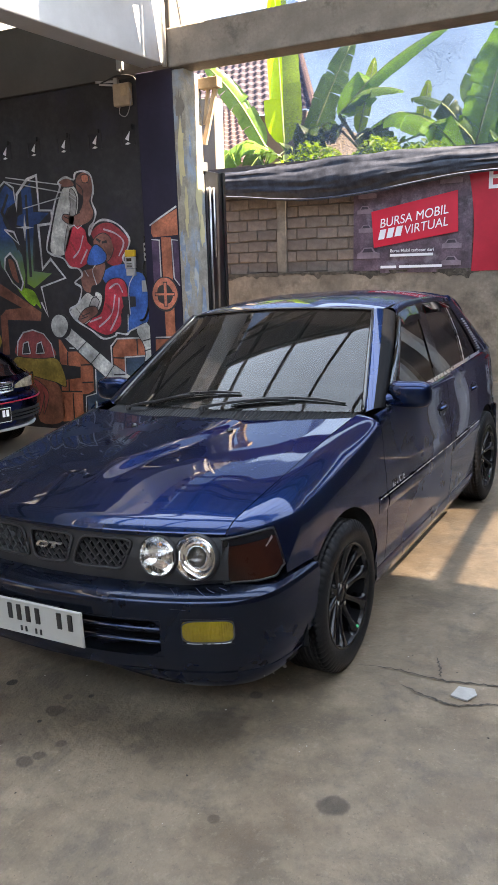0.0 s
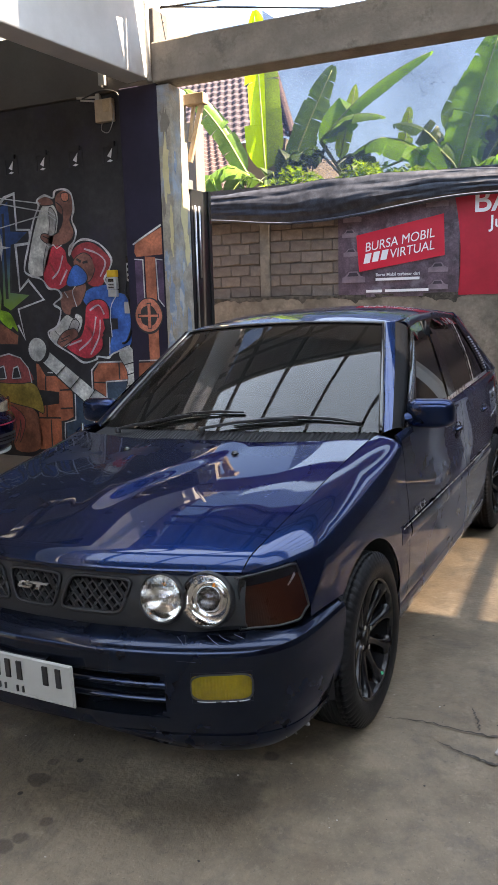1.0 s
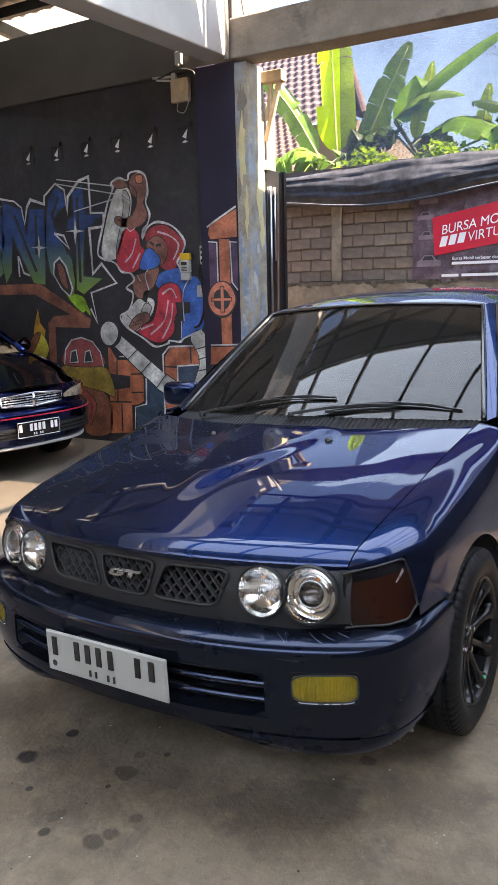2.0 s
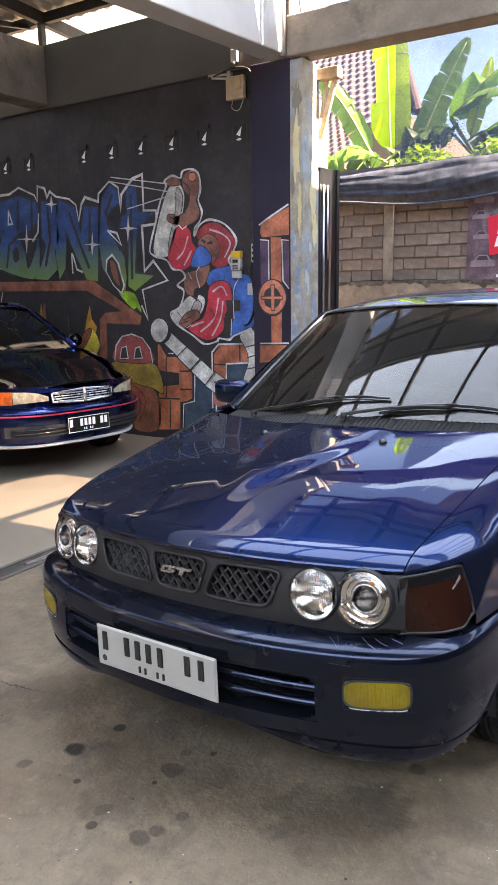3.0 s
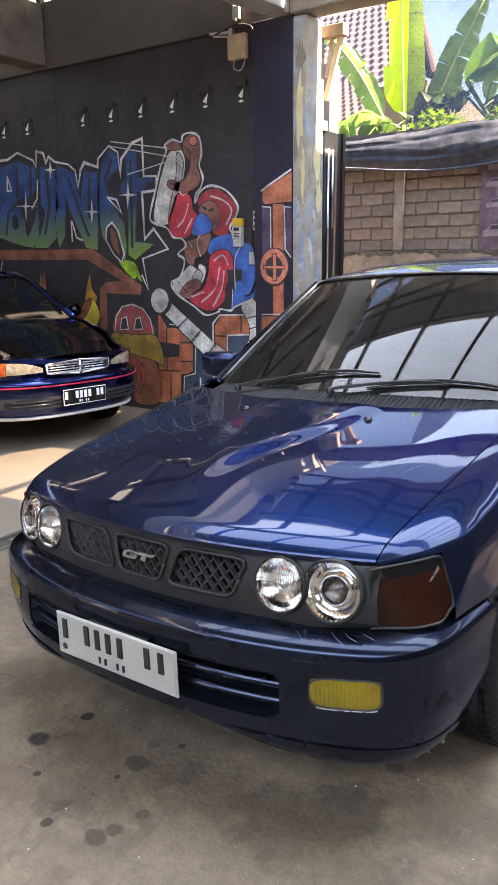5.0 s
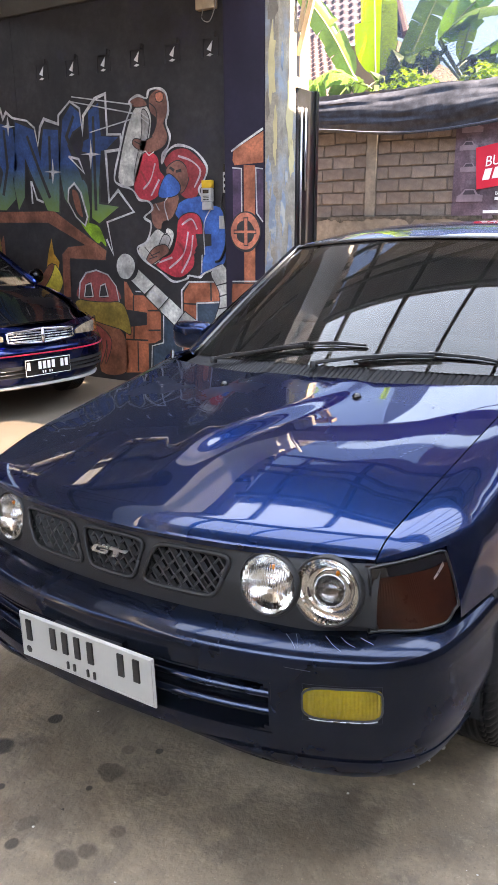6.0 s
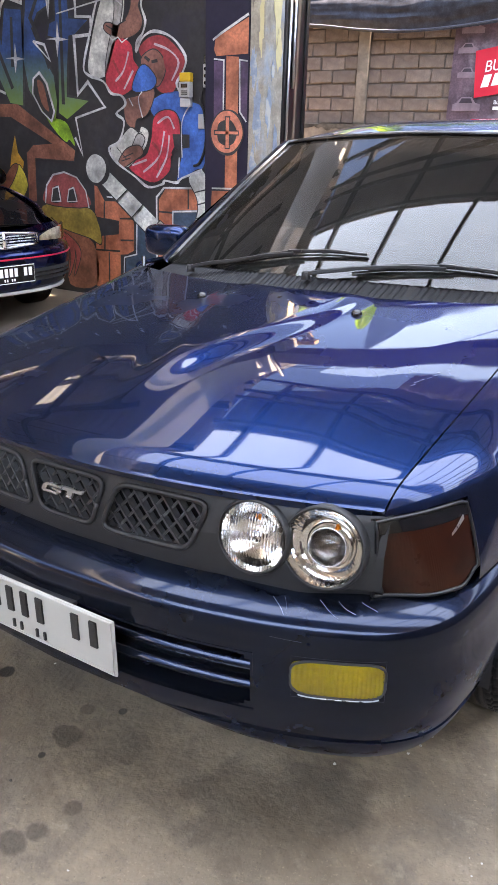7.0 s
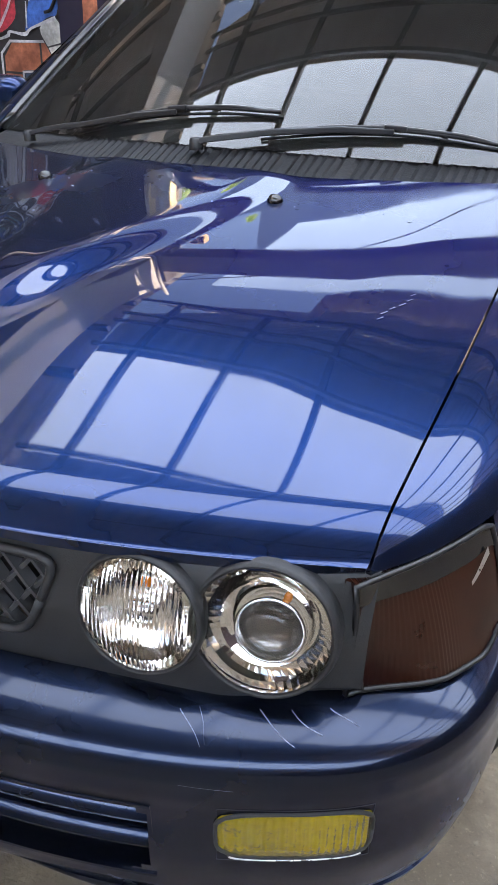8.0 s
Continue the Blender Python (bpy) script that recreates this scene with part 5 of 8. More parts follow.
stroke("painted_line", "mural_white", [(-5.25,2.3),(-5.13,2.22)], 0.008, 5, 0)
stroke("painted_line", "mural_white", [(-5.28,2.01),(-5.24,1.97),(-5.18,1.99),(-5.14,1.95),(-5.08,1.98)], 0.008, 5, 0)
stroke("painted_line", "mural_black", [(-5.11,2.39),(-5.04,2.33),(-5.04,2.24)], 0.009, 6, 0)
stroke("painted_line", "mural_black", [(-5.17,2.08),(-5.09,2.11)], 0.009, 6, 0)
stroke("painted_line", "mural_black", [(-5.3,2.08),(-5.21,2.04)], 0.009, 6, 0)
stroke("painted_line", "mural_black", [(-5.04,1.3),(-4.95,1.26)], 0.007, 7, 0)
stroke("painted_line", "mural_black", [(-5.23,1.14),(-5.12,1.04)], 0.007, 7, 0)
paint("painted_limb", "mural_can", [(-5.47,0.85),(-5.25,0.68),(-5.13,0.78),(-5.35,0.94)], 2, 0.0, 0, 0)
stroke("painted_line", "mural_black", [(-5.47,0.85),(-5.34,0.95)], 0.009, 3, 0)
stroke("painted_line", "mural_black", [(-5.47,0.85),(-5.25,0.68)], 0.01, 3, 0)
paint("painted_limb", "mural_can", [(-5.27,0.69),(-5.09,0.55),(-4.96,0.66),(-5.14,0.79)], 2, 0.0, 0, 0)
stroke("painted_line", "mural_black", [(-5.27,0.69),(-5.13,0.8)], 0.009, 3, 0)
stroke("painted_line", "mural_black", [(-5.27,0.69),(-5.09,0.55)], 0.01, 3, 0)
paint("painted_limb", "mural_can", [(-5.11,0.56),(-4.91,0.41),(-4.78,0.53),(-4.97,0.67)], 2, 0.0, 0, 0)
stroke("painted_line", "mural_black", [(-5.11,0.55),(-4.97,0.68)], 0.009, 3, 0)
stroke("painted_line", "mural_black", [(-5.11,0.56),(-4.91,0.41)], 0.01, 3, 0)
paint("painted_limb", "mural_can", [(-4.92,0.41),(-4.71,0.29),(-4.58,0.43),(-4.79,0.55)], 2, 0.0, 0, 0)
stroke("painted_line", "mural_black", [(-4.92,0.41),(-4.79,0.56)], 0.009, 3, 0)
stroke("painted_line", "mural_black", [(-4.92,0.41),(-4.71,0.29)], 0.01, 3, 0)
paint("painted_disc", "mural_black", [(-5.33,0.95),(-5.36,0.87),(-5.43,0.82),(-5.51,0.81),(-5.58,0.86),(-5.6,0.95),(-5.57,1.03),(-5.5,1.08),(-5.42,1.08),(-5.35,1.03)], 3, 0.0, 1, 0)
paint("painted_disc", "mural_can", [(-5.37,0.96),(-5.4,0.89),(-5.46,0.84),(-5.53,0.84),(-5.58,0.88),(-5.6,0.95),(-5.58,1.02),(-5.52,1.07),(-5.45,1.07),(-5.39,1.03)], 4, 0.0, 1, 0)
paint("painted_limb", "mural_can", [(-4.48,0.92),(-4.35,0.99),(-4.27,0.85),(-4.23,0.77),(-4.27,0.6),(-4.32,0.48),(-4.45,0.47),(-4.39,0.65),(-4.4,0.77)], 4, 0.0, 1, 0)
stroke("painted_line", "mural_black", [(-4.42,0.81),(-4.26,0.85)], 0.01, 5, 0)
stroke("painted_line", "mural_black", [(-4.4,0.71),(-4.23,0.76)], 0.01, 5, 0)
stroke("painted_line", "mural_black", [(-4.41,0.6),(-4.26,0.63)], 0.01, 5, 0)
paint("painted_sign_roof", "mural_brick", [(-4.18,1.86),(-4.17,1.94),(-3.88,2.07),(-3.88,1.83),(-4.16,1.82)], 1, 0.0, 0, 1)
stroke("painted_outline", "mural_white", [(-4.19,1.93),(-4.12,1.97),(-3.88,2.09)], 0.014, 2, 1)
paint("painted_post", "mural_brick", [(-4.07,1.82),(-3.96,1.81),(-3.96,0.86),(-4.07,0.85)], 1, 0.0, 0, 1)
paint("painted_panel", "mural_plum", [(-4.18,1.79),(-4.1,1.78),(-4.1,1.43),(-4.18,1.37)], 1, 0.0, 0, 1)
paint("painted_panel", "mural_plum", [(-3.94,1.78),(-3.88,1.77),(-3.88,1.37),(-3.94,1.42)], 1, 0.0, 0, 1)
stroke("painted_outline", "mural_white", [(-4.18,1.8),(-4.09,1.79),(-4.09,1.43),(-4.19,1.34)], 0.01, 2, 1)
stroke("painted_outline", "mural_white", [(-3.88,1.78),(-3.95,1.79),(-3.94,1.43),(-3.88,1.36)], 0.01, 2, 1)
paint("painted_disc", "mural_black", [(-3.9,1.28),(-3.93,1.19),(-4.0,1.12),(-4.1,1.12),(-4.18,1.18),(-4.21,1.28),(-4.18,1.38),(-4.1,1.44),(-4.0,1.44),(-3.93,1.38)], 2, 0.0, 1, 1)
paint("painted_disc", "mural_salmon", [(-3.91,1.28),(-3.94,1.2),(-4.01,1.14),(-4.1,1.14),(-4.17,1.19),(-4.2,1.28),(-4.17,1.37),(-4.1,1.43),(-4.01,1.43),(-3.94,1.37)], 3, 0.0, 1, 1)
paint("painted_window", "mural_black", [(-3.96,1.28),(-3.98,1.22),(-4.02,1.19),(-4.08,1.19),(-4.13,1.22),(-4.14,1.28),(-4.13,1.34),(-4.08,1.37),(-4.02,1.37),(-3.98,1.33)], 4, 0.0, 1, 1)
paint("painted_cross", "mural_salmon", [(-4.06,1.39),(-4.03,1.39),(-4.03,1.17),(-4.06,1.17)], 5, 0.0, 0, 1)
paint("painted_cross", "mural_salmon", [(-4.16,1.29),(-3.95,1.29),(-3.95,1.27),(-4.16,1.27)], 5, 0.0, 0, 1)
paint("painted_pipe", "mural_brick", [(-4.19,0.84),(-3.89,0.85),(-3.89,0.71),(-4.2,0.68)], 2, 0.0, 0, 1)
stroke("painted_outline", "mural_white", [(-4.19,0.86),(-3.88,0.87)], 0.012, 3, 1)


# ---- the blue hatchback: car frame x across (+x its left side), y rearwards, z up ----
def paint_mat(name, col, flake, coat=1.0, coat_ior=1.38, haze=0.0, pale_sheen=0.0):
    """Metallic car paint: coloured base with fine flakes under a clear coat, faintly dusty and swirled. An added bluish
    sheen gives it haze at grazing angles.
    """
    m = mat(name, col, 0.27, 0.94, var=0.06, scale=2.0, bump=0.0, coat=1.0, rough_var=0.1, spec=0.0)
    nt = m.node_tree
    N, L = nt.nodes, nt.links
    b = N["Principled BSDF"]
    b.inputs["Coat IOR"].default_value = coat_ior
    b.inputs["Specular Tint"].default_value = (0.28, 0.33, 0.48, 1)
    b.inputs["Coat Weight"].default_value = coat
    b.inputs["Sheen Weight"].default_value, b.inputs["Sheen Roughness"].default_value, b.inputs["Sheen Tint"].default_value = pale_sheen, 0.6, (0.55, 0.62, 0.8, 1)
    tc = N.new("ShaderNodeTexCoord")
    v = N.new("ShaderNodeTexVoronoi")
    v.inputs["Scale"].default_value = 1400
    L.new(tc.outputs["Object"], v.inputs["Vector"])
    bn = N.new("ShaderNodeBump")
    bn.inputs["Strength"].default_value, bn.inputs["Distance"].default_value = flake, 0.001
    L.new(v.outputs["Color"], bn.inputs["Height"])
    L.new(bn.outputs["Normal"], b.inputs["Normal"])
    haze_film = N.new("ShaderNodeTexNoise")
    haze_film.inputs["Scale"].default_value, haze_film.inputs["Detail"].default_value = 7, 8
    L.new(tc.outputs["Object"], haze_film.inputs["Vector"])
    r = N.new("ShaderNodeMapRange")
    r.inputs["From Min"].default_value, r.inputs["From Max"].default_value = 0.45, 0.75
    r.inputs["To Min"].default_value, r.inputs["To Max"].default_value = 0.015 + haze, 0.06 + 2 * haze
    L.new(haze_film.outputs["Fac"], r.inputs["Value"])
    L.new(r.outputs["Result"], b.inputs["Coat Roughness"])
    return m


M["blue_paint"] = paint_mat("dark_blue_car_paint", (0.0046, 0.0180, 0.068), 0.02, pale_sheen=0.040)
# Duller copy of the blue paint; its darker base holds the bumper's shade.
M["bumper_paint"] = paint_mat("dull_dark_bumper_paint", (0.0075, 0.0140, 0.033), 0.02, coat=0.8, coat_ior=1.36, haze=0.045, pale_sheen=0.034)
M["black_plastic"] = mat("black_plastic", (0.02, 0.02, 0.021), 0.5, var=0.15, scale=12, bump=0.12, bscale=400)
M["lattice_grey"] = mat("lattice_plastic", (0.045, 0.045, 0.047), 0.42, var=0.15, scale=12, bump=0.05, bscale=300)
M["gloss_black"] = mat("gloss_black", (0.008, 0.008, 0.009), 0.12, var=0.2, scale=8, bump=0.0, coat=0.5)
M["rubber"] = mat("tyre_rubber", (0.010, 0.010, 0.011), 0.48, var=0.25, scale=10, bump=0.15, bscale=120, spec=0.22)
M["rim_black"] = mat("black_alloy", (0.009, 0.009, 0.010), 0.24, 0.0, var=0.2, scale=9, bump=0.0)
M["satin_black"] = mat("satin_black_metal", (0.014, 0.014, 0.015), 0.35, var=0.2, scale=10, bump=0.05, bscale=200)
M["frame_black"] = mat("matt_black_frame", (0.006, 0.006, 0.007), 0.55, var=0.2, scale=10, bump=0.05, bscale=200, spec=0.12)
M["vent_grey"] = mat("grey_plastic", (0.22, 0.22, 0.23), 0.45, var=0.1, scale=12, bump=0.0)
M["chrome"] = mat("chrome", (0.85, 0.85, 0.86), 0.06, 1.0, var=0.03, scale=9, bump=0.0)
M["lamp_silver"] = mat("lamp_reflector", (0.88, 0.86, 0.82), 0.05, 1.0, var=0.04, scale=30, bump=0.0)
M["amber_glass"] = mat("amber_bulb", (0.75, 0.18, 0.01), 0.15, var=0.1, coat=0.8)
M["smoke_core"] = mat("dark_projector", (0.16, 0.14, 0.125), 0.15, 0.7, var=0.4, scale=30, coat=1.0)
M["scratch"] = mat("bare_scratch", (0.16, 0.19, 0.27), 0.5, var=0.1, bump=0.0)
M["lens"] = clear_mat("clear_lens", (1.0, 1.0, 1.0))
M["tint"] = clear_mat("tinted_glass", (0.11, 0.116, 0.12), ior=1.38, haze_film=0.018)
M["visor_tint"] = clear_mat("smoked_plastic", (0.16, 0.16, 0.165))
M["side_tint"] = clear_mat("dark_tinted_glass", (0.025, 0.025, 0.025), haze_film=0.02)
M["amber_smoke"] = mat("smoked_amber_lens", (0.018, 0.0048, 0.003), 0.3, var=0.2, scale=9, bump=0.0, coat=0.3, stain=(0.030, 0.008, 0.004), stain_scale=5.0, stain_at=0.46, spec=0.2)
M["yellow_lens"] = mat("yellow_fog_lens", (0.34, 0.235, 0.004), 0.10, var=0.2, scale=9, bump=0.3, bscale=60, coat=1.0, transmission=0.35)
M["plate_white"] = mat("white_number_plate", (0.38, 0.37, 0.335), 0.4, var=0.05, scale=8, bump=0.03)
M["plate_ink"] = mat("black_plate_ink", (0.02, 0.02, 0.02), 0.5, var=0.1)
M["inner_dark"] = mat("dark_cabin_trim", (0.024, 0.024, 0.025), 0.8, var=0.2)
M["silver"] = mat("brushed_silver", (0.62, 0.62, 0.62), 0.28, 0.9, var=0.08, scale=20)
M["red_trim"] = mat("red_reflector", (0.55, 0.02, 0.02), 0.2, var=0.1, coat=1.0)


WHEEL_R, ARCH_R, FRONT_Y, REAR_Y, WHEEL_Z = 0.291, 0.336, 0.645, 3.03, 0.264


def side_u(v, w):
    half = table(v, ((0.05, 0.70), (0.08, 0.722), (0.12, 0.746), (0.2, 0.766), (0.3, 0.780), (0.4, 0.793), (0.7, 0.806), (1.1, 0.811), (1.9, 0.814), (2.7, 0.808), (3.1, 0.797), (3.4, 0.77), (3.6, 0.70)))
    return half + table(w, ((0.17, -0.046), (0.22, -0.0275), (0.28, -0.0145), (0.35, -0.006), (0.43, -0.0015), (0.52, 0.0), (0.61, -0.0022), (0.70, -0.0075), (0.79, -0.0158), (0.88, -0.0275), (1.0, -0.05)))


def hood_edge(v):
    b = max(0.0, min(1.0, (v - 0.075) / 1.0))
    return table(v, ((0.07, 0.636), (0.4, 0.655), (0.8, 0.672), (1.1, 0.692))), 0.692 + 0.19 * b ** 0.85


def arch(v):
    """Lower edge of the body side: wheel openings, else the sill."""
    low = 0.2
    for c in (FRONT_Y, REAR_Y):
        if abs(v - c) < ARCH_R:
            low = max(low, WHEEL_Z + math.sqrt(ARCH_R ** 2 - (v - c) ** 2))
    return low


def belt(v):
    return table(v, ((1.0, 0.880), (1.3, 0.886), (2.0, 0.895), (2.7, 0.912), (3.2, 0.926), (3.6, 0.93)))


LAMP_BACK = 0.218


def nose_u(v, w):
    """Half width of the body side, drawn in towards the nose at the corner lamps."""
    pull = table(v, ((0.04, 0.618), (0.06, 0.632), (0.085, 0.650), (0.112, 0.669), (0.147, 0.692), (0.19, 0.716), (0.24, 0.738), (0.30, 0.763), (0.36, 0.783), (0.42, 0.80)))
    low = max(0.0, min(1.0, (0.675 - w) / 0.16))
    return min(side_u(v, w), pull + low * 0.046 * step(v, 0.055, 0.125))


def lamp_top(v):
    """Upper edge of the corner lamp, just under the fender."""
    return 0.668 + 0.03 * (v - 0.08)


def side_panel(s, v0, v1, top, n=40, m=16):
    """A body side panel from y=v0 to v1. top(v) gives the upper edge (x, z)."""
    def skin(v, low, b):
        ut, wt = top(v)
        ws = max(low + 0.004, wt - lerp(0.05, 0.13, step(v, 0.05, 0.45)) + 0.08 * step(v, 0.75, 1.09))
        if b < 0.55:
            w = lerp(low, ws, b / 0.55)
            return nose_u(v, w), w
        t = (b - 0.55) / 0.45
        us = nose_u(v, ws)
        c0, c1, c2 = Vector((us, ws)), Vector((min(us, ut + 0.92 * (us - ut)), wt - 0.012)), Vector((ut, wt))
        q = c0 * (1 - t) ** 2 + c1 * 2 * t * (1 - t) + c2 * t * t
        return q.x, q.y

    def fn(a, b):
        v = lerp(v0, v1, a ** 1.4 if v0 < 0.1 else a)
        low = max(arch(v), 0.512) if v < 0.40 else arch(v)
        if v0 < 0.1:
            # the upper half of the rows starts at the lamp's height all along
            lo, hi = 0.0, 1.0
            for _ in range(16):
                mid = (lo + hi) / 2
                lo, hi = (mid, hi) if skin(v, low, mid)[1] < lamp_top(v) else (lo, mid)
            edge = min(hi, 0.985)
            b = lerp(edge, 1.0, 2 * b - 1) if b > 0.5 else lerp(0.0, edge, 2 * b)
        u, w = skin(v, low, b)
        return (s * u, v, w)
    return sheet(fn, n, m, keep=lambda a, b: v0 > 0.1 or b > 0.5 or lerp(v0, v1, a ** 1.4) > LAMP_BACK)


def front_v(u):
    return -0.055 + 0.13 * (abs(u) / 0.635) ** 2.0


def panel_y(u, w):
    """The grille panel's depth at height w: it leans back."""
    return panel_v(u) + (0.19 if w > 0.597 else 0.06) * (w - 0.597)


def panel_v(u):
    return -0.060 + 0.088 * (abs(u) / 0.635) ** 2.0 + 0.022 * step(abs(u), 0.50, 0.68)


def hood_z(u, v):
    """Bonnet height: a crowned panel, a wedge-shaped centre bulge and a soft fold along each side."""
    edge_u = hood_edge(v)[0]
    run = v - 0.069 + (0.075 - front_v(u)) * (1 - step(v, -0.1, 0.85))
    edge_w = 0.692 + 0.19 * max(0.0, min(1.0, run)) ** 0.85
    a = min(1.0, abs(u) / edge_u)
    crown = lerp(0.30, 1.0, step(v, -0.06, 0.40)) * lerp(1.0, 0.5, step(v, 0.40, 1.0))
    z = edge_w + 0.030 * (1 - a ** 2.2) * crown
    fold = lerp(0.47, 0.57, step(v, 0.20, 0.75))
    z += 0.0022 * step(v, 0.10, 0.40) * (1 - 0.6 * step(v, 0.50, 1.0)) * (1 - step(abs(u), fold - 0.06, fold + 0.08))
    half = lerp(0.01, 0.19, step(v, 0.10, 0.85))
    z += 0.015 * step(v, 0.10, 0.45) * (1 - 0.5 * step(v, 0.45, 1.0)) * (1 - step(abs(u), half - 0.045, half + 0.065))
    t = max(0.0, min(1.0, (v - front_v(u)) / 0.06))
    z -= 0.016 * (1 - t) ** 2
    return z


def hatchback():
    car = thing("car", pose(-1.703, 1.9615, -0.028, 0, -2.0, -2.8), "dark blue older hatchback with tinted glass and black alloy wheels", "car")
    blue = M["blue_paint"]

    # bonnet
    def hood(a, b):
        t = 2 * a - 1
        b = b ** 1.35
        v_mid = lerp(0.0, 0.95, b)
        eu = hood_edge(v_mid + 0.07)[0] - 0.002
        u = t * eu
        v = lerp(front_v(u) - 0.006, 0.89 + 0.13 * (u / 0.66) ** 2, b)
        return (u, v, hood_z(u, v))
    part("bonnet", sheet(hood, 150, 110), blue, car, "dark blue bonnet with a raised centre bulge", smooth=True, solid=0.012)

    for k in range(6):
        x, y = 0.530 + 0.005 * k + 0.004 * math.sin(5 * k), 0.435 + 0.016 * k
        mark = sheet(lambda a, b: (x + 0.006 * a + 0.0022 * b, y + 0.010 * a, hood_z(x + 0.006 * a, y + 0.010 * a) + 0.0009), 5, 1)
        part("scratch", mark, M["scratch"], car, "short pale scratch on the bonnet")
    rnd = random.Random(8)
    for k in range(26):
        x, y, r = rnd.uniform(-0.55, 0.55), 0.80 + rnd.uniform(-0.45, 0.06) * rnd.random(), rnd.uniform(0.0012, 0.0034)
        part("paint_chip", lathe([(0.0, 0.0012), (r * 0.7, 0.0009), (r, 0.0)], "z", 6, centre=(x, y, hood_z(x, y))), M["scratch"], car, "tiny pale stone chip")

    # sides
    for s in (1, -1):
        part("front_fender", side_panel(s, 0.070, 1.085, lambda v: (hood_edge(v)[0] + 0.001, hood_edge(v)[1] - 0.016 * max(0.0, 1 - (v - 0.075) / 0.06) ** 2), 110, 24), blue, car, smooth=True, solid=0.006)
        door = lambda v: (side_u(v, belt(v)) - 0.02, belt(v))
        fd = part("front_door", side_panel(s, 1.09, 2.125, door, 40, 16), blue, car, smooth=True, solid=0.01)
        rd = part("rear_door", side_panel(s, 2.13, 2.80, door, 30, 16), blue, car, smooth=True, solid=0.01)
        part("rear_quarter", side_panel(s, 2.805, 3.58, door, 50, 16), blue, car, smooth=True, solid=0.01)
        for y, own in ((2.0, fd), (2.70, rd)):
            cup = lathe([(0.0, 0.0), (0.03, 0.001), (0.042, 0.004), (0.045, 0.008)], "x", 20)
            bmesh.ops.transform(cup, matrix=Matrix.Translation((s * (side_u(y, 0.79) - 0.004), y, 0.752)) @ Matrix.Diagonal((s, 1.5, 0.9, 1)), verts=cup.verts[:])
            h = part("door_handle", cup, M["gloss_black"], own, "black recessed pull handle", smooth=True)
            bar = tube([(s * (side_u(y, 0.79) + 0.004), y - 0.055, 0.757), (s * (side_u(y, 0.79) + 0.018), y, 0.762), (s * (side_u(y, 0.79) + 0.004), y + 0.055, 0.757)], 0.011, 8, 8)
            part("grip", bar, blue, h, smooth=True)
        # rubbing strip with two bright lines, one part a panel
        for y0, y1, own in ((0.990, 1.08, None), (1.095, 2.12, fd), (2.135, 2.78, rd)):
            strip = sheet(lambda a, b: (s * (side_u(lerp(y0, y1, a), 0.53) + (0.003 + 0.007 * math.sin(math.pi * b)) * step(lerp(y0, y1, a), 0.97, 1.06)), lerp(y0, y1, a), lerp(0.482, 0.548, b)), 10, 8)
            part("rubbing_strip", strip, blue, own or car, smooth=True)
            line = sheet(lambda a, b: (s * (side_u(lerp(y0, y1, a), 0.55) + 0.0075), lerp(y0, y1, a), lerp(0.543, 0.549, b)), 10, 1)
            part("bright_line", line, M["silver"], own or car, "thin silver line on the rubbing strip")
        word = letters("12 VALVE", 0.040, 0.0006, 0.2)
        bmesh.ops.transform(word, matrix=Matrix.Translation((s * (side_u(1.2, 0.58) + 0.003), 1.15 if s > 0 else 1.37, 0.556)) @ pose(0, 0, 0, 0, 0, 90 if s > 0 else -90), verts=word.verts[:])
        for one in islands(word):
            part("letter", one, M["silver"], fd)
        sk = sheet(lambda a, b: (s * (side_u(1.5, 0.2) + table(b, ((0, -0.02), (0.3, 0.0), (0.6, 0.010), (0.85, 0.012), (1, 0.002)))), lerp(1.0, 2.68, a), lerp(0.14, 0.25, b)), 30, 8)
        part("side_skirt", sk, blue, car, smooth=True, solid=0.01)
        # glasshouse side: a runs from the front to the back, b from the belt to the roof
        def glass(a, b, out=0.0, s=s):
            vb, vt = lerp(1.245, 3.14, a), lerp(1.845, 2.90, a)
            v = lerp(vb, vt, b)
            z = lerp(belt(vb) + 0.006, table(vt, ((1.8, 1.252), (2.1, 1.283), (2.5, 1.287), (2.95, 1.262))), b)
            u = 0.733 - 0.40 * (z - 0.93) - 0.012 * a + 0.010 * math.sin(math.pi * b) + out
            return (s * u, v, z)
        def strip(a0, a1, b0=0.0, b1=1.0, out=0.006, n=6):
            return sheet(lambda a, b: glass(lerp(a0(b), a1(b), a), lerp(b0, b1, b), out), n, 10)
        b0, b1, q = (lambda b: lerp(0.435, 0.335, b)), (lambda b: lerp(0.515, 0.455, b)), (lambda b: lerp(0.775, 0.885, b))
        part("front_side_glass", strip(lambda b: 0.0, b0, 0.0, 1.0, 0.0, 20), M["side_tint"], fd, "dark tinted front side window", smooth=True)
        part("rear_side_glass", strip(b1, q, 0.0, 1.0, 0.0, 16), M["side_tint"], rd, "dark tinted rear side window", smooth=True)
        part("quarter_glass", strip(q, lambda b: 1.0, 0.0, 1.0, 0.0, 10), M["side_tint"], car, "dark tinted quarter window", smooth=True)
        part("b_pillar", strip(b0, b1), M["gloss_black"], car, "black centre pillar", smooth=True)
        # Silver on this frame puts the reflected line into its colour.
        part("window_frame", strip(lambda b: q(b) - 0.008, lambda b: q(b) + 0.008), M["silver"], rd, "window frame in silver for its reflected line", smooth=True)
        part("window_frame", strip(lambda b: 0.0, lambda b: 0.035, 0.0, 1.0, 0.007), M["gloss_black"], fd, smooth=True)
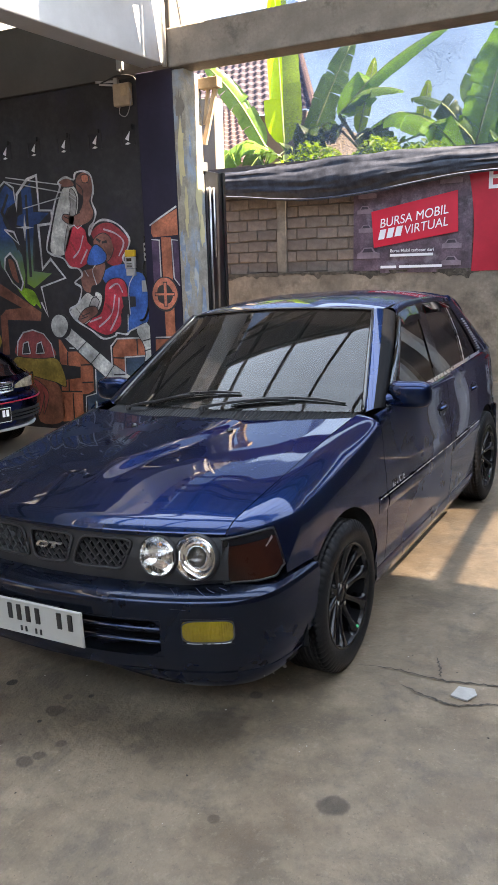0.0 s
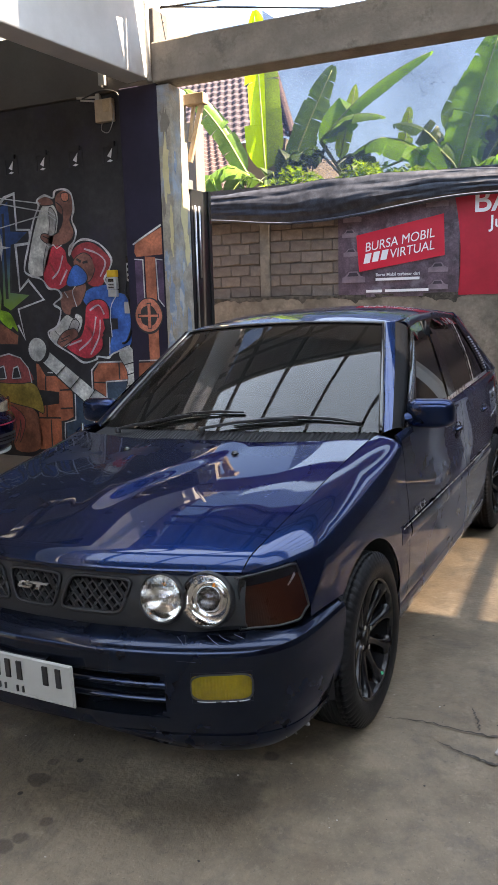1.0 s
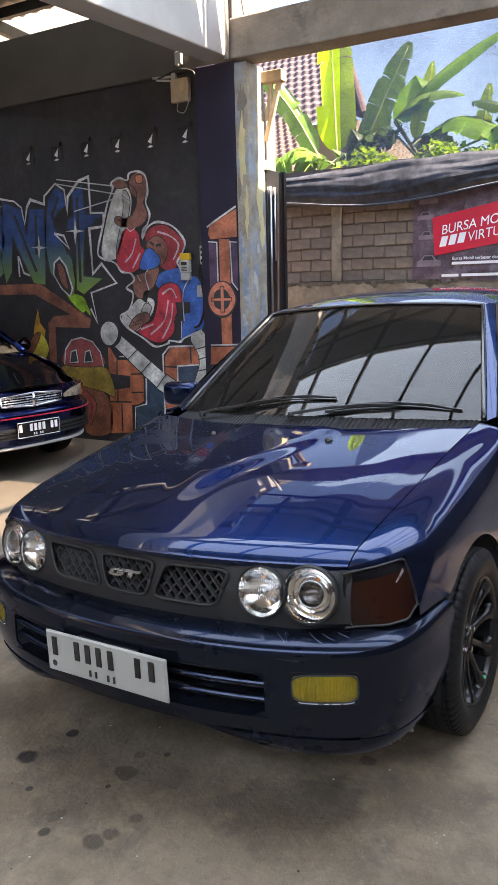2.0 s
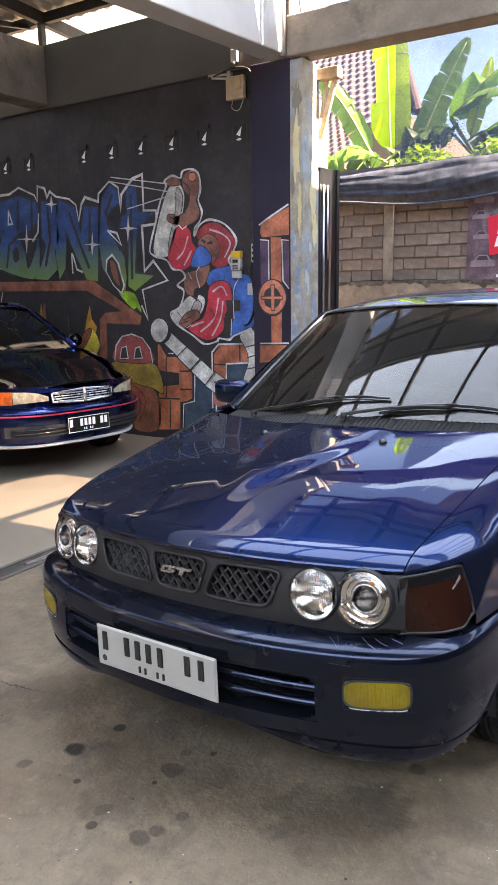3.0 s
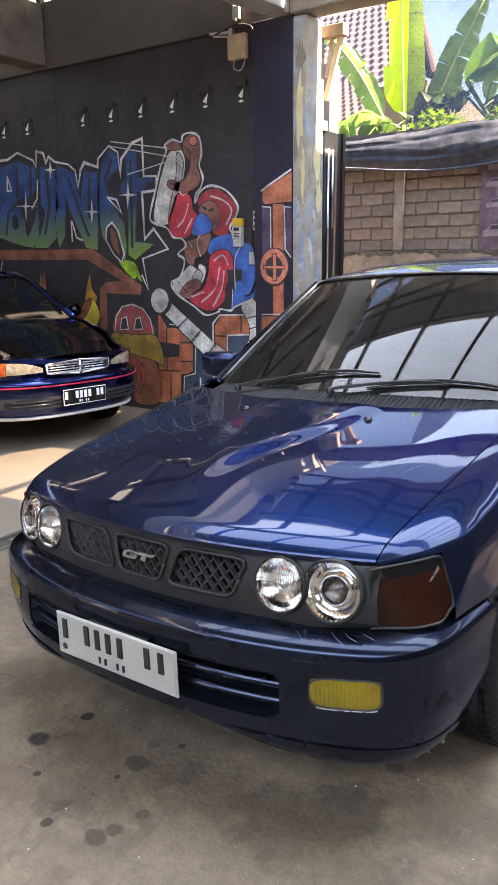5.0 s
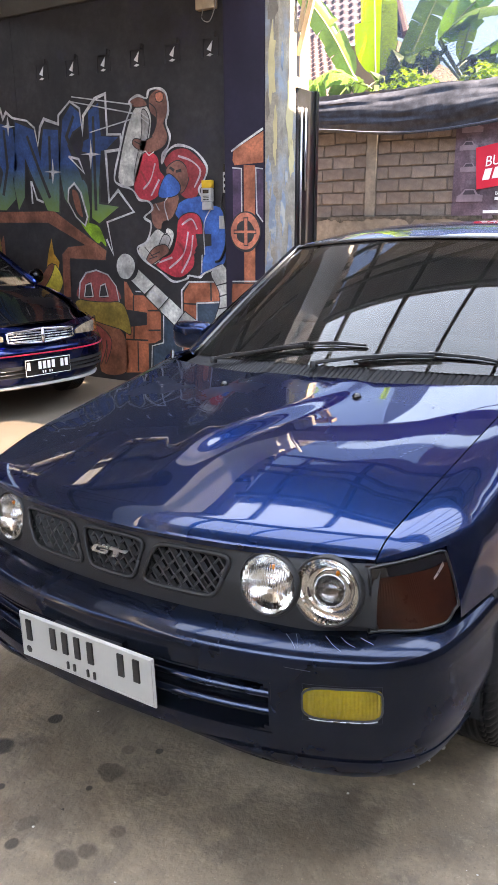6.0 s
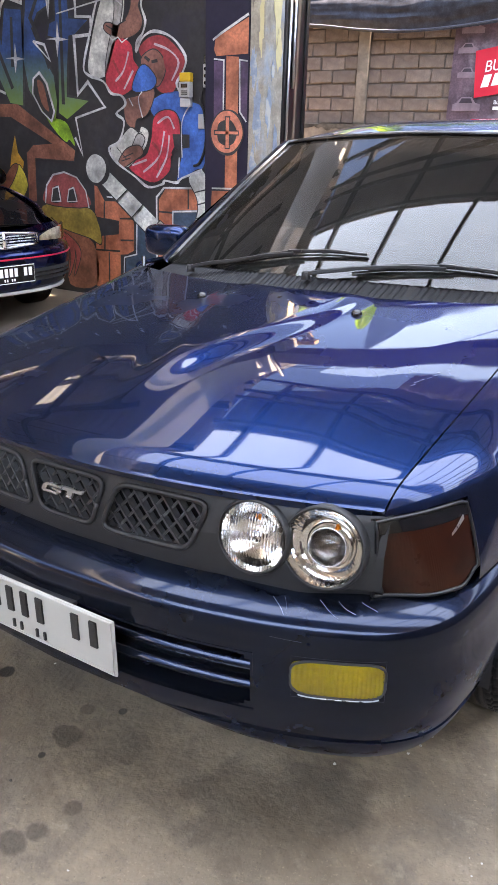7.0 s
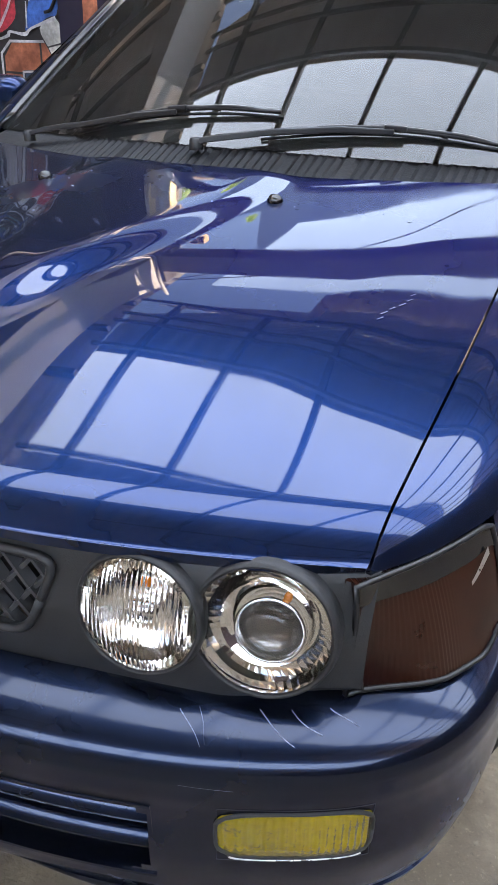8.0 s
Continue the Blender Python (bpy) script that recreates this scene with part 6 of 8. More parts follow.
        part("window_frame", strip(lambda b: 0.965, lambda b: 1.0, 0.0, 1.0, 0.007), M["gloss_black"], car, smooth=True)
        part("window_frame", strip(lambda b: 0.0, lambda b: 1.0, 0.945, 1.0, 0.008, 24), M["gloss_black"], car, smooth=True)
        for lo, hi in ((0.0, 0.475), (0.478, 0.78), (0.783, 1.0)):
            part("belt_moulding", strip(lambda b: lo, lambda b: hi, -0.03, 0.02, 0.009, 12), M["silver"], car, smooth=True)
        mirror_sail = strip(lambda b: 0.0, lambda b: lerp(0.10, 0.015, b), 0.0, 0.26, 0.010)
        part("mirror_sail", mirror_sail, M["gloss_black"], fd, "black corner cover at the mirror", smooth=True)
        # ribbed vent at the back of the quarter window
        for i in range(14):
            bb = 0.06 + 0.045 * i
            part("vent_rib", strip(lambda b: 0.992, lambda b: 1.035, bb, bb + 0.026, 0.012), M["vent_grey"], car, smooth=True)
        # smoked rain visors along the window tops
        def visor(lo, hi, rise):
            return sheet(lambda a, b: glass(lerp(lo, hi, a), lerp(0.985, 0.985 - rise * (0.55 + 0.45 * step(a, 0.0, 0.2)), b), 0.010 + 0.022 * b), 16, 6)
        part("rain_visor", visor(0.015, 0.33, 0.17), M["visor_tint"], fd, "smoked rain visor", smooth=True)
        part("rain_visor", visor(0.462, 0.86, 0.10), M["visor_tint"], rd, "smoked rain visor", smooth=True)
        front = sheet(lambda a, b: glass(lerp(-0.022, 0.030, b) + 0.03 * (1 - a) * b, lerp(0.22, 0.97, a), 0.020 + 0.010 * math.sin(math.pi * b)), 16, 8)
        part("rain_visor", front, M["visor_tint"], fd, "smoked rain visor down the front edge", smooth=True)
        # a-pillar, roof rail and c-pillar
        def pillar(a, b, s=s):
            p = Vector((0.690, 1.160, 0.874)).lerp(Vector((0.530, 1.745, 1.286)), b)
            e = Vector(glass(0.0, b, 0.004, 1)) if b > 0 else Vector((0.752, 1.235, 0.884))
            n = 0.020 * math.sin(math.pi * a) ** 0.7
            c = p.lerp(e, a)
            return (s * (c.x + 0.6 * n), c.y - 0.5 * n, c.z + 0.6 * n)
        part("a_pillar", sheet(lambda a, b: pillar(0.36 * a, b), 8, 20), blue, car, smooth=True)
        part("door_frame", sheet(lambda a, b: pillar(lerp(0.37, 1.0, a), b), 6, 20), M["frame_black"], fd, "black window frame along the pillar", smooth=True)
        def rail(a, b, s=s):
            c = Vector(glass(lerp(-0.01, 1.0, a), 1.0, 0.004, 1))
            t = radians(lerp(-25, 120, b))
            return (s * (c.x - 0.020 + 0.024 * math.cos(t)), c.y, c.z + 0.004 + 0.026 * math.sin(t))
        part("roof_rail", sheet(rail, 40, 10), blue, car, smooth=True)
        def rear_pillar(a, b, s=s):
            c = Vector(glass(1.0, b, 0.004, 1))
            e = Vector((0.735, 3.42, 0.93)).lerp(Vector((0.53, 3.16, 1.292)), b)
            q = c.lerp(e, a)
            k = 0.018 * math.sin(math.pi * a)
            return (s * (q.x + k), q.y + 0.4 * k, q.z)
        part("c_pillar", sheet(rear_pillar, 10, 12), blue, car, smooth=True, solid=0.01)

    # windscreen, roof, hatch
    def screen(a, b):
        t = 2 * a - 1
        u = t * lerp(0.684, 0.524, b)
        v = lerp(0.970 + 0.195 * t * t, 1.690 + 0.055 * t * t, b)
        z = lerp(0.902 - 0.026 * t * t, 1.304 - 0.024 * t * t, b) + 0.009 * math.sin(math.pi * b)
        return (u, v, z)
    part("windscreen", sheet(screen, 40, 24), M["tint"], car, "tinted windscreen reflecting the roof", smooth=True)
    rim = [Vector(screen(a, b)) + Vector((0, -0.002, 0.003)) for a, b in [(0, i / 14) for i in range(15)] + [(i / 20, 1) for i in range(1, 21)] + [(1, 1 - i / 14) for i in range(1, 15)]]
    part("windscreen_seal", tube(rim, 0.010, 6), M["gloss_black"], car, smooth=True)

    def roof(a, b):
        t = 2 * a - 1
        v = lerp(1.695 + 0.055 * t * t, 3.10 - 0.03 * t * t, b)
        half = table(v, ((1.69, 0.522), (1.88, 0.555), (2.2, 0.572), (2.6, 0.572), (3.1, 0.545)))
        z = table(v, ((1.69, 1.312), (1.79, 1.336), (2.0, 1.360), (2.35, 1.373), (2.75, 1.362), (3.1, 1.335))) - 0.058 * abs(t) ** 3.0
        return (t * half, v, z)
    part("roof", sheet(roof, 30, 30), blue, car, smooth=True, solid=0.012)
    sp = sheet(lambda a, b: ((2 * a - 1) * (0.545 + 0.03 * b), 3.08 + 0.27 * b - 0.02 * abs(2 * a - 1) ** 3, 1.345 - 0.012 * b - 0.10 * b * b - 0.052 * abs(2 * a - 1) ** 3), 24, 10)
    part("roof_spoiler", sp, blue, car, "small roof spoiler", smooth=True, solid=0.02)
    hatch = sheet(lambda a, b: ((2 * a - 1) * table(b, ((0, 0.55), (0.5, 0.69), (1, 0.74))), table(b, ((0, 3.12), (0.5, 3.42), (0.75, 3.57), (1, 3.58))) - 0.06 * (2 * a - 1) ** 2, table(b, ((0, 1.30), (0.5, 0.95), (0.75, 0.78), (1, 0.5)))), 16, 16)
    part("tailgate", hatch, blue, car, smooth=True, solid=0.012)
    for s in (1, -1):
        tl = sheet(lambda a, b: (s * (lerp(side_u(3.5, 0.8), 0.66, a) + 0.003), lerp(3.47, 3.60, a), lerp(0.66, 0.88, b)), 6, 6)
        part("tail_lamp", tl, M["red_trim"], car, "dark red tail lamp", smooth=True, solid=0.01)
    rb = sheet(lambda a, b: (math.sin((2 * a - 1) * 1.45) * 0.805, 3.22 + 0.45 * math.cos((2 * a - 1) * 1.45) ** 0.6, lerp(0.22, 0.55, b)), 30, 8)
    part("rear_bumper", rb, blue, car, smooth=True, solid=0.012)

    # inner body, so that nothing shines through
    inner = box(-0.66, 0.25, 0.3, 0.66, 3.3, 0.62)
    box(-0.66, 1.3, 0.62, 0.66, 3.3, 0.80, inner)
    part("inner_body", inner, M["inner_dark"], car)
    part("dashboard", sheet(lambda a, b: ((2 * a - 1) * 0.66, lerp(1.08, 1.55, b), 0.83 + 0.03 * math.sin(math.pi * b)), 8, 8), M["inner_dark"], car, solid=0.03)
    for s in (1, -1):
        liner = lathe([(ARCH_R + 0.004, 0.0), (ARCH_R + 0.004, 0.24), (0.02, 0.245)], "x", 40)
        for y in (FRONT_Y, REAR_Y):
            c = liner.copy()
            bmesh.ops.delete(c, geom=[f for f in c.faces if f.calc_center_median().z < -0.05], context="FACES")
            bmesh.ops.transform(c, matrix=Matrix.Translation((s * 0.795, y, WHEEL_Z)) @ Matrix.Diagonal((-s, 1, 1, 1)), verts=c.verts[:])
            part("wheel_housing", c, M["inner_dark"], car, smooth=True)
        liner.free()

    # cowl with ribs
    cowl = sheet(lambda a, b: ((2 * a - 1) * 0.665, lerp(0.882 + 0.13 * (2 * a - 1) ** 2, 0.975 + 0.195 * (2 * a - 1) ** 2, b), lerp(0.866, 0.898, b) - 0.024 * (2 * a - 1) ** 2 + (0.004 if int(a * 150) % 2 else 0)), 150, 3)
    part("cowl_grille", cowl, M["rubber"], car, "ribbed black cowl under the wipers")
    front_end(car)
    car_trim(car)
    return car


BUMPER = [(0.0, -0.150, 0), (0.25, -0.136, 0), (0.45, -0.098, 0), (0.60, -0.045, 0), (0.70, 0.015, 0), (0.765, 0.10, 0), (0.795, 0.22, 0), (0.807, 0.40, 0)]
BUMPER_OFF = ((0.150, -0.115), (0.165, -0.075), (0.20, -0.045), (0.245, -0.022), (0.27, -0.014), (0.34, -0.004), (0.395, -0.006), (0.42, -0.005), (0.445, -0.003),
              (0.465, -0.003), (0.482, -0.007), (0.494, -0.018), (0.503, -0.038), (0.511, -0.064), (0.516, -0.09))


def bumper_at(a, w, extra=0.0):
    """A point of the bumper skin: a from -1 to 1 across, w its height."""
    p = curve_at(BUMPER, abs(a))
    d = curve_at(BUMPER, min(1, abs(a) + 0.01)) - curve_at(BUMPER, max(0, abs(a) - 0.01))
    n = Vector((d.y, -d.x, 0)).normalized()
    q = p + n * (table(w, BUMPER_OFF) + extra)
    return Vector((q.x if a >= 0 else -q.x, q.y, w))


def bumper_a(u):
    """The place along the bumper where it is u from the middle."""
    lo, hi = 0.0, 1.0
    for _ in range(30):
        m = (lo + hi) / 2
        lo, hi = (m, hi) if curve_at(BUMPER, m).x < abs(u) else (lo, m)
    return math.copysign((lo + hi) / 2, u)


def front_end(car):
    black = M["black_plastic"]
    W0, W1 = 0.15, 0.516
    slot_a, fog0, fog1 = bumper_a(0.472), bumper_a(0.538), bumper_a(0.686)

    def in_slot(a, w):
        return (abs(a) / slot_a) ** 14 + abs((w - 0.361) / 0.065) ** 3.5 < 1

    def in_fog(a, w):
        return abs((abs(a) - (fog0 + fog1) / 2) / ((fog1 - fog0) / 2)) ** 5 + abs((w - 0.388) / 0.036) ** 5 < 0.8

    def height(a, b):
        """The lower edge hangs lower towards the corners."""
        low = lerp(0.246, 0.166, step(abs(curve_at(BUMPER, abs(a)).x), 0.20, 0.58))
        return lerp(W0, W1, b) if b > 0.40 else lerp(low, lerp(W0, W1, 0.40), b / 0.40)

    skin = sheet(lambda a, b: bumper_at(2 * a - 1, height(2 * a - 1, b)), 220, 84, keep=lambda a, b: not in_slot(2 * a - 1, height(2 * a - 1, b)) and not in_fog(2 * a - 1, height(2 * a - 1, b)))
    bump = part("front_bumper", skin, M["bumper_paint"], car, "dark blue front bumper with scuffs", smooth=True, solid=0.006)
    for s in (1, -1):
        def lip(a, b):
            k = lerp(bumper_a(0.27), 0.99, a)
            top = lerp(0.246, 0.222, a)
            low = lerp(0.240, 0.152, step(a, 0.0, 0.38))
            w = lerp(low, top, b)
            return bumper_at(s * k, w, 0.010 * step(a, 0.0, 0.12) * (0.25 + 0.75 * math.sin(math.pi * (0.12 + 0.8 * b))))
        part("bumper_lip", sheet(lip, 60, 10), M["bumper_paint"], bump, "scuffed lower corner lip", smooth=True, solid=0.006)
        for k, w, r in ((0.86, 0.166, 0.009), (0.78, 0.172, 0.004), (0.70, 0.190, 0.003)):
            chip = bumper_at(s * k, w, 0.0125)
            part("paint_chip", lathe([(0.0, -0.001), (r, 0.0), (r * 0.6, 0.0012), (0.0, 0.0016)], "y", 9, centre=chip), M["plate_white"], bump, "bare pale chip in the paint", smooth=True)
    for k, (u0, w0, u1, w1) in enumerate(((0.495, 0.510, 0.520, 0.498), (0.512, 0.511, 0.528, 0.499), (0.575, 0.511, 0.615, 0.499), (0.610, 0.511, 0.640, 0.503), (0.505, 0.466, 0.552, 0.462), (0.655, 0.511, 0.672, 0.505))):
        line = sheet(lambda a, b: bumper_at(bumper_a(lerp(u0, u1, a) + 0.004 * math.sin(3 * a + k)), lerp(w0, w1, a) + 0.0005 * (b - 0.5), 0.0010), 8, 1)
        part("scratch", line, M["scratch"], bump, "fine pale scratch in the paint")
    # air intake: a dark tunnel with three slats
    back = sheet(lambda a, b: bumper_at(lerp(-slot_a - 0.01, slot_a + 0.01, a), lerp(0.27, 0.43, b), -0.11), 40, 2)
    part("intake_back", back, M["inner_dark"], bump)
    for w in (0.298, 0.424):
        lip = sheet(lambda a, b: bumper_at(lerp(-slot_a, slot_a, a), w, lerp(0.002, -0.11, b)), 40, 2)
        part("intake_lip", lip, M["bumper_paint"], bump, smooth=True, solid=0.004)
    for w in (0.343, 0.386):
        bar = bmesh.new()
        ring = [[bar.verts.new(bumper_at(lerp(-slot_a, slot_a, i / 40), w + dz, -0.018 + dy)) for dz, dy in ((-0.011, -0.03), (-0.007, 0.010), (0.004, 0.014), (0.011, -0.03))] for i in range(41)]
        for r0, r1 in zip(ring, ring[1:]):
            for k in range(4):
                bar.faces.new((r0[k], r0[(k + 1) % 4], r1[(k + 1) % 4], r1[k]))
        part("intake_slat", bar, M["bumper_paint"], bump, smooth=True)
    for s in (1, -1):
        end = sheet(lambda a, b: bumper_at(s * slot_a, lerp(0.28, 0.42, a), lerp(0.0, -0.11, b)), 3, 2)
        part("intake_end", end, black, bump)
        # fog lamp: housing behind, bulging ribbed yellow lens
        housing = sheet(lambda a, b: bumper_at(s * lerp(fog0 - 0.004, fog1 + 0.004, a), lerp(0.339, 0.437, b), -0.045), 10, 4)
        fog = part("fog_lamp", housing, black, bump, "yellow rectangular fog lamp")
        for w in (0.345, 0.431):
            part("housing_lip", sheet(lambda a, b: bumper_at(s * lerp(fog0, fog1, a), w, lerp(0.001, -0.045, b)), 10, 2), black, fog, smooth=True)
        for e in (fog0, fog1):
            part("housing_lip", sheet(lambda a, b: bumper_at(s * e, lerp(0.345, 0.431, a), lerp(0.001, -0.045, b)), 3, 2), black, fog, smooth=True)
        def lens(a, b):
            x, y = 2 * a - 1, 2 * b - 1
            bulge = 0.005 * (1 - abs(x) ** 6) * (1 - abs(y) ** 4)
            return bumper_at(s * lerp(fog0 - 0.001, fog1 + 0.001, 0.5 + 0.5 * x * (1 - 0.06 * abs(y) ** 5)), 0.388 + 0.0365 * y * (1 - 0.14 * abs(x) ** 8), 0.0005 + bulge + 0.0007 * math.sin(a * 120) * (1 - abs(y) ** 6))
        part("lens_rim", tube([Vector(lens(0.5 + 0.5 * math.copysign(abs(math.cos(u)) ** 0.35, math.cos(u)), 0.5 + 0.5 * math.copysign(abs(math.sin(u)) ** 0.35, math.sin(u)))) for u in (2 * math.pi * i / 48 for i in range(49))], 0.0028, 6), M["inner_dark"], fog, smooth=True)
        part("lens_trim", tube([Vector(lens(lerp(0.04, 0.96, i / 16), 0.0)) + Vector((0, -0.0010, -0.0035)) for i in range(17)], 0.0013, 6), M["silver"], fog, "bright lower edge of the lamp", smooth=True)
        part("lens", sheet(lens, 120, 20), M["yellow_lens"], fog, "ribbed yellow lens", smooth=True)

    # grille panel with three openings and four lamp holes
    LAMPS = ((0.424, 0.0665), (0.549, 0.0725))
    LAMP_Z = 0.606
    openings = ((-0.318, -0.116), (-0.088, 0.088), (0.116, 0.318))
    G0 = 0.485

    def panel(a, b):
        u = (2 * a - 1) * 0.646
        w = lerp(G0, hood_z(u, front_v(u)) - 0.008, b)
        lean = max(0.0, front_v(u) - 0.004 - panel_y(u, w)) * step(w, 0.655, 0.69)
        return Vector((u, panel_y(u, w) + 0.006 + 0.02 * abs(b - 0.5) ** 2 * 4 * 0.4 + lean + 0.9 * max(0.0, 0.530 - w) * step(abs(u), 0.50, 0.62), w))

    def keep(a, b):
        u = (2 * a - 1) * 0.646
        w = lerp(G0, hood_z(u, front_v(u)) - 0.008, b)
        for x0, x1 in openings:
            slant = (w - 0.603) * (0.40 if x0 > 0 else -0.40 if x1 < 0 else 0.30 * (1 if u > 0 else -1))
            if abs((u - slant - (x0 + x1) / 2) / ((x1 - x0) / 2)) ** 9 + abs((w - 0.603) / 0.050) ** 5 < 1:
                return False
        return all((abs(u) - c) ** 2 + ((w - LAMP_Z) * 1.02) ** 2 > (r * 0.94) ** 2 for c, r in LAMPS)
    gp = part("grille_panel", sheet(panel, 214, 64, keep=keep), black, car, "matt black grille and lamp surround", smooth=True, solid=0.010)
    # rims round the openings and the lattice inside
    for x0, x1 in openings:
        kl, kr = (0.40, 0.40) if x0 > 0 else (-0.40, -0.40) if x1 < 0 else (-0.30, 0.30)
        rim = []
        for i in range(72):
            c, d = math.cos(2 * math.pi * i / 72), math.sin(2 * math.pi * i / 72)
            p, q = math.copysign(abs(c) ** 0.24, c), math.copysign(abs(d) ** 0.42, d)
            rim.append(((x0 + x1) / 2 + p * (x1 - x0) / 2 + 0.050 * q * lerp(kl, kr, (p + 1) / 2), 0.603 + 0.0505 * q))
        part("opening_rim", tube([(u, panel_y(u, w) + 0.004, w) for u, w in rim + rim[:1]], 0.0056, 6), black, gp, smooth=True)
        lat = bmesh.new()
        for d in (1, -1):
            for i in range(-12, 26):
                c = x0 + i * 0.033
                p, q = (c, 0.543), (c + d * 0.124 * 0.82, 0.663)
                pts = [(lerp(p[0], q[0], t / 6), lerp(p[1], q[1], t / 6)) for t in range(7)]
                pts = [(u, w) for u, w in pts if x0 - 0.03 < u < x1 + 0.03]
                if len(pts) > 1:
                    for (u0, w0), (u1, w1) in zip(pts, pts[1:]):
                        beam((u0, panel_y(u0, w0) + 0.024 + 0.002 * d, w0), (u1, panel_y(u1, w1) + 0.024 + 0.002 * d, w1), 0.014, 0.0048, lat)
        part("grille_lattice", lat, M["lattice_grey"], gp, "diamond lattice")
        part("grille_back", sheet(lambda a, b: (lerp(x0 - 0.04, x1 + 0.04, a), panel_v(lerp(x0, x1, a)) + 0.062, lerp(0.53, 0.675, b)), 6, 2), M["frame_black"], gp)
    # badge
    badge_letters(gp)

    # head lamps
    for s in (1, -1):
        for i, (c, r) in enumerate(LAMPS):
            y = panel_y(c, LAMP_Z) + 0.004
            turn = Matrix.Translation((s * c, y, LAMP_Z)) @ pose(0, 0, 0, -11, 0, s * lerp(6, 10, i))
            def at(bm):
                bmesh.ops.transform(bm, matrix=turn, verts=bm.verts[:])
                return bm
            rimp = lathe([(r * 0.95, 0.014), (r * 0.955, 0.002), (r * 0.985, -0.003), (r * 1.02, -0.004), (r * 1.055, 0.001), (r * 1.085, 0.008), (r * 1.09, 0.026)], "y", 64)
            lamp = part("head_lamp", at(rimp), black, car, "round clear head lamp", smooth=True)
            bowl = lathe([(r * 0.955, 0.003), (r * 0.92, 0.008), (r * 0.80, 0.018), (r * 0.6, 0.028), (r * 0.36, 0.034), (0.0, 0.036)], "y", 48)
            part("reflector", at(bowl), M["lamp_silver"], lamp, "faceted silver reflector bowl")
            # Amber bead added to make the lamp's orange glints.
            amber = lathe([(0.0, -0.006), (0.003, -0.004), (0.0045, 0.0), (0.003, 0.004), (0.0, 0.006)], "z", 12, centre=(r * 0.30 * (1 if i else 0.4), 0.010, r * 0.56))
            part("side_bulb", at(amber), M["amber_glass"], lamp, "small amber bulb added for the orange glints", smooth=True)
            if i:
                ring = lathe([(r * 0.50, 0.028), (r * 0.48, 0.006), (r * 0.44, 0.005), (r * 0.42, 0.024)], "y", 40, centre=(s * r * 0.10, 0, r * 0.05))
                part("inner_ring", at(ring), M["chrome"], lamp, smooth=True)
                part("projector", at(lathe([(r * 0.42, 0.022), (r * 0.34, 0.012), (r * 0.18, 0.006), (0.0, 0.004)], "y", 32, centre=(s * r * 0.10, 0, r * 0.05))), M["lens"], lamp, smooth=True)
                part("projector_core", at(lathe([(r * 0.41, 0.0235), (r * 0.2, 0.0245), (0.0, 0.025)], "y", 24, centre=(s * r * 0.10, 0, r * 0.05))), M["smoke_core"], lamp, smooth=True)
            else:
                bulb = lathe([(r * 0.24, 0.05), (r * 0.24, 0.026), (r * 0.15, 0.016), (0.0, 0.014)], "y", 24)
                part("bulb_shield", at(bulb), M["chrome"], lamp, smooth=True)
            def dome(a, b):
                p, q = 2 * a - 1, 2 * b - 1
                x, z = p * math.sqrt(1 - q * q / 2), q * math.sqrt(1 - p * p / 2)
                ribs = 0.0008 * math.sin(x * r * 1100) * (1 if i == 0 else 0.0) * max(0.0, 1 - (x * x + z * z) ** 3)
                return (x * r * 0.96, -0.013 * (1 - x * x - z * z) - 0.002 + ribs, z * r * 0.96)
            part("lens", at(sheet(dome, 110, 26)), M["lens"], lamp, "clear ribbed glass lens", smooth=True)
        # smoked corner lamp wrapping round the fender
        def corner(a, b, out=0.0):
            v = lerp(0.055, LAMP_BACK - 0.004, a)
            top = lamp_top(v) - 0.005 - 0.006 * step(a, 0.9, 1.0)
            low = 0.517 + 0.028 * step(a, 0.72, 1.0)
            w = lerp(low, top, b)
            return Vector((s * (nose_u(v, w) + out + 0.003 * math.sin(math.pi * b) + 0.0005 * math.sin(a * 260) * (1 - step(a, 0.4, 0.6))), v - out * 0.8, w))
        cl = part("corner_lamp", sheet(lambda a, b: corner(a, b), 150, 12), M["amber_smoke"], car, "smoked amber corner lamp", smooth=True, solid=0.015)
        part("smoked_band", sheet(lambda a, b: corner(lerp(0.02, 0.98, a), lerp(0.82, 0.985, b), 0.0015), 24, 4), M["gloss_black"], cl, "smoked upper band of the lamp", smooth=True)
        edge = [corner(0, i / 6, 0.001) for i in range(7)] + [corner(i / 14, 1, 0.001) for i in range(1, 15)] + [corner(1, 1 - i / 6, 0.001) for i in range(1, 7)] + [corner(1 - i / 14, 0, 0.001) for i in range(1, 15)]
        part("lamp_frame", tube(edge, 0.0036, 6), M["satin_black"], cl, smooth=True)
        # Silver patch laid on the lens in place of a glint.
        part("reflector_flash", sheet(lambda a, b: corner(lerp(0.70, 0.90, a), lerp(0.66 + 0.12 * a, 0.69 + 0.16 * a, b), 0.004), 8, 2), M["silver"], cl, "silver patch painted as a glint on the lamp", smooth=True)
    # number plate with plain bars for its characters
    plate = part("number_plate", box(-0.231, -0.168, 0.314, 0.217, -0.162, 0.439), M["plate_white"], car, "white number plate with black characters", bevel=0.004)
    for x, z0, z1 in [(x, 0.366, 0.422) for x in (-0.196, -0.108, -0.066, -0.024, 0.020, 0.118, 0.166)] + [(x, 0.328, 0.346) for x in (-0.062, -0.040, 0.006, 0.028)]:
        x0, x1 = x - 0.16 * (z1 - z0), x + 0.16 * (z1 - z0)
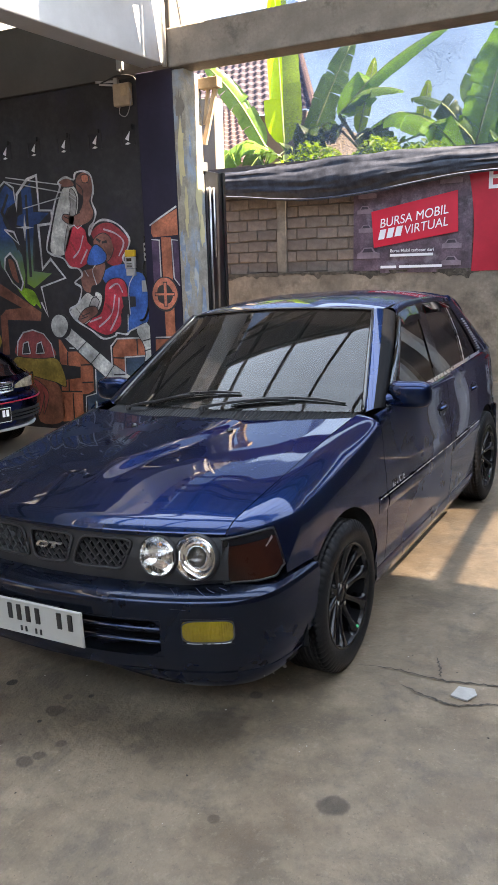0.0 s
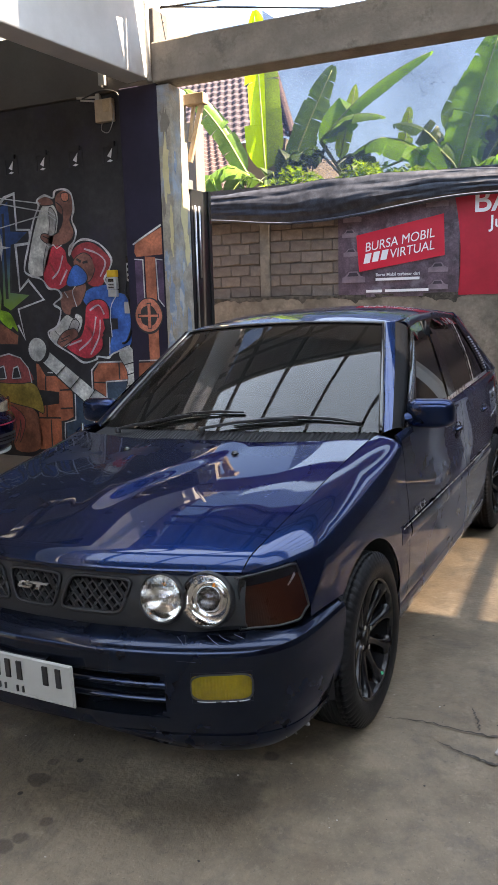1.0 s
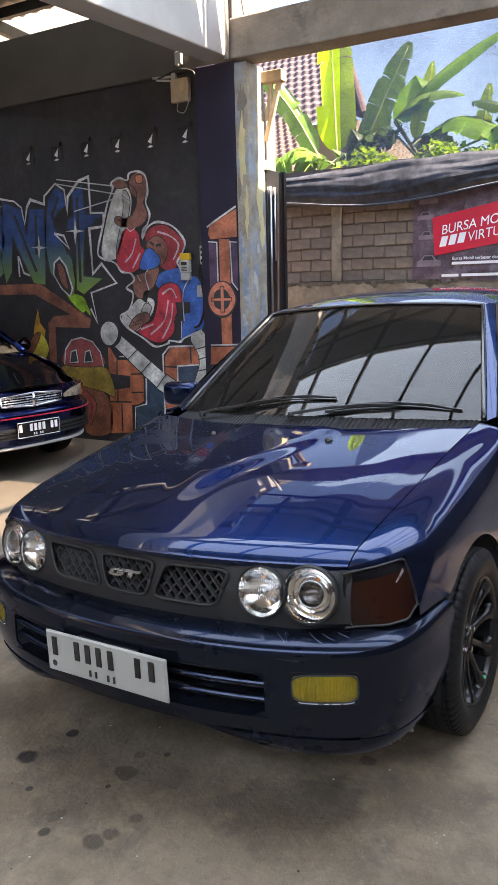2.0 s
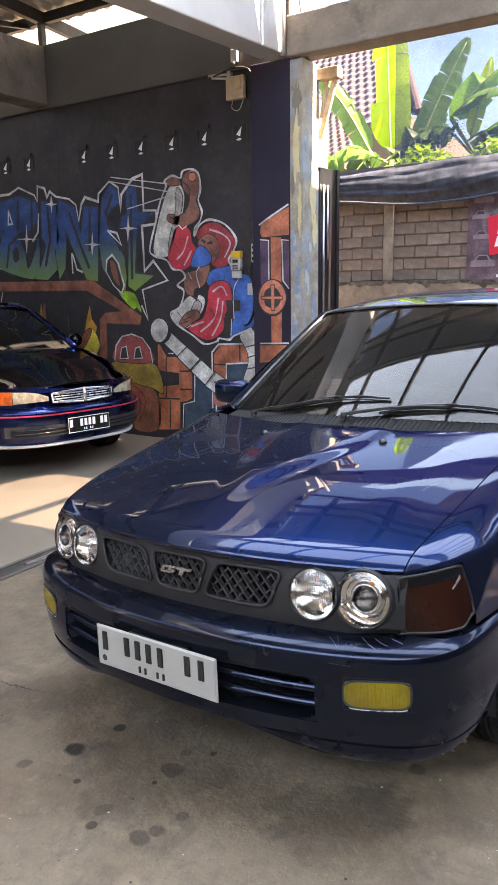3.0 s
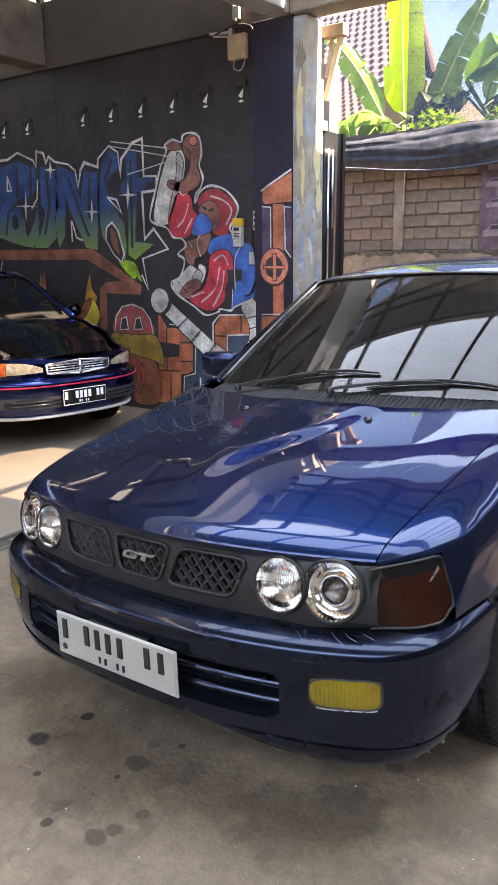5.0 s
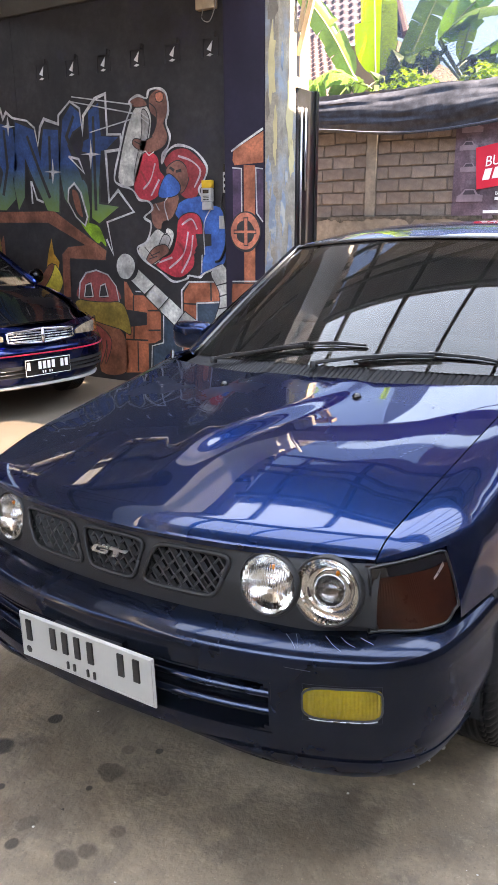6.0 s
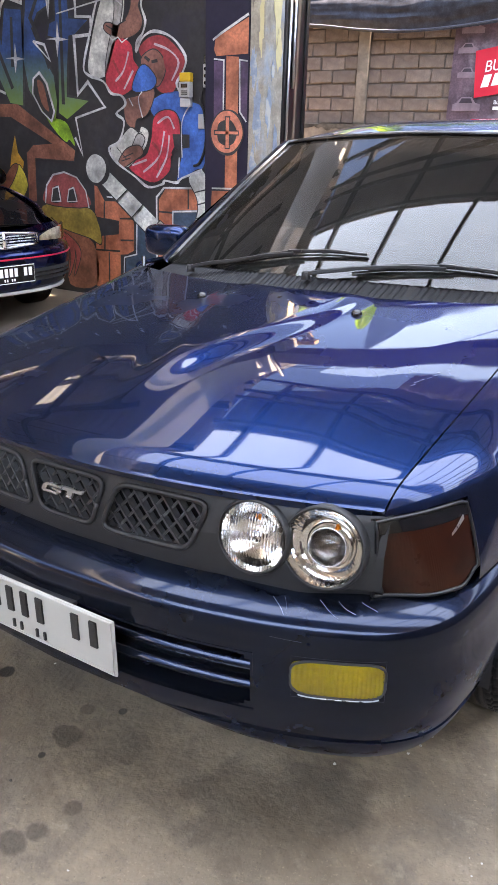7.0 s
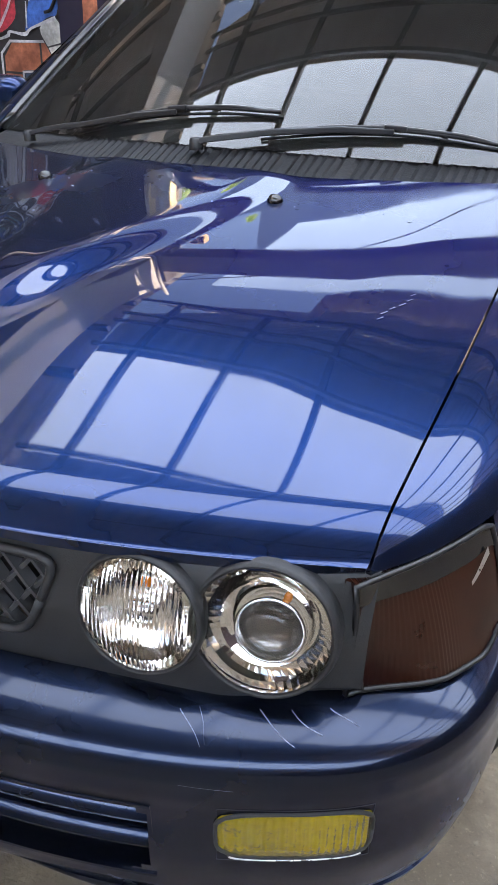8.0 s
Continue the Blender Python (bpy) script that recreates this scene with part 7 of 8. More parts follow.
        part("plate_bar", box(x0, -0.172, z0, x1, -0.168, z1), M["plate_ink"], plate)
    part("plate_rim", tube([(-0.226, -0.1685, 0.319), (0.212, -0.1685, 0.319), (0.212, -0.1685, 0.434), (-0.226, -0.1685, 0.434), (-0.226, -0.1685, 0.319)], 0.0022, 6), M["plate_white"], plate, "raised rim")
    part("plate_seal", lathe([(0.0, -0.002), (0.009, -0.001), (0.011, 0.001)], "y", 7, centre=(-0.205, -0.1685, 0.338)), M["plate_ink"], plate)
    part("plate_bracket", box(-0.12, -0.161, 0.330, 0.10, -0.125, 0.43), black, plate)


def badge_letters(parent):
    """The slanted, wide GT badge."""
    z0, z1 = 0.600, 0.622
    bm = bmesh.new()

    def shape(points):
        slab([(x + 0.5 * (z - z0), z) for x, z in points], 0.007, "y", -0.066, bm)
    shape([(-0.052, z0), (-0.058, z0 + 0.006), (-0.056, z1 - 0.005), (-0.048, z1), (-0.008, z1), (-0.008, z1 - 0.006), (-0.044, z1 - 0.006), (-0.046, z0 + 0.006),
           (-0.016, z0 + 0.006), (-0.016, z0 + 0.009), (-0.030, z0 + 0.009), (-0.030, z0 + 0.0135), (-0.004, z0 + 0.0135), (-0.006, z0 + 0.004), (-0.012, z0)])
    shape([(0.012, z0), (0.026, z0), (0.026, z1 - 0.006), (0.050, z1 - 0.006), (0.050, z1), (-0.004, z1), (-0.004, z1 - 0.006), (0.012, z1 - 0.006)])
    part("badge", bm, M["silver"], parent, "silver GT badge")


def tyre_and_rim(car, s, y, x=0.722, z=None):
    c = (s * x, y, WHEEL_Z if z is None else z)
    R = WHEEL_R
    w = 0.098
    prof = [(0.196, -w * 0.82), (0.215, -w * 0.95), (0.245, -w), (0.262, -w * 0.93), (R - 0.004, -w * 0.80)]
    for k in range(-3, 4):
        x = k * w * 0.2
        prof += [(R, x - 0.006), (R, x + 0.003), (R - 0.006, x + 0.004), (R - 0.006, x + 0.007)]
    prof += [(R, w * 0.7), (R - 0.004, w * 0.80), (0.262, w * 0.93), (0.245, w), (0.215, w * 0.95), (0.196, w * 0.82), (0.190, w * 0.5)]
    wheel = tagged(new("wheel"), "black ten-spoke alloy wheel")
    wheel.parent = car
    wheel.location = c
    tread = lathe(prof, "x", 324)
    # shoulder grooves cut across the tread's edges
    for v in tread.verts:
        r = math.hypot(v.co.y, v.co.z)
        if abs(v.co.x) > 0.62 * w and r > 0.272 and round(math.atan2(v.co.z, v.co.y) / (2 * math.pi) * 324) % 5 == 0:
            v.co.y, v.co.z = v.co.y * (r - 0.008) / r, v.co.z * (r - 0.008) / r
    part("tyre", tread, M["rubber"], wheel, "black road tyre with raised lettering", smooth=True)
    o = s
    lip = lathe([(0.204, o * 0.085), (0.200, o * 0.090), (0.193, o * 0.084), (0.190, o * 0.072)], "x", 72)
    rim = part("rim", lip, M["rim_black"], wheel, smooth=True)
    part("barrel", lathe([(0.190, o * 0.072), (0.188, o * 0.05), (0.180, -o * 0.02), (0.178, -o * 0.07)], "x", 56), M["frame_black"], rim, "matt black inside of the rim", smooth=True)
    part("brake_disc", lathe([(0.0, o * 0.005), (0.115, o * 0.005), (0.115, -o * 0.01), (0.0, -o * 0.01)], "x", 40), M["inner_dark"], wheel, "dull brake disc", smooth=False)
    hub = lathe([(0.0, o * 0.060), (0.026, o * 0.060), (0.029, o * 0.056), (0.031, o * 0.050), (0.066, o * 0.048), (0.073, o * 0.03), (0.066, 0)], "x", 36)
    part("hub", hub, M["rim_black"], wheel, smooth=True)
    for i in range(10):
        a = 2 * math.pi * i / 10 + 0.1
        d, t = Vector((0, math.cos(a), math.sin(a))), Vector((0, -math.sin(a), math.cos(a)))
        bm = bmesh.new()
        rings = []
        for f, half, x0, x1 in ((0.045, 0.020, 0.02, 0.054), (0.075, 0.0155, 0.02, 0.058), (0.11, 0.0145, 0.02, 0.063), (0.15, 0.0155, 0.025, 0.072), (0.172, 0.021, 0.03, 0.080), (0.186, 0.034, 0.03, 0.084), (0.193, 0.052, 0.03, 0.085)):
            p = d * f
            rings.append([bm.verts.new(p + t * k * half + Vector((o * x, 0, 0))) for k, x in ((-1, x0), (-0.95, x1 - 0.012), (-0.6, x1 - 0.002), (0, x1), (0.6, x1 - 0.002), (0.95, x1 - 0.012), (1, x0))])
        for r0, r1 in zip(rings, rings[1:]):
            for k in range(7):
                bm.faces.new((r0[k], r0[(k + 1) % 7], r1[(k + 1) % 7], r1[k]))
        part("spoke", bm, M["rim_black"], wheel, smooth=True)
    for i in range(4):
        a = 2 * math.pi * i / 4 + 0.4
        bm = lathe([(0.0, o * 0.06), (0.009, o * 0.06), (0.010, o * 0.045)], "x", 6, centre=(0, 0.045 * math.cos(a), 0.045 * math.sin(a)))
        part("wheel_nut", bm, M["chrome"], wheel)
    # worn raised marks on the sidewall
    for i in range(4):
        a = 2.42 + 0.115 * i
        mark = sheet(lambda p, q: (o * (w * 0.985 + 0.0012), (0.224 + 0.020 * q) * math.cos(a + 0.062 * p), (0.224 + 0.020 * q) * math.sin(a + 0.062 * p)), 4, 2)
        part("raised_mark", mark, M["mark_grey"], wheel, "worn pale raised marking")
    part("valve_cap", tube([(o * 0.07, 0.08, -0.165), (o * 0.085, 0.078, -0.16)], 0.006, 8), M["green_cap"], wheel, "bright green valve cap")


M["mark_grey"] = mat("worn_tyre_marking", (0.05, 0.05, 0.052), 0.6, var=0.5, scale=60)
M["green_cap"] = mat("green_plastic", (0.02, 0.5, 0.2), 0.4)


def car_trim(car):
    blue = M["blue_paint"]
    for s in (1, -1):
        for y in (FRONT_Y, REAR_Y):
            tyre_and_rim(car, s, y)
        # door mirror: rounded shell, glass and foot
        def shell(a, b):
            th, ph = 2 * math.pi * a, math.pi * (b - 0.5)
            c, k = math.cos(ph), math.sin(ph)
            x = math.copysign(abs(c * math.cos(th)) ** 0.45, math.cos(th)) * 0.105
            z = math.copysign(abs(c * math.sin(th)) ** 0.5, math.sin(th)) * 0.062
            y = math.copysign(abs(k) ** 0.8, k) * 0.05
            return (s * (0.832 + 0.92 * x), 1.335 + y + 0.04 * abs(x) / 0.1 * 0.3, 0.930 + 0.95 * z)
        mir = part("door_mirror", sheet(shell, 40, 16), blue, car, "dark blue door mirror", smooth=True)
        part("mirror_foot", tube([(s * 0.725, 1.30, 0.900), (s * 0.75, 1.312, 0.908), (s * 0.775, 1.33, 0.914)], 0.028, 10, 6), blue, mir, smooth=True)
        part("mirror_glass", box(s * 0.832 - 0.080, 1.386, 0.884, s * 0.832 + 0.080, 1.392, 0.977), M["chrome"], mir)
    # wipers: arm, blade, rubber
    def on_glass(x, y, up):
        base = 0.970 + 0.195 * (x / 0.664) ** 2
        return Vector((x, y, 0.902 - 0.026 * (x / 0.664) ** 2 + (0.56 if y > base else 0.15) * (y - base) + up))
    for x0, y0, x1, y1 in ((-0.46, 0.995, 0.137, 1.052), (0.0, 0.945, 0.605, 1.150)):
        def way(t, up, off=0.0):
            return on_glass(lerp(x0, x1, t), lerp(y0, y1, t) + off, up)
        arm = bmesh.new()
        rings = []
        for t, half, top in ((0.0, 0.011, 0.018), (0.06, 0.012, 0.023), (0.16, 0.010, 0.027), (0.24, 0.008, 0.028), (0.45, 0.005, 0.028), (0.62, 0.0045, 0.026)):
            c = way(t, top)
            rings.append([arm.verts.new(c + Vector((0, dy * half, dz))) for dy, dz in ((-1, -0.008), (-0.8, 0.003), (0.8, 0.004), (1, -0.007))])
        for r0, r1 in zip(rings, rings[1:]):
            for k in range(4):
                arm.faces.new((r0[k], r0[(k + 1) % 4], r1[(k + 1) % 4], r1[k]))
        arm.faces.new(rings[0][::-1])
        arm.faces.new(rings[-1])
        wip = part("wiper", arm, M["satin_black"], car, "black windscreen wiper", bevel=0.002)
        part("pivot_cap", lathe([(0.0, 0.024), (0.010, 0.023), (0.013, 0.018), (0.014, 0.0)], "z", 16, centre=on_glass(x0, y0, 0.0)), M["satin_black"], wip, smooth=True)
        for off, lo, hi, up, r in ((0.012, 0.22, 1.0, 0.016, 0.0045), (0.012, 0.20, 1.01, 0.006, 0.003)):
            part("blade" if r > 0.004 else "blade_rubber", tube([way(lerp(lo, hi, t), up + 0.004 * math.sin(math.pi * t), off) for t in (0, 0.25, 0.5, 0.75, 1.0)], r, 6, 16), M["satin_black"] if r > 0.004 else M["rubber"], wip, smooth=True)
        for lo, hi in ((0.30, 0.94), (0.46, 0.78)):
            part("blade_yoke", tube([way(lo, 0.016, 0.012), way(lerp(lo, hi, 0.25), 0.023, 0.012), way(lerp(lo, hi, 0.75), 0.023, 0.012), way(hi, 0.016, 0.012)], 0.0042, 6, 14), M["satin_black"], wip, smooth=True)
        part("blade_clip", beam(way(0.585, 0.028, 0.006), way(0.655, 0.026, 0.008), 0.014, 0.010), M["satin_black"], wip, bevel=0.002)
    for x in (-0.248, 0.248):
        y = 0.768
        noz = lathe([(0.014, -0.004), (0.014, 0.004), (0.009, 0.011), (0.0, 0.013)], "z", 16, centre=(x, y, hood_z(x, y)))
        part("washer_nozzle", noz, M["gloss_black"], car, smooth=True)
    part("aerial", tube([(-0.71, 1.05, 0.862), (-0.715, 1.06, 0.905)], 0.008, 8), M["gloss_black"], car)


hatchback()


# ---- the second car: a dark sedan parked nose out in the garage ----
M["navy_paint"] = paint_mat("navy_car_paint", (0.003, 0.010, 0.07), 0.1)
M["black_paint"] = paint_mat("black_bonnet_paint", (0.006, 0.006, 0.008), 0.05)
M["amber"] = mat("orange_indicator", (0.62, 0.10, 0.01), 0.15, var=0.5, scale=22, bump=0.5, bscale=50, coat=1.0)
M["old_lens"] = mat("yellowed_lamp_lens", (0.40, 0.34, 0.24), 0.15, var=0.45, scale=18, bump=0.5, bscale=45, coat=1.0)
M["pink_line"] = mat("red_pinstripe", (0.55, 0.015, 0.05), 0.3, var=0.05)
SEDAN = [(0.0, 0.0, 0), (0.25, 0.012, 0), (0.45, 0.06, 0), (0.60, 0.15, 0), (0.72, 0.30, 0), (0.80, 0.50, 0), (0.825, 0.75, 0)]


def sedan_at(a, z, out=0.0):
    p = curve_at(SEDAN, abs(a))
    d = curve_at(SEDAN, min(1, abs(a) + 0.01)) - curve_at(SEDAN, max(0, abs(a) - 0.01))
    n = Vector((d.y, -d.x, 0)).normalized()
    q = p + n * out
    return Vector((q.x if a >= 0 else -q.x, q.y, z))


def sedan():
    c = thing("car", pose(-5.045, 4.85, floor_z(-5.0, 4.8) + 0.004, 0, 0, 78), "dark blue sedan with a black bonnet and red pinstripe", "car")
    paint_, dark = M["navy_paint"], M["black_paint"]
    prof = ((0.26, -0.10), (0.30, -0.03), (0.34, 0.0), (0.42, 0.02), (0.50, 0.035), (0.56, 0.035), (0.60, 0.01), (0.625, -0.06))
    bump = part("front_bumper", sheet(lambda a, b: sedan_at(2 * a - 1, lerp(0.26, 0.625, b), table(lerp(0.26, 0.625, b), prof)), 80, 24), paint_, c, smooth=True, solid=0.01)
    part("pinstripe", tube([sedan_at(-1 + 2 * i / 40, 0.545, 0.037) for i in range(41)], 0.0065, 6), M["pink_line"], bump, "red pinstripe along the bumper", smooth=True)
    # White tube stands in for a reflection low on the bumper.
    part("spoiler_edge", tube([sedan_at(-1 + 2 * i / 40, 0.285, -0.03) for i in range(41)], 0.014, 6), M["white_paint"], bump, "white line for a reflection low on the bumper", smooth=True)
    part("intake", sheet(lambda a, b: sedan_at(lerp(-0.55, 0.55, a), lerp(0.37, 0.46, b), 0.03), 20, 2), M["inner_dark"], bump)
    for z in (0.40, 0.43):
        part("intake_slat", tube([sedan_at(-0.5 + i / 20, z, 0.036) for i in range(21)], 0.006, 6), M["gloss_black"], bump, smooth=True)
    part("nose_panel", sheet(lambda a, b: sedan_at(lerp(-0.78, 0.78, a), lerp(0.60, 0.768, b), -0.012 - 0.05 * step(b, 0.75, 1.0)), 60, 8), paint_, c, smooth=True, solid=0.006)
    # grille: chrome frame, bars, middle post
    back = sheet(lambda a, b: sedan_at(lerp(-0.19, 0.19, a), lerp(0.625, 0.725, b), -0.02), 16, 2)
    g = part("grille", back, M["inner_dark"], c, "chrome framed grille with horizontal bars")
    ring = [sedan_at(x, z, 0.0) for x, z in [(-0.20 + 0.40 * i / 12, 0.735 - 0.02 * abs(i - 6) / 6) for i in range(13)] + [(0.20 - 0.40 * i / 12, 0.622 + 0.02 * abs(i - 6) / 6) for i in range(13)]]
    part("grille_frame", tube(ring + ring[:1], 0.011, 8), M["chrome"], g, smooth=True)
    for z in (0.645, 0.665, 0.685, 0.705):
        part("grille_bar", tube([sedan_at(-0.19 + 0.38 * i / 12, z, -0.006) for i in range(13)], 0.0055, 6), M["silver"], g, smooth=True)
    part("grille_post", tube([sedan_at(0, 0.62, 0.004), sedan_at(0, 0.735, 0.004)], 0.014, 8), M["chrome"], g, smooth=True)
    for s in (1, -1):
        part("head_lamp", sheet(lambda a, b: sedan_at(s * lerp(0.225, 0.48, a), lerp(0.645 + 0.012 * (1 - a), 0.742 - 0.05 * (1 - a) ** 3, b), 0.004 * math.sin(math.pi * b)), 20, 8), M["old_lens"], c, "yellowed head lamp", smooth=True, solid=0.02)
        part("indicator", sheet(lambda a, b: sedan_at(s * lerp(0.485, 0.70, a), lerp(0.638, 0.745, b), 0.004 * math.sin(math.pi * b)), 12, 8), M["amber"], c, "orange indicator lens", smooth=True, solid=0.02)
        fz = lambda y: 0.78 + 0.19 * step(y, 0.2, 1.25)
        fen = sheet(lambda a, b: (s * (lerp(0.70, 0.83, step(a, 0, 0.4)) - 0.09 * b ** 3), lerp(0.34, 1.3, a), lerp(max(0.28 if lerp(0.34, 1.3, a) > 1.2 else 0.62, 0.27 + math.sqrt(max(0, 0.33 ** 2 - (lerp(0.34, 1.3, a) - 0.9) ** 2))), fz(lerp(0.34, 1.3, a)), b)), 50, 12)
        part("front_fender", fen, paint_, c, smooth=True, solid=0.01)
        low = lambda y: max(0.25, 0.27 + math.sqrt(max(0, 0.33 ** 2 - (y - 3.35) ** 2)))
        for nm, y0, y1 in (("front_door", 1.305, 2.3), ("rear_door", 2.305, 3.1), ("rear_quarter", 3.105, 4.15)):
            part(nm, sheet(lambda a, b: (s * (0.83 - 0.07 * b ** 3 - 0.12 * step(lerp(y0, y1, a), 3.6, 4.2)), lerp(y0, y1, a), lerp(low(lerp(y0, y1, a)), 0.97, b)), 30, 12), paint_, c, smooth=True, solid=0.01)
        part("side_glass", sheet(lambda a, b: (s * lerp(0.75, 0.60, b), lerp(lerp(1.35, 3.6, a), lerp(1.95, 3.05, a), b), lerp(0.975, 1.36, b)), 20, 8), M["side_tint"], c, smooth=True)
        part("roof_pillar", tube([(s * 0.75, 1.28, 0.975), (s * 0.66, 1.65, 1.2), (s * 0.59, 1.98, 1.37), (s * 0.585, 2.5, 1.40), (s * 0.60, 3.05, 1.36), (s * 0.72, 3.7, 0.99)], 0.03, 8, 30), paint_, c, smooth=True)
        for y in (0.9, 3.35):
            tyre_and_rim(c, s, y, 0.735, 0.285)
        mir = part("door_mirror", lathe([(0.0, -0.04), (0.05, -0.035), (0.075, 0.0), (0.07, 0.05), (0.0, 0.055)], "y", 20, centre=(s * 0.90, 1.50, 1.03)), M["black_paint"], c, "black door mirror", smooth=True)
        part("mirror_arm", tube([(s * 0.77, 1.48, 0.98), (s * 0.86, 1.50, 1.01)], 0.02, 8), M["black_paint"], mir)
    part("bonnet", sheet(lambda a, b: ((2 * a - 1) * lerp(0.60, 0.74, step(b, 0, 0.5)), lerp(0.03 + 0.30 * abs(2 * a - 1) ** 3, 1.20, b), 0.745 + 0.25 * step(b, -0.25, 1.15) + 0.05 * (1 - (2 * a - 1) ** 2) - 0.03), 30, 24), dark, c, "black bonnet", smooth=True, solid=0.012)
    part("windscreen", sheet(lambda a, b: ((2 * a - 1) * lerp(0.73, 0.585, b), lerp(1.20 + 0.12 * (2 * a - 1) ** 2, 1.90 + 0.08 * (2 * a - 1) ** 2, b), lerp(0.975, 1.385, b) + 0.02 * math.sin(math.pi * b)), 20, 14), M["side_tint"], c, "dark windscreen", smooth=True)
    part("roof", sheet(lambda a, b: ((2 * a - 1) * 0.59, lerp(1.90, 3.1, b), 1.40 + 0.03 * math.sin(math.pi * b) - 0.03 * (2 * a - 1) ** 2), 16, 16), dark, c, smooth=True, solid=0.012)
    part("rear_window", sheet(lambda a, b: ((2 * a - 1) * lerp(0.59, 0.72, b), lerp(3.1, 3.72, b), lerp(1.39, 1.0, b)), 8, 8), M["side_tint"], c, smooth=True)
    part("boot", sheet(lambda a, b: ((2 * a - 1) * 0.72, table(b, ((0, 3.72), (0.5, 4.15), (1, 4.22))), table(b, ((0, 1.0), (0.5, 0.97), (1, 0.35)))), 8, 12), paint_, c, smooth=True, solid=0.012)
    part("wiper", tube([(-0.35, 1.20, 0.985), (0.0, 1.25, 1.01), (0.3, 1.30, 1.03)], 0.008, 6, 8), M["gloss_black"], c)
    inner = box(-0.66, 0.35, 0.3, 0.66, 4.1, 0.72)
    part("inner_body", inner, M["inner_dark"], c)
    pl = part("number_plate", box(-0.205, -0.052, 0.372, 0.205, -0.044, 0.508), M["gloss_black"], c, "black number plate with white characters", bevel=0.004)
    part("plate_rim", tube([(-0.2, -0.053, 0.378), (0.2, -0.053, 0.378), (0.2, -0.053, 0.502), (-0.2, -0.053, 0.502), (-0.2, -0.053, 0.378)], 0.003, 6), M["print_white"], pl)
    for x in (-0.175, -0.075, -0.035, 0.005, 0.045, 0.125, 0.165):
        part("plate_bar", box(x - 0.013, -0.056, 0.425, x + 0.013, -0.052, 0.485), M["print_white"], pl)
    for x in (-0.05, -0.03, 0.01, 0.03):
        part("plate_bar", box(x - 0.005, -0.056, 0.392, x + 0.005, -0.052, 0.41), M["print_white"], pl)


sedan()


# ---- the red motorcycle by the boundary wall ----
def motorcycle():
    b = thing("motorcycle", pose(-0.78, 8.75, floor_z(0, 8) + 0.002, 0, 0, -8), "red motorcycle parked beside the boundary wall", "motorcycle")
    M["bike_red"] = mat("red_bike_paint", (0.42, 0.012, 0.015), 0.2, var=0.1, coat=1.0, bump=0.0)
    for x in (0.0, 1.22):
        prof = [(0.225, -0.03), (0.255, -0.042), (0.285, -0.025), (0.292, 0.0), (0.285, 0.025), (0.255, 0.042), (0.225, 0.03)]
        w = part("wheel", lathe(prof, "y", 40, centre=(x, 0, 0.292)), M["rubber"], b, "narrow black tyre", smooth=True)
        part("rim", lathe([(0.226, -0.02), (0.21, -0.012), (0.21, 0.012), (0.226, 0.02)], "y", 40, centre=(x, 0, 0.292)), M["silver"], w, smooth=True)
        part("hub", lathe([(0.0, -0.05), (0.05, -0.05), (0.05, 0.05), (0.0, 0.05)], "y", 20, centre=(x, 0, 0.292)), M["silver"], w)
        for i in range(8):
            a = math.pi * i / 4
            part("spoke", beam((x + 0.05 * math.cos(a), 0, 0.292 + 0.05 * math.sin(a)), (x + 0.215 * math.cos(a), 0, 0.292 + 0.215 * math.sin(a)), 0.012, 0.01), M["silver"], w)
        part("mudguard", sheet(lambda a, c: (x + 0.315 * math.cos(lerp(0.5, 2.9, a)), lerp(-0.05, 0.05, c), 0.292 + 0.315 * math.sin(lerp(0.5, 2.9, a))), 20, 4), M["bike_red"], b, smooth=True, solid=0.006)
    for y in (-0.075, 0.075):
        part("fork_leg", tube([(0.0, y, 0.292), (0.12, y, 0.65), (0.22, y, 0.98)], 0.018, 8), M["chrome"], b, smooth=True)
    part("handlebar", tube([(0.30, -0.34, 1.03), (0.22, -0.15, 1.02), (0.22, 0.15, 1.02), (0.30, 0.34, 1.03)], 0.013, 8, 12), M["gloss_black"], b, smooth=True)
    part("head_lamp", lathe([(0.0, -0.05), (0.07, -0.04), (0.085, 0.0), (0.06, 0.06), (0.0, 0.08)], "x", 20, centre=(0.12, 0, 0.88)), M["old_lens"], b, smooth=True)
    part("front_fairing", sheet(lambda a, c: (lerp(0.10, 0.42, c), (2 * a - 1) * (0.06 + 0.09 * c), lerp(0.95, 0.62, c) - 0.1 * (2 * a - 1) ** 2), 10, 10), M["bike_red"], b, smooth=True, solid=0.01)
    part("fuel_tank", lathe([(0.0, -0.22), (0.08, -0.2), (0.13, -0.08), (0.14, 0.06), (0.09, 0.2), (0.0, 0.24)], "x", 24, centre=(0.5, 0, 0.80)), M["bike_red"], b, smooth=True)
    part("seat", box(0.68, -0.12, 0.78, 1.30, 0.12, 0.86), M["rubber"], b, bevel=0.03)
    part("engine", box(0.42, -0.13, 0.30, 0.78, 0.13, 0.58), M["silver"], b, bevel=0.03)
    part("frame_tube", tube([(0.22, 0, 0.95), (0.40, 0, 0.35), (0.80, 0, 0.30), (1.0, 0, 0.72), (1.28, 0, 0.74)], 0.02, 8, 20), M["gloss_black"], b, smooth=True)
    part("exhaust", tube([(0.50, -0.14, 0.35), (0.75, -0.17, 0.25), (1.05, -0.17, 0.32), (1.40, -0.17, 0.42)], 0.035, 10, 16), M["chrome"], b, smooth=True)
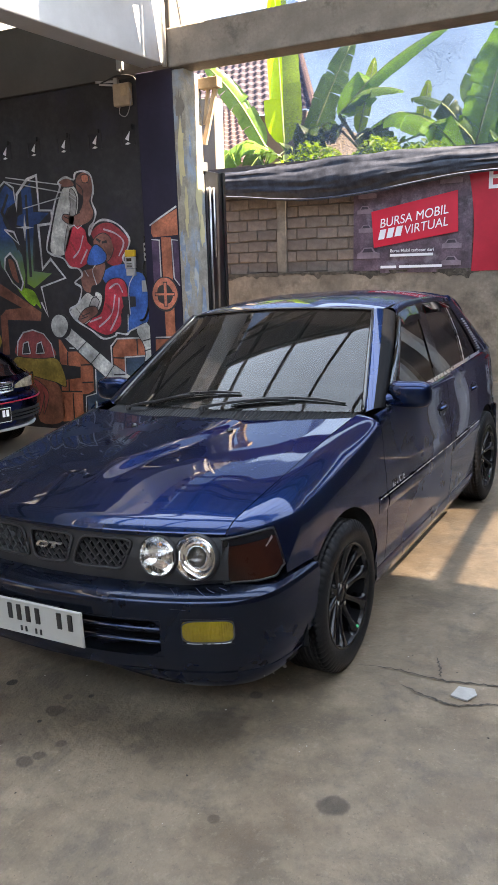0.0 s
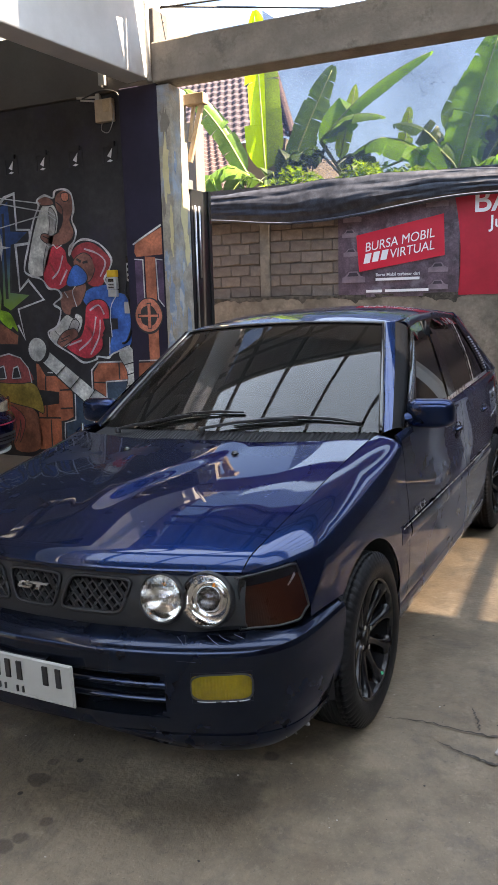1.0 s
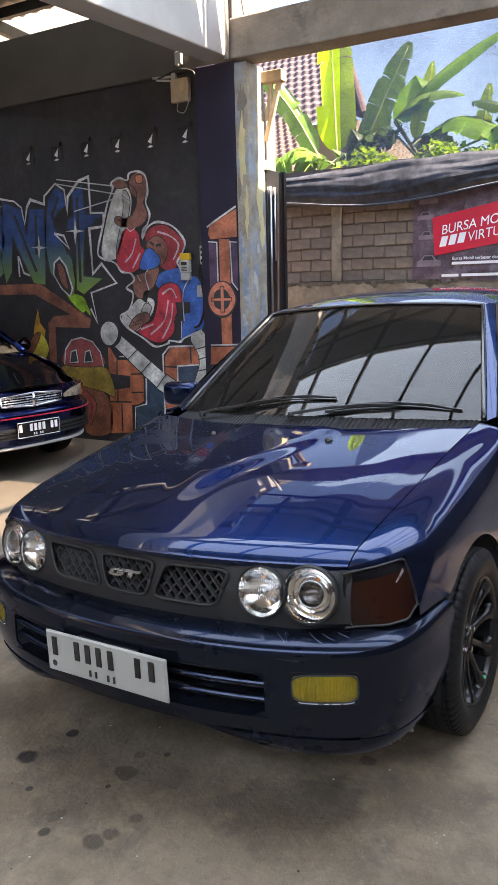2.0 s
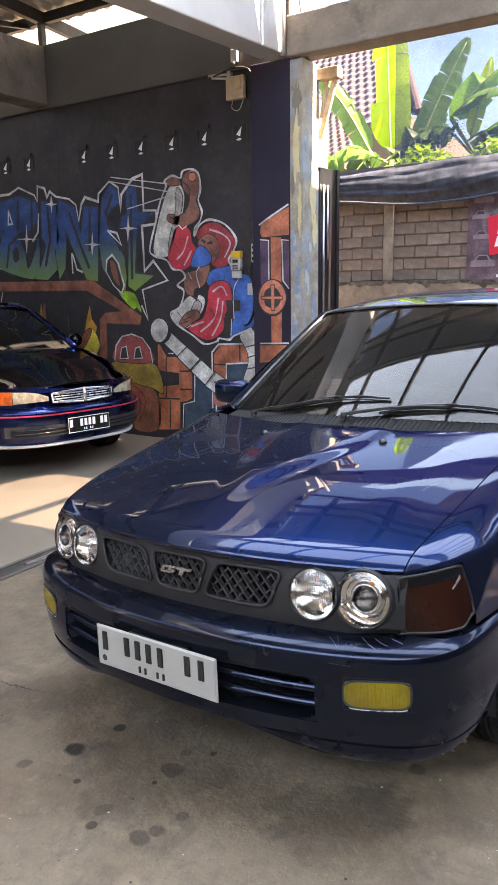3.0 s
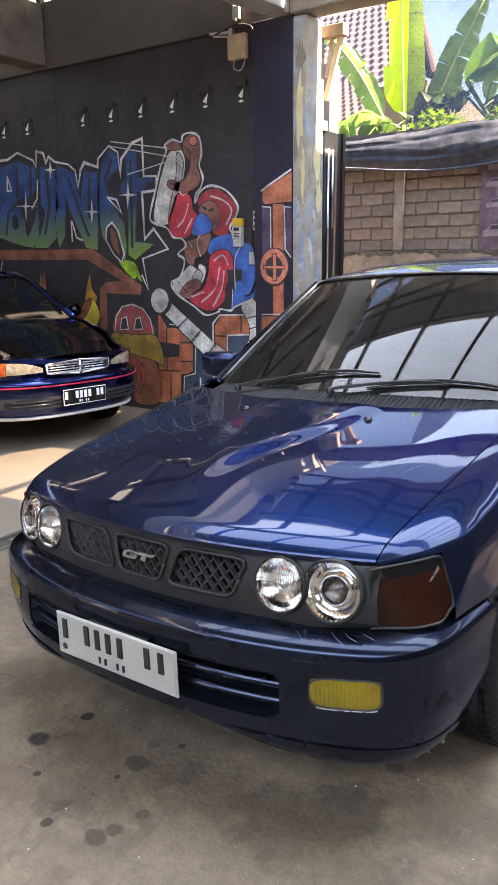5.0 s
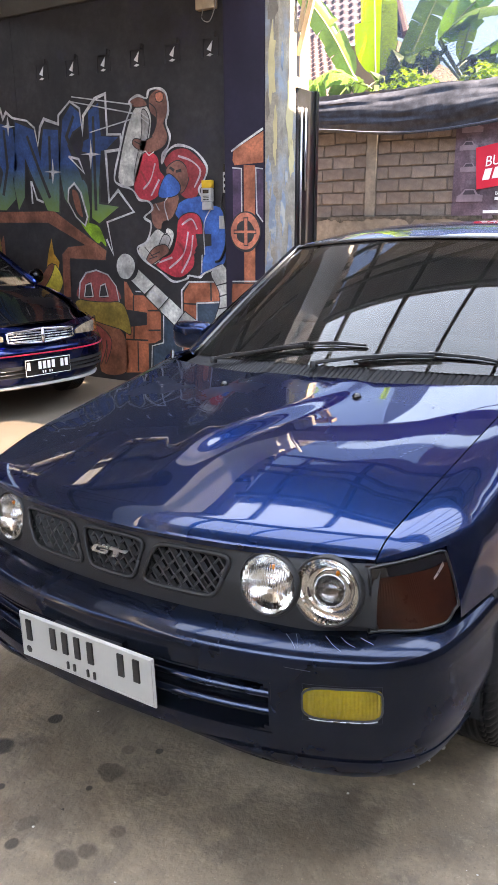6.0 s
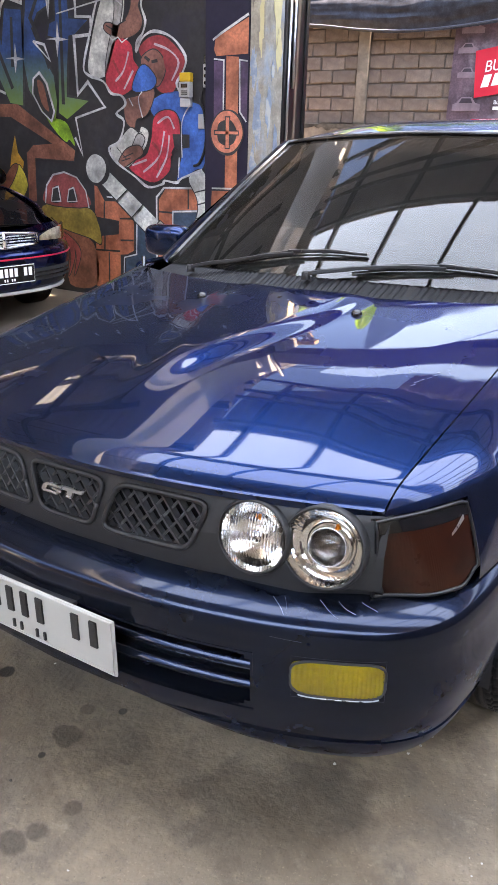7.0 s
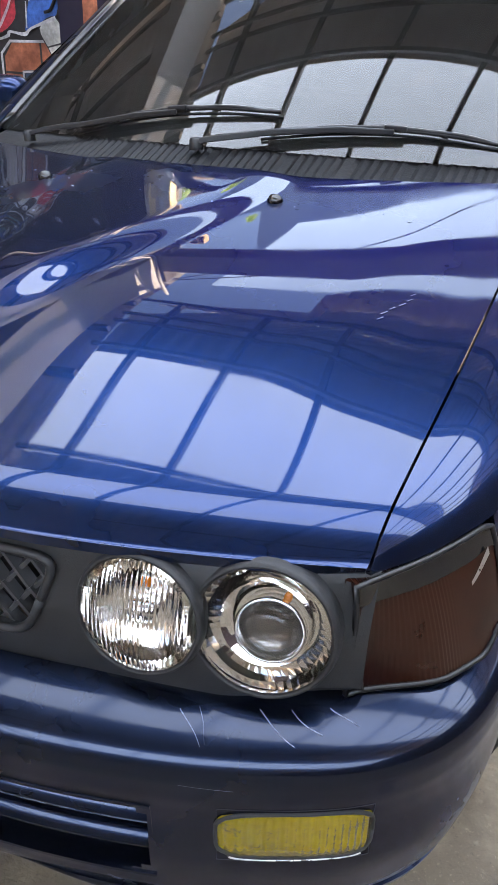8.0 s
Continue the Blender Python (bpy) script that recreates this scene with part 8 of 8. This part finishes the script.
    part("tail_cowl", sheet(lambda a, c: (lerp(0.95, 1.45, c), (2 * a - 1) * lerp(0.11, 0.05, c), lerp(0.72, 0.90, c) - 0.06 * (2 * a - 1) ** 2), 8, 8), M["bike_red"], b, smooth=True, solid=0.01)
    part("side_stand", beam((0.75, -0.08, 0.30), (0.80, -0.22, 0.0), 0.02, 0.02), M["gloss_black"], b)


motorcycle()

# ---- fixtures on the mural wall ----
M["old_plastic"] = mat("yellowed_plastic", (0.5, 0.38, 0.26), 0.55, var=0.15, scale=12)
M["grey_plastic"] = mat("grey_plastic", (0.42, 0.41, 0.39), 0.5, var=0.12, scale=14)
M["yellow_plastic"] = mat("yellow_plastic", (0.7, 0.42, 0.02), 0.45, var=0.1, scale=14)
M["cable"] = mat("black_cable", (0.015, 0.015, 0.015), 0.5, var=0.1)
M["pale_cable"] = mat("pale_cable", (0.45, 0.43, 0.4), 0.5, var=0.15)


def wall_vent():
    """A block vent: dark frame with a sloping hood; white patches stand in for daylight."""
    v = thing("wall_vent", pose(-4.459, WALL_Y, 2.80), "small black painted block vent with white patches for daylight", "vent", "vents in the mural wall")
    part("frame", box(-0.085, -0.006, -0.105, -0.068, 0.0, 0.07), M["black_wall"], v)
    part("frame", box(0.068, -0.006, -0.105, 0.085, 0.0, 0.07), M["black_wall"], v)
    part("hood", slab([(0.0, 0.045), (-0.03, 0.03), (-0.028, 0.075), (0.0, 0.08)], 0.13, "x", -0.065), M["black_wall"], v)
    part("light_slit", slab([(-0.03, -0.045), (0.01, -0.065), (0.028, 0.02)], 0.004, "y", -0.006), M["print_white"], v, "white patch standing in for daylight")
    part("light_slit", slab([(-0.035, -0.092), (0.0, -0.10), (0.03, -0.088), (0.0, -0.076)], 0.004, "y", -0.006), M["print_white"], v, "white patch standing in for daylight")
    for x in (-4.854, -5.249, -5.644, -6.039, -6.434, -7.29, -7.68, -8.05, -8.45):
        copy_thing(v, pose(x, WALL_Y, 2.80))


wall_vent()


def fixtures():
    j = thing("junction_box", pose(-4.47, WALL_Y, 3.145), "yellowed plastic junction box with loose wires", "junction box")
    part("case", box(-0.095, -0.055, -0.10, 0.095, 0.0, 0.10), M["old_plastic"], j, bevel=0.008)
    part("cover", box(0.0, -0.066, -0.02, 0.075, -0.056, 0.085), M["wood"], j, "brown inner cover", bevel=0.004)
    part("wire_loop", tube([(0.09, -0.05, 0.05), (0.115, -0.05, -0.04), (0.05, -0.05, -0.19), (-0.03, -0.05, -0.17), (-0.02, -0.05, -0.1)], 0.004, 6, 20), M["pale_cable"], j, smooth=True)
    arm = thing("lamp_arm", pose(-4.62, WALL_Y, 3.27), "bare pale lamp bracket on the wall", "bracket")
    part("arm_bar", beam((-0.14, -0.05, 0.015), (0.10, -0.03, 0.0), 0.012, 0.02), M["pale_cable"], arm)
    part("arm_bar", beam((-0.10, -0.05, -0.01), (0.05, -0.03, -0.03), 0.010, 0.016), M["pale_cable"], arm)
    part("arm_foot", box(0.06, -0.04, -0.03, 0.10, 0.0, 0.03), M["pale_cable"], arm)
    s = thing("switch_box", pose(-4.455, WALL_Y - 0.04, 3.405), "small white plastic box on the ring beam", "box")
    part("case", box(-0.035, -0.04, -0.055, 0.035, 0.0, 0.055), M["grey_plastic"], s, bevel=0.006)
    part("knob", box(-0.01, -0.048, -0.07, 0.01, -0.01, -0.054), M["grey_plastic"], s)
    cb = tube([(-4.70, WALL_Y - 0.05, 3.27), (-4.50, WALL_Y - 0.06, 3.31), (-4.34, WALL_Y - 0.06, 3.29), (-4.285, WALL_Y - 0.06, 3.22), (-4.28, WALL_Y - 0.03, 3.0), (-4.285, WALL_Y - 0.02, 2.4), (-4.28, WALL_Y - 0.02, 1.95), (-4.30, WALL_Y - 0.02, 1.8)], 0.007, 6, 50)
    tagged(part("cable", cb, M["cable"], smooth=True), "black cable running down the corner of the wall", "cable")
    for z in (3.1, 2.35, 1.93):
        tagged(part("cable_clip", box(-4.295, WALL_Y - 0.04, z - 0.01, -4.27, WALL_Y, z + 0.01), M["pale_cable"]), "white cable clip on the wall corner", "clip", "cable clips")
    m = thing("electricity_meter", pose(-4.485, WALL_Y - 0.004, 1.59), "yellow and grey electricity meter on the mural", "meter")
    part("yellow_cover", box(-0.05, -0.06, 0.06, 0.055, -0.015, 0.125), M["yellow_plastic"], m, "bright yellow cover", bevel=0.006)
    part("case", box(-0.055, -0.065, -0.055, 0.05, -0.012, 0.058), M["grey_plastic"], m, bevel=0.006)
    part("display", box(-0.03, -0.069, 0.015, 0.03, -0.065, 0.045), M["gloss_black"], m)
    part("terminal_cover", box(-0.05, -0.055, -0.125, 0.045, -0.012, -0.058), M["grey_plastic"], m, bevel=0.004)
    for i in range(3):
        part("print_line", box(-0.03, -0.069, -0.04 + 0.014 * i, 0.03, -0.065, -0.034 + 0.014 * i), M["gloss_black"], m)
    o = thing("socket_strip", pose(-4.297, WALL_Y - 0.004, 1.69), "white multi-socket strip hanging on the wall", "socket")
    part("body", box(-0.022, -0.045, -0.085, 0.022, -0.016, 0.085), M["plate_white"], o, bevel=0.005)
    for z in (-0.05, 0.0, 0.05):
        part("socket", lathe([(0.0, -0.047), (0.012, -0.046), (0.014, -0.045)], "y", 14, centre=(0, 0, z)), M["gloss_black"], o)
    part("plug", box(-0.012, -0.05, 0.085, 0.022, -0.02, 0.15), M["gloss_black"], o, bevel=0.004)
    w = thing("wall_switch", pose(-4.345, WALL_Y - 0.004, 1.36), "grey wall switch with a white rocker", "switch")
    part("plate", box(-0.03, -0.03, -0.055, 0.03, -0.014, 0.055), M["grey_plastic"], w, bevel=0.004)
    part("rocker", box(-0.012, -0.036, -0.03, 0.012, -0.03, 0.03), M["plate_white"], w)
    h = part("cable_bundle", tube([(-4.33, WALL_Y - 0.03, 1.62), (-4.345, WALL_Y - 0.04, 1.5), (-4.31, WALL_Y - 0.04, 1.42), (-4.30, WALL_Y - 0.03, 1.2), (-4.36, WALL_Y - 0.03, 1.05), (-4.42, WALL_Y - 0.03, 1.02)], 0.011, 6, 30), M["cable"], smooth=True)
    tagged(h, "black cables bunched beside the meter", "cable")


fixtures()


def roofline_bits():
    """Wires over the tie beam and by the pillar."""
    for i, (p, q, sag) in enumerate((((-3.9, 6.5, 3.95), (6.0, 11.5, 5.6), 0.15), ((-3.95, 6.6, 4.0), (5.0, 14.0, 5.2), 0.2), ((-3.9, 6.55, 3.85), (-9.0, 14.0, 5.5), 0.15))):
        p, q = Vector(p), Vector(q)
        tagged(part("overhead_wire", tube([p, (p + q) / 2 - Vector((0, 0, sag)), q], 0.008, 6, 20), M["cable"], smooth=True), "thin black overhead wire at the pillar", "wire", "overhead wires")
    pipe = tube([(-3.875, WALL_Y - 0.2, 3.28), (-3.875, WALL_Y - 0.2, 4.2)], 0.022, 10)
    tagged(part("drain_pipe", pipe, M["grey_plastic"], smooth=True), "grey pipe at the pillar head", "pipe")


roofline_bits()

# ---- the floor: channel, cracks, stains ----
M["garage_floor"] = mat("garage_screed", (0.26, 0.215, 0.165), 0.55, var=0.1, scale=1.2, bump=0.12, bscale=40, stain=(0.19, 0.158, 0.125), stain_scale=0.8, stain_at=0.58)
M["crack"] = mat("dark_crack", (0.07, 0.06, 0.05), 0.9, var=0.3, scale=20)
structure(part("garage_floor", sheet(lambda a, b: (lerp(-11.9, -3.74, a), lerp(-3.0, WALL_Y, b), floor_z(lerp(-11.9, -3.74, a), 0) + 0.006), 30, 4), M["garage_floor"], smooth=True), "smooth paler screed floor of the garage")
ch = thing("drain_channel", pose(0, 0, 0), "narrow steel edged drain channel across the yard", "drain")
part("channel_slot", sheet(lambda a, b: (lerp(-3.70, -3.60, a), lerp(-3, 6.3, b), floor_z(-3.65, 0) + 0.005), 1, 4), M["crack"], ch)
for x in (-3.72, -3.59):
    part("channel_edge", box(x - 0.012, -3.0, floor_z(-3.65, 0) - 0.02, x + 0.012, 6.3, floor_z(-3.65, 0) + 0.012), M["dark_concrete"], ch, bevel=0.003)
part("channel_lid", box(-3.66, 2.95, floor_z(-3.65, 0) + 0.004, -3.625, 4.2, floor_z(-3.65, 0) + 0.012), M["bright_metal"], ch)


def ribbon(points, w, seed, m, label):
    """A thin ragged crack along a path on the floor."""
    rnd = random.Random(seed)
    bm = bmesh.new()
    path = [curve_at([(x, y, 0) for x, y in points], i / 60) for i in range(61)]
    prev = None
    for i, p in enumerate(path):
        d = (path[min(i + 1, 60)] - path[max(i - 1, 0)]).normalized()
        n = Vector((-d.y, d.x, 0))
        o = n * rnd.uniform(-0.006, 0.006)
        k = w * rnd.uniform(0.3, 1.0) * (1 - abs(i / 30 - 1) ** 3)
        z = floor_z(p.x, p.y) + 0.003
        cur = [bm.verts.new((p + o + n * s * k + Vector((0, 0, z)))) for s in (-0.5, 0.5)]
        if prev:
            bm.faces.new((prev[0], prev[1], cur[1], cur[0]))
        prev = cur
    return tagged(part("floor_crack", bm, M[m]), label, "crack", kind="stuff")


ribbon([(-0.86, 2.58), (-0.70, 2.60), (-0.52, 2.585), (-0.36, 2.62), (-0.20, 2.64), (0.1, 2.62), (0.5, 2.70)], 0.012, 1, "crack", "dark crack in the concrete floor")
ribbon([(-0.66, 2.50), (-0.55, 2.46), (-0.44, 2.44), (-0.30, 2.50), (-0.1, 2.46)], 0.012, 2, "crack", "branching crack in the concrete floor")
ribbon([(-0.58, 2.75), (-0.545, 2.66), (-0.53, 2.60)], 0.010, 3, "crack", "short crack in the concrete floor")
ribbon([(-3.2, 2.05), (-2.7, 2.0), (-2.45, 2.03)], 0.010, 4, "crack", "joint crack between two floor pours")


def floor_grit():
    """Fine stone chips and flecks scattered on the yard floor."""
    rnd = random.Random(12)
    for key, count in (("pale_grit", 150), ("dark_grit", 300)):
        bm = bmesh.new()
        for _ in range(count):
            x, y = rnd.uniform(-3.3, 0.8), rnd.uniform(0.6, 3.6)
            r = 0.0012 + 0.0035 * rnd.random() ** 3
            z = floor_z(x, y)
            a0 = rnd.uniform(0, 6.28)
            ring = [bm.verts.new((x + r * rnd.uniform(0.6, 1.5) * math.cos(a0 + i * 1.257), y + r * rnd.uniform(0.6, 1.5) * math.sin(a0 + i * 1.257), z + 0.0005)) for i in range(5)]
            tip = bm.verts.new((x, y, z + r * 0.8))
            for i in range(5):
                bm.faces.new((ring[i], ring[(i + 1) % 5], tip))
        tagged(part("floor_grit", bm, M[key]), "pale stone chips scattered on the floor" if key == "pale_grit" else "dark flecks scattered on the floor", "grit", kind="stuff")


M["pale_grit"] = mat("pale_grit", (0.5, 0.47, 0.42), 0.8, var=0.2, bump=0.0)
M["dark_grit"] = mat("dark_grit", (0.05, 0.043, 0.036), 0.8, var=0.2, bump=0.0)
floor_grit()
M["scrap"] = mat("grey_scrap", (0.33, 0.32, 0.30), 0.7, var=0.15, scale=20)
chip = slab([(-0.47, 2.49), (-0.41, 2.48), (-0.385, 2.53), (-0.40, 2.565), (-0.455, 2.56)], 0.006, "z", floor_z(-0.4, 2.5) + 0.002)
tagged(part("paper_scrap", chip, M["scrap"]), "small white scrap lying on the floor crack", "scrap")


# ---- concrete blocks of the boundary wall, each a piece of its own ----
def blocks():
    core = bpy.data.objects["boundary_core"]
    shapes = []
    rnd = random.Random(4)
    for k in range(6):
        L, H = (0.30, 0.140)
        bm = bmesh.new()
        vs = []
        for y, g in ((0.0, 0.006), (0.014, 0.0), (0.05, 0.0)):
            ring = []
            for sx, sz in ((-1, -1), (1, -1), (1, 1), (-1, 1)):
                ring.append(bm.verts.new((sx * (L / 2 - g) + rnd.uniform(-0.007, 0.007), y + rnd.uniform(-0.004, 0.004), sz * (H / 2 - g) + rnd.uniform(-0.006, 0.006))))
            vs.append(ring)
        bm.faces.new(vs[0][::-1])
        for r0, r1 in zip(vs, vs[1:]):
            for i in range(4):
                bm.faces.new((r0[i], r0[(i + 1) % 4], r1[(i + 1) % 4], r1[i]))
        bmesh.ops.recalc_face_normals(bm, faces=bm.faces[:])
        me = bpy.data.meshes.new("brick")
        bm.to_mesh(me)
        bm.free()
        me.materials.append(M["block"])
        shapes.append(me)
    posts = (-7.6, -4.63, -1.6, 1.4, 4.4)
    for row in range(9):
        z = 1.513 + row * 0.155
        x = -6.6 + (0.158 if row % 2 else 0.0) + rnd.uniform(-0.02, 0.02)
        while x < 2.6:
            a, b = x - 0.15, x + 0.15
            for p in posts:
                if a < p + 0.083 and b > p - 0.083:
                    a, b = (a, p - 0.083) if x < p else (p + 0.083, b)
            if b - a > 0.05:
                ob = new("brick", rnd.choice(shapes))
                ob.scale.x = (b - a) / 0.30
                ob.parent = core
                ob.location = ((a + b) / 2 + rnd.uniform(-0.005, 0.005), 10.421 + rnd.uniform(-0.007, 0.005), z + rnd.uniform(-0.008, 0.008))
                ob.rotation_euler = (0, rnd.uniform(-0.012, 0.012), rnd.uniform(-0.01, 0.01))
            x += 0.316


blocks()
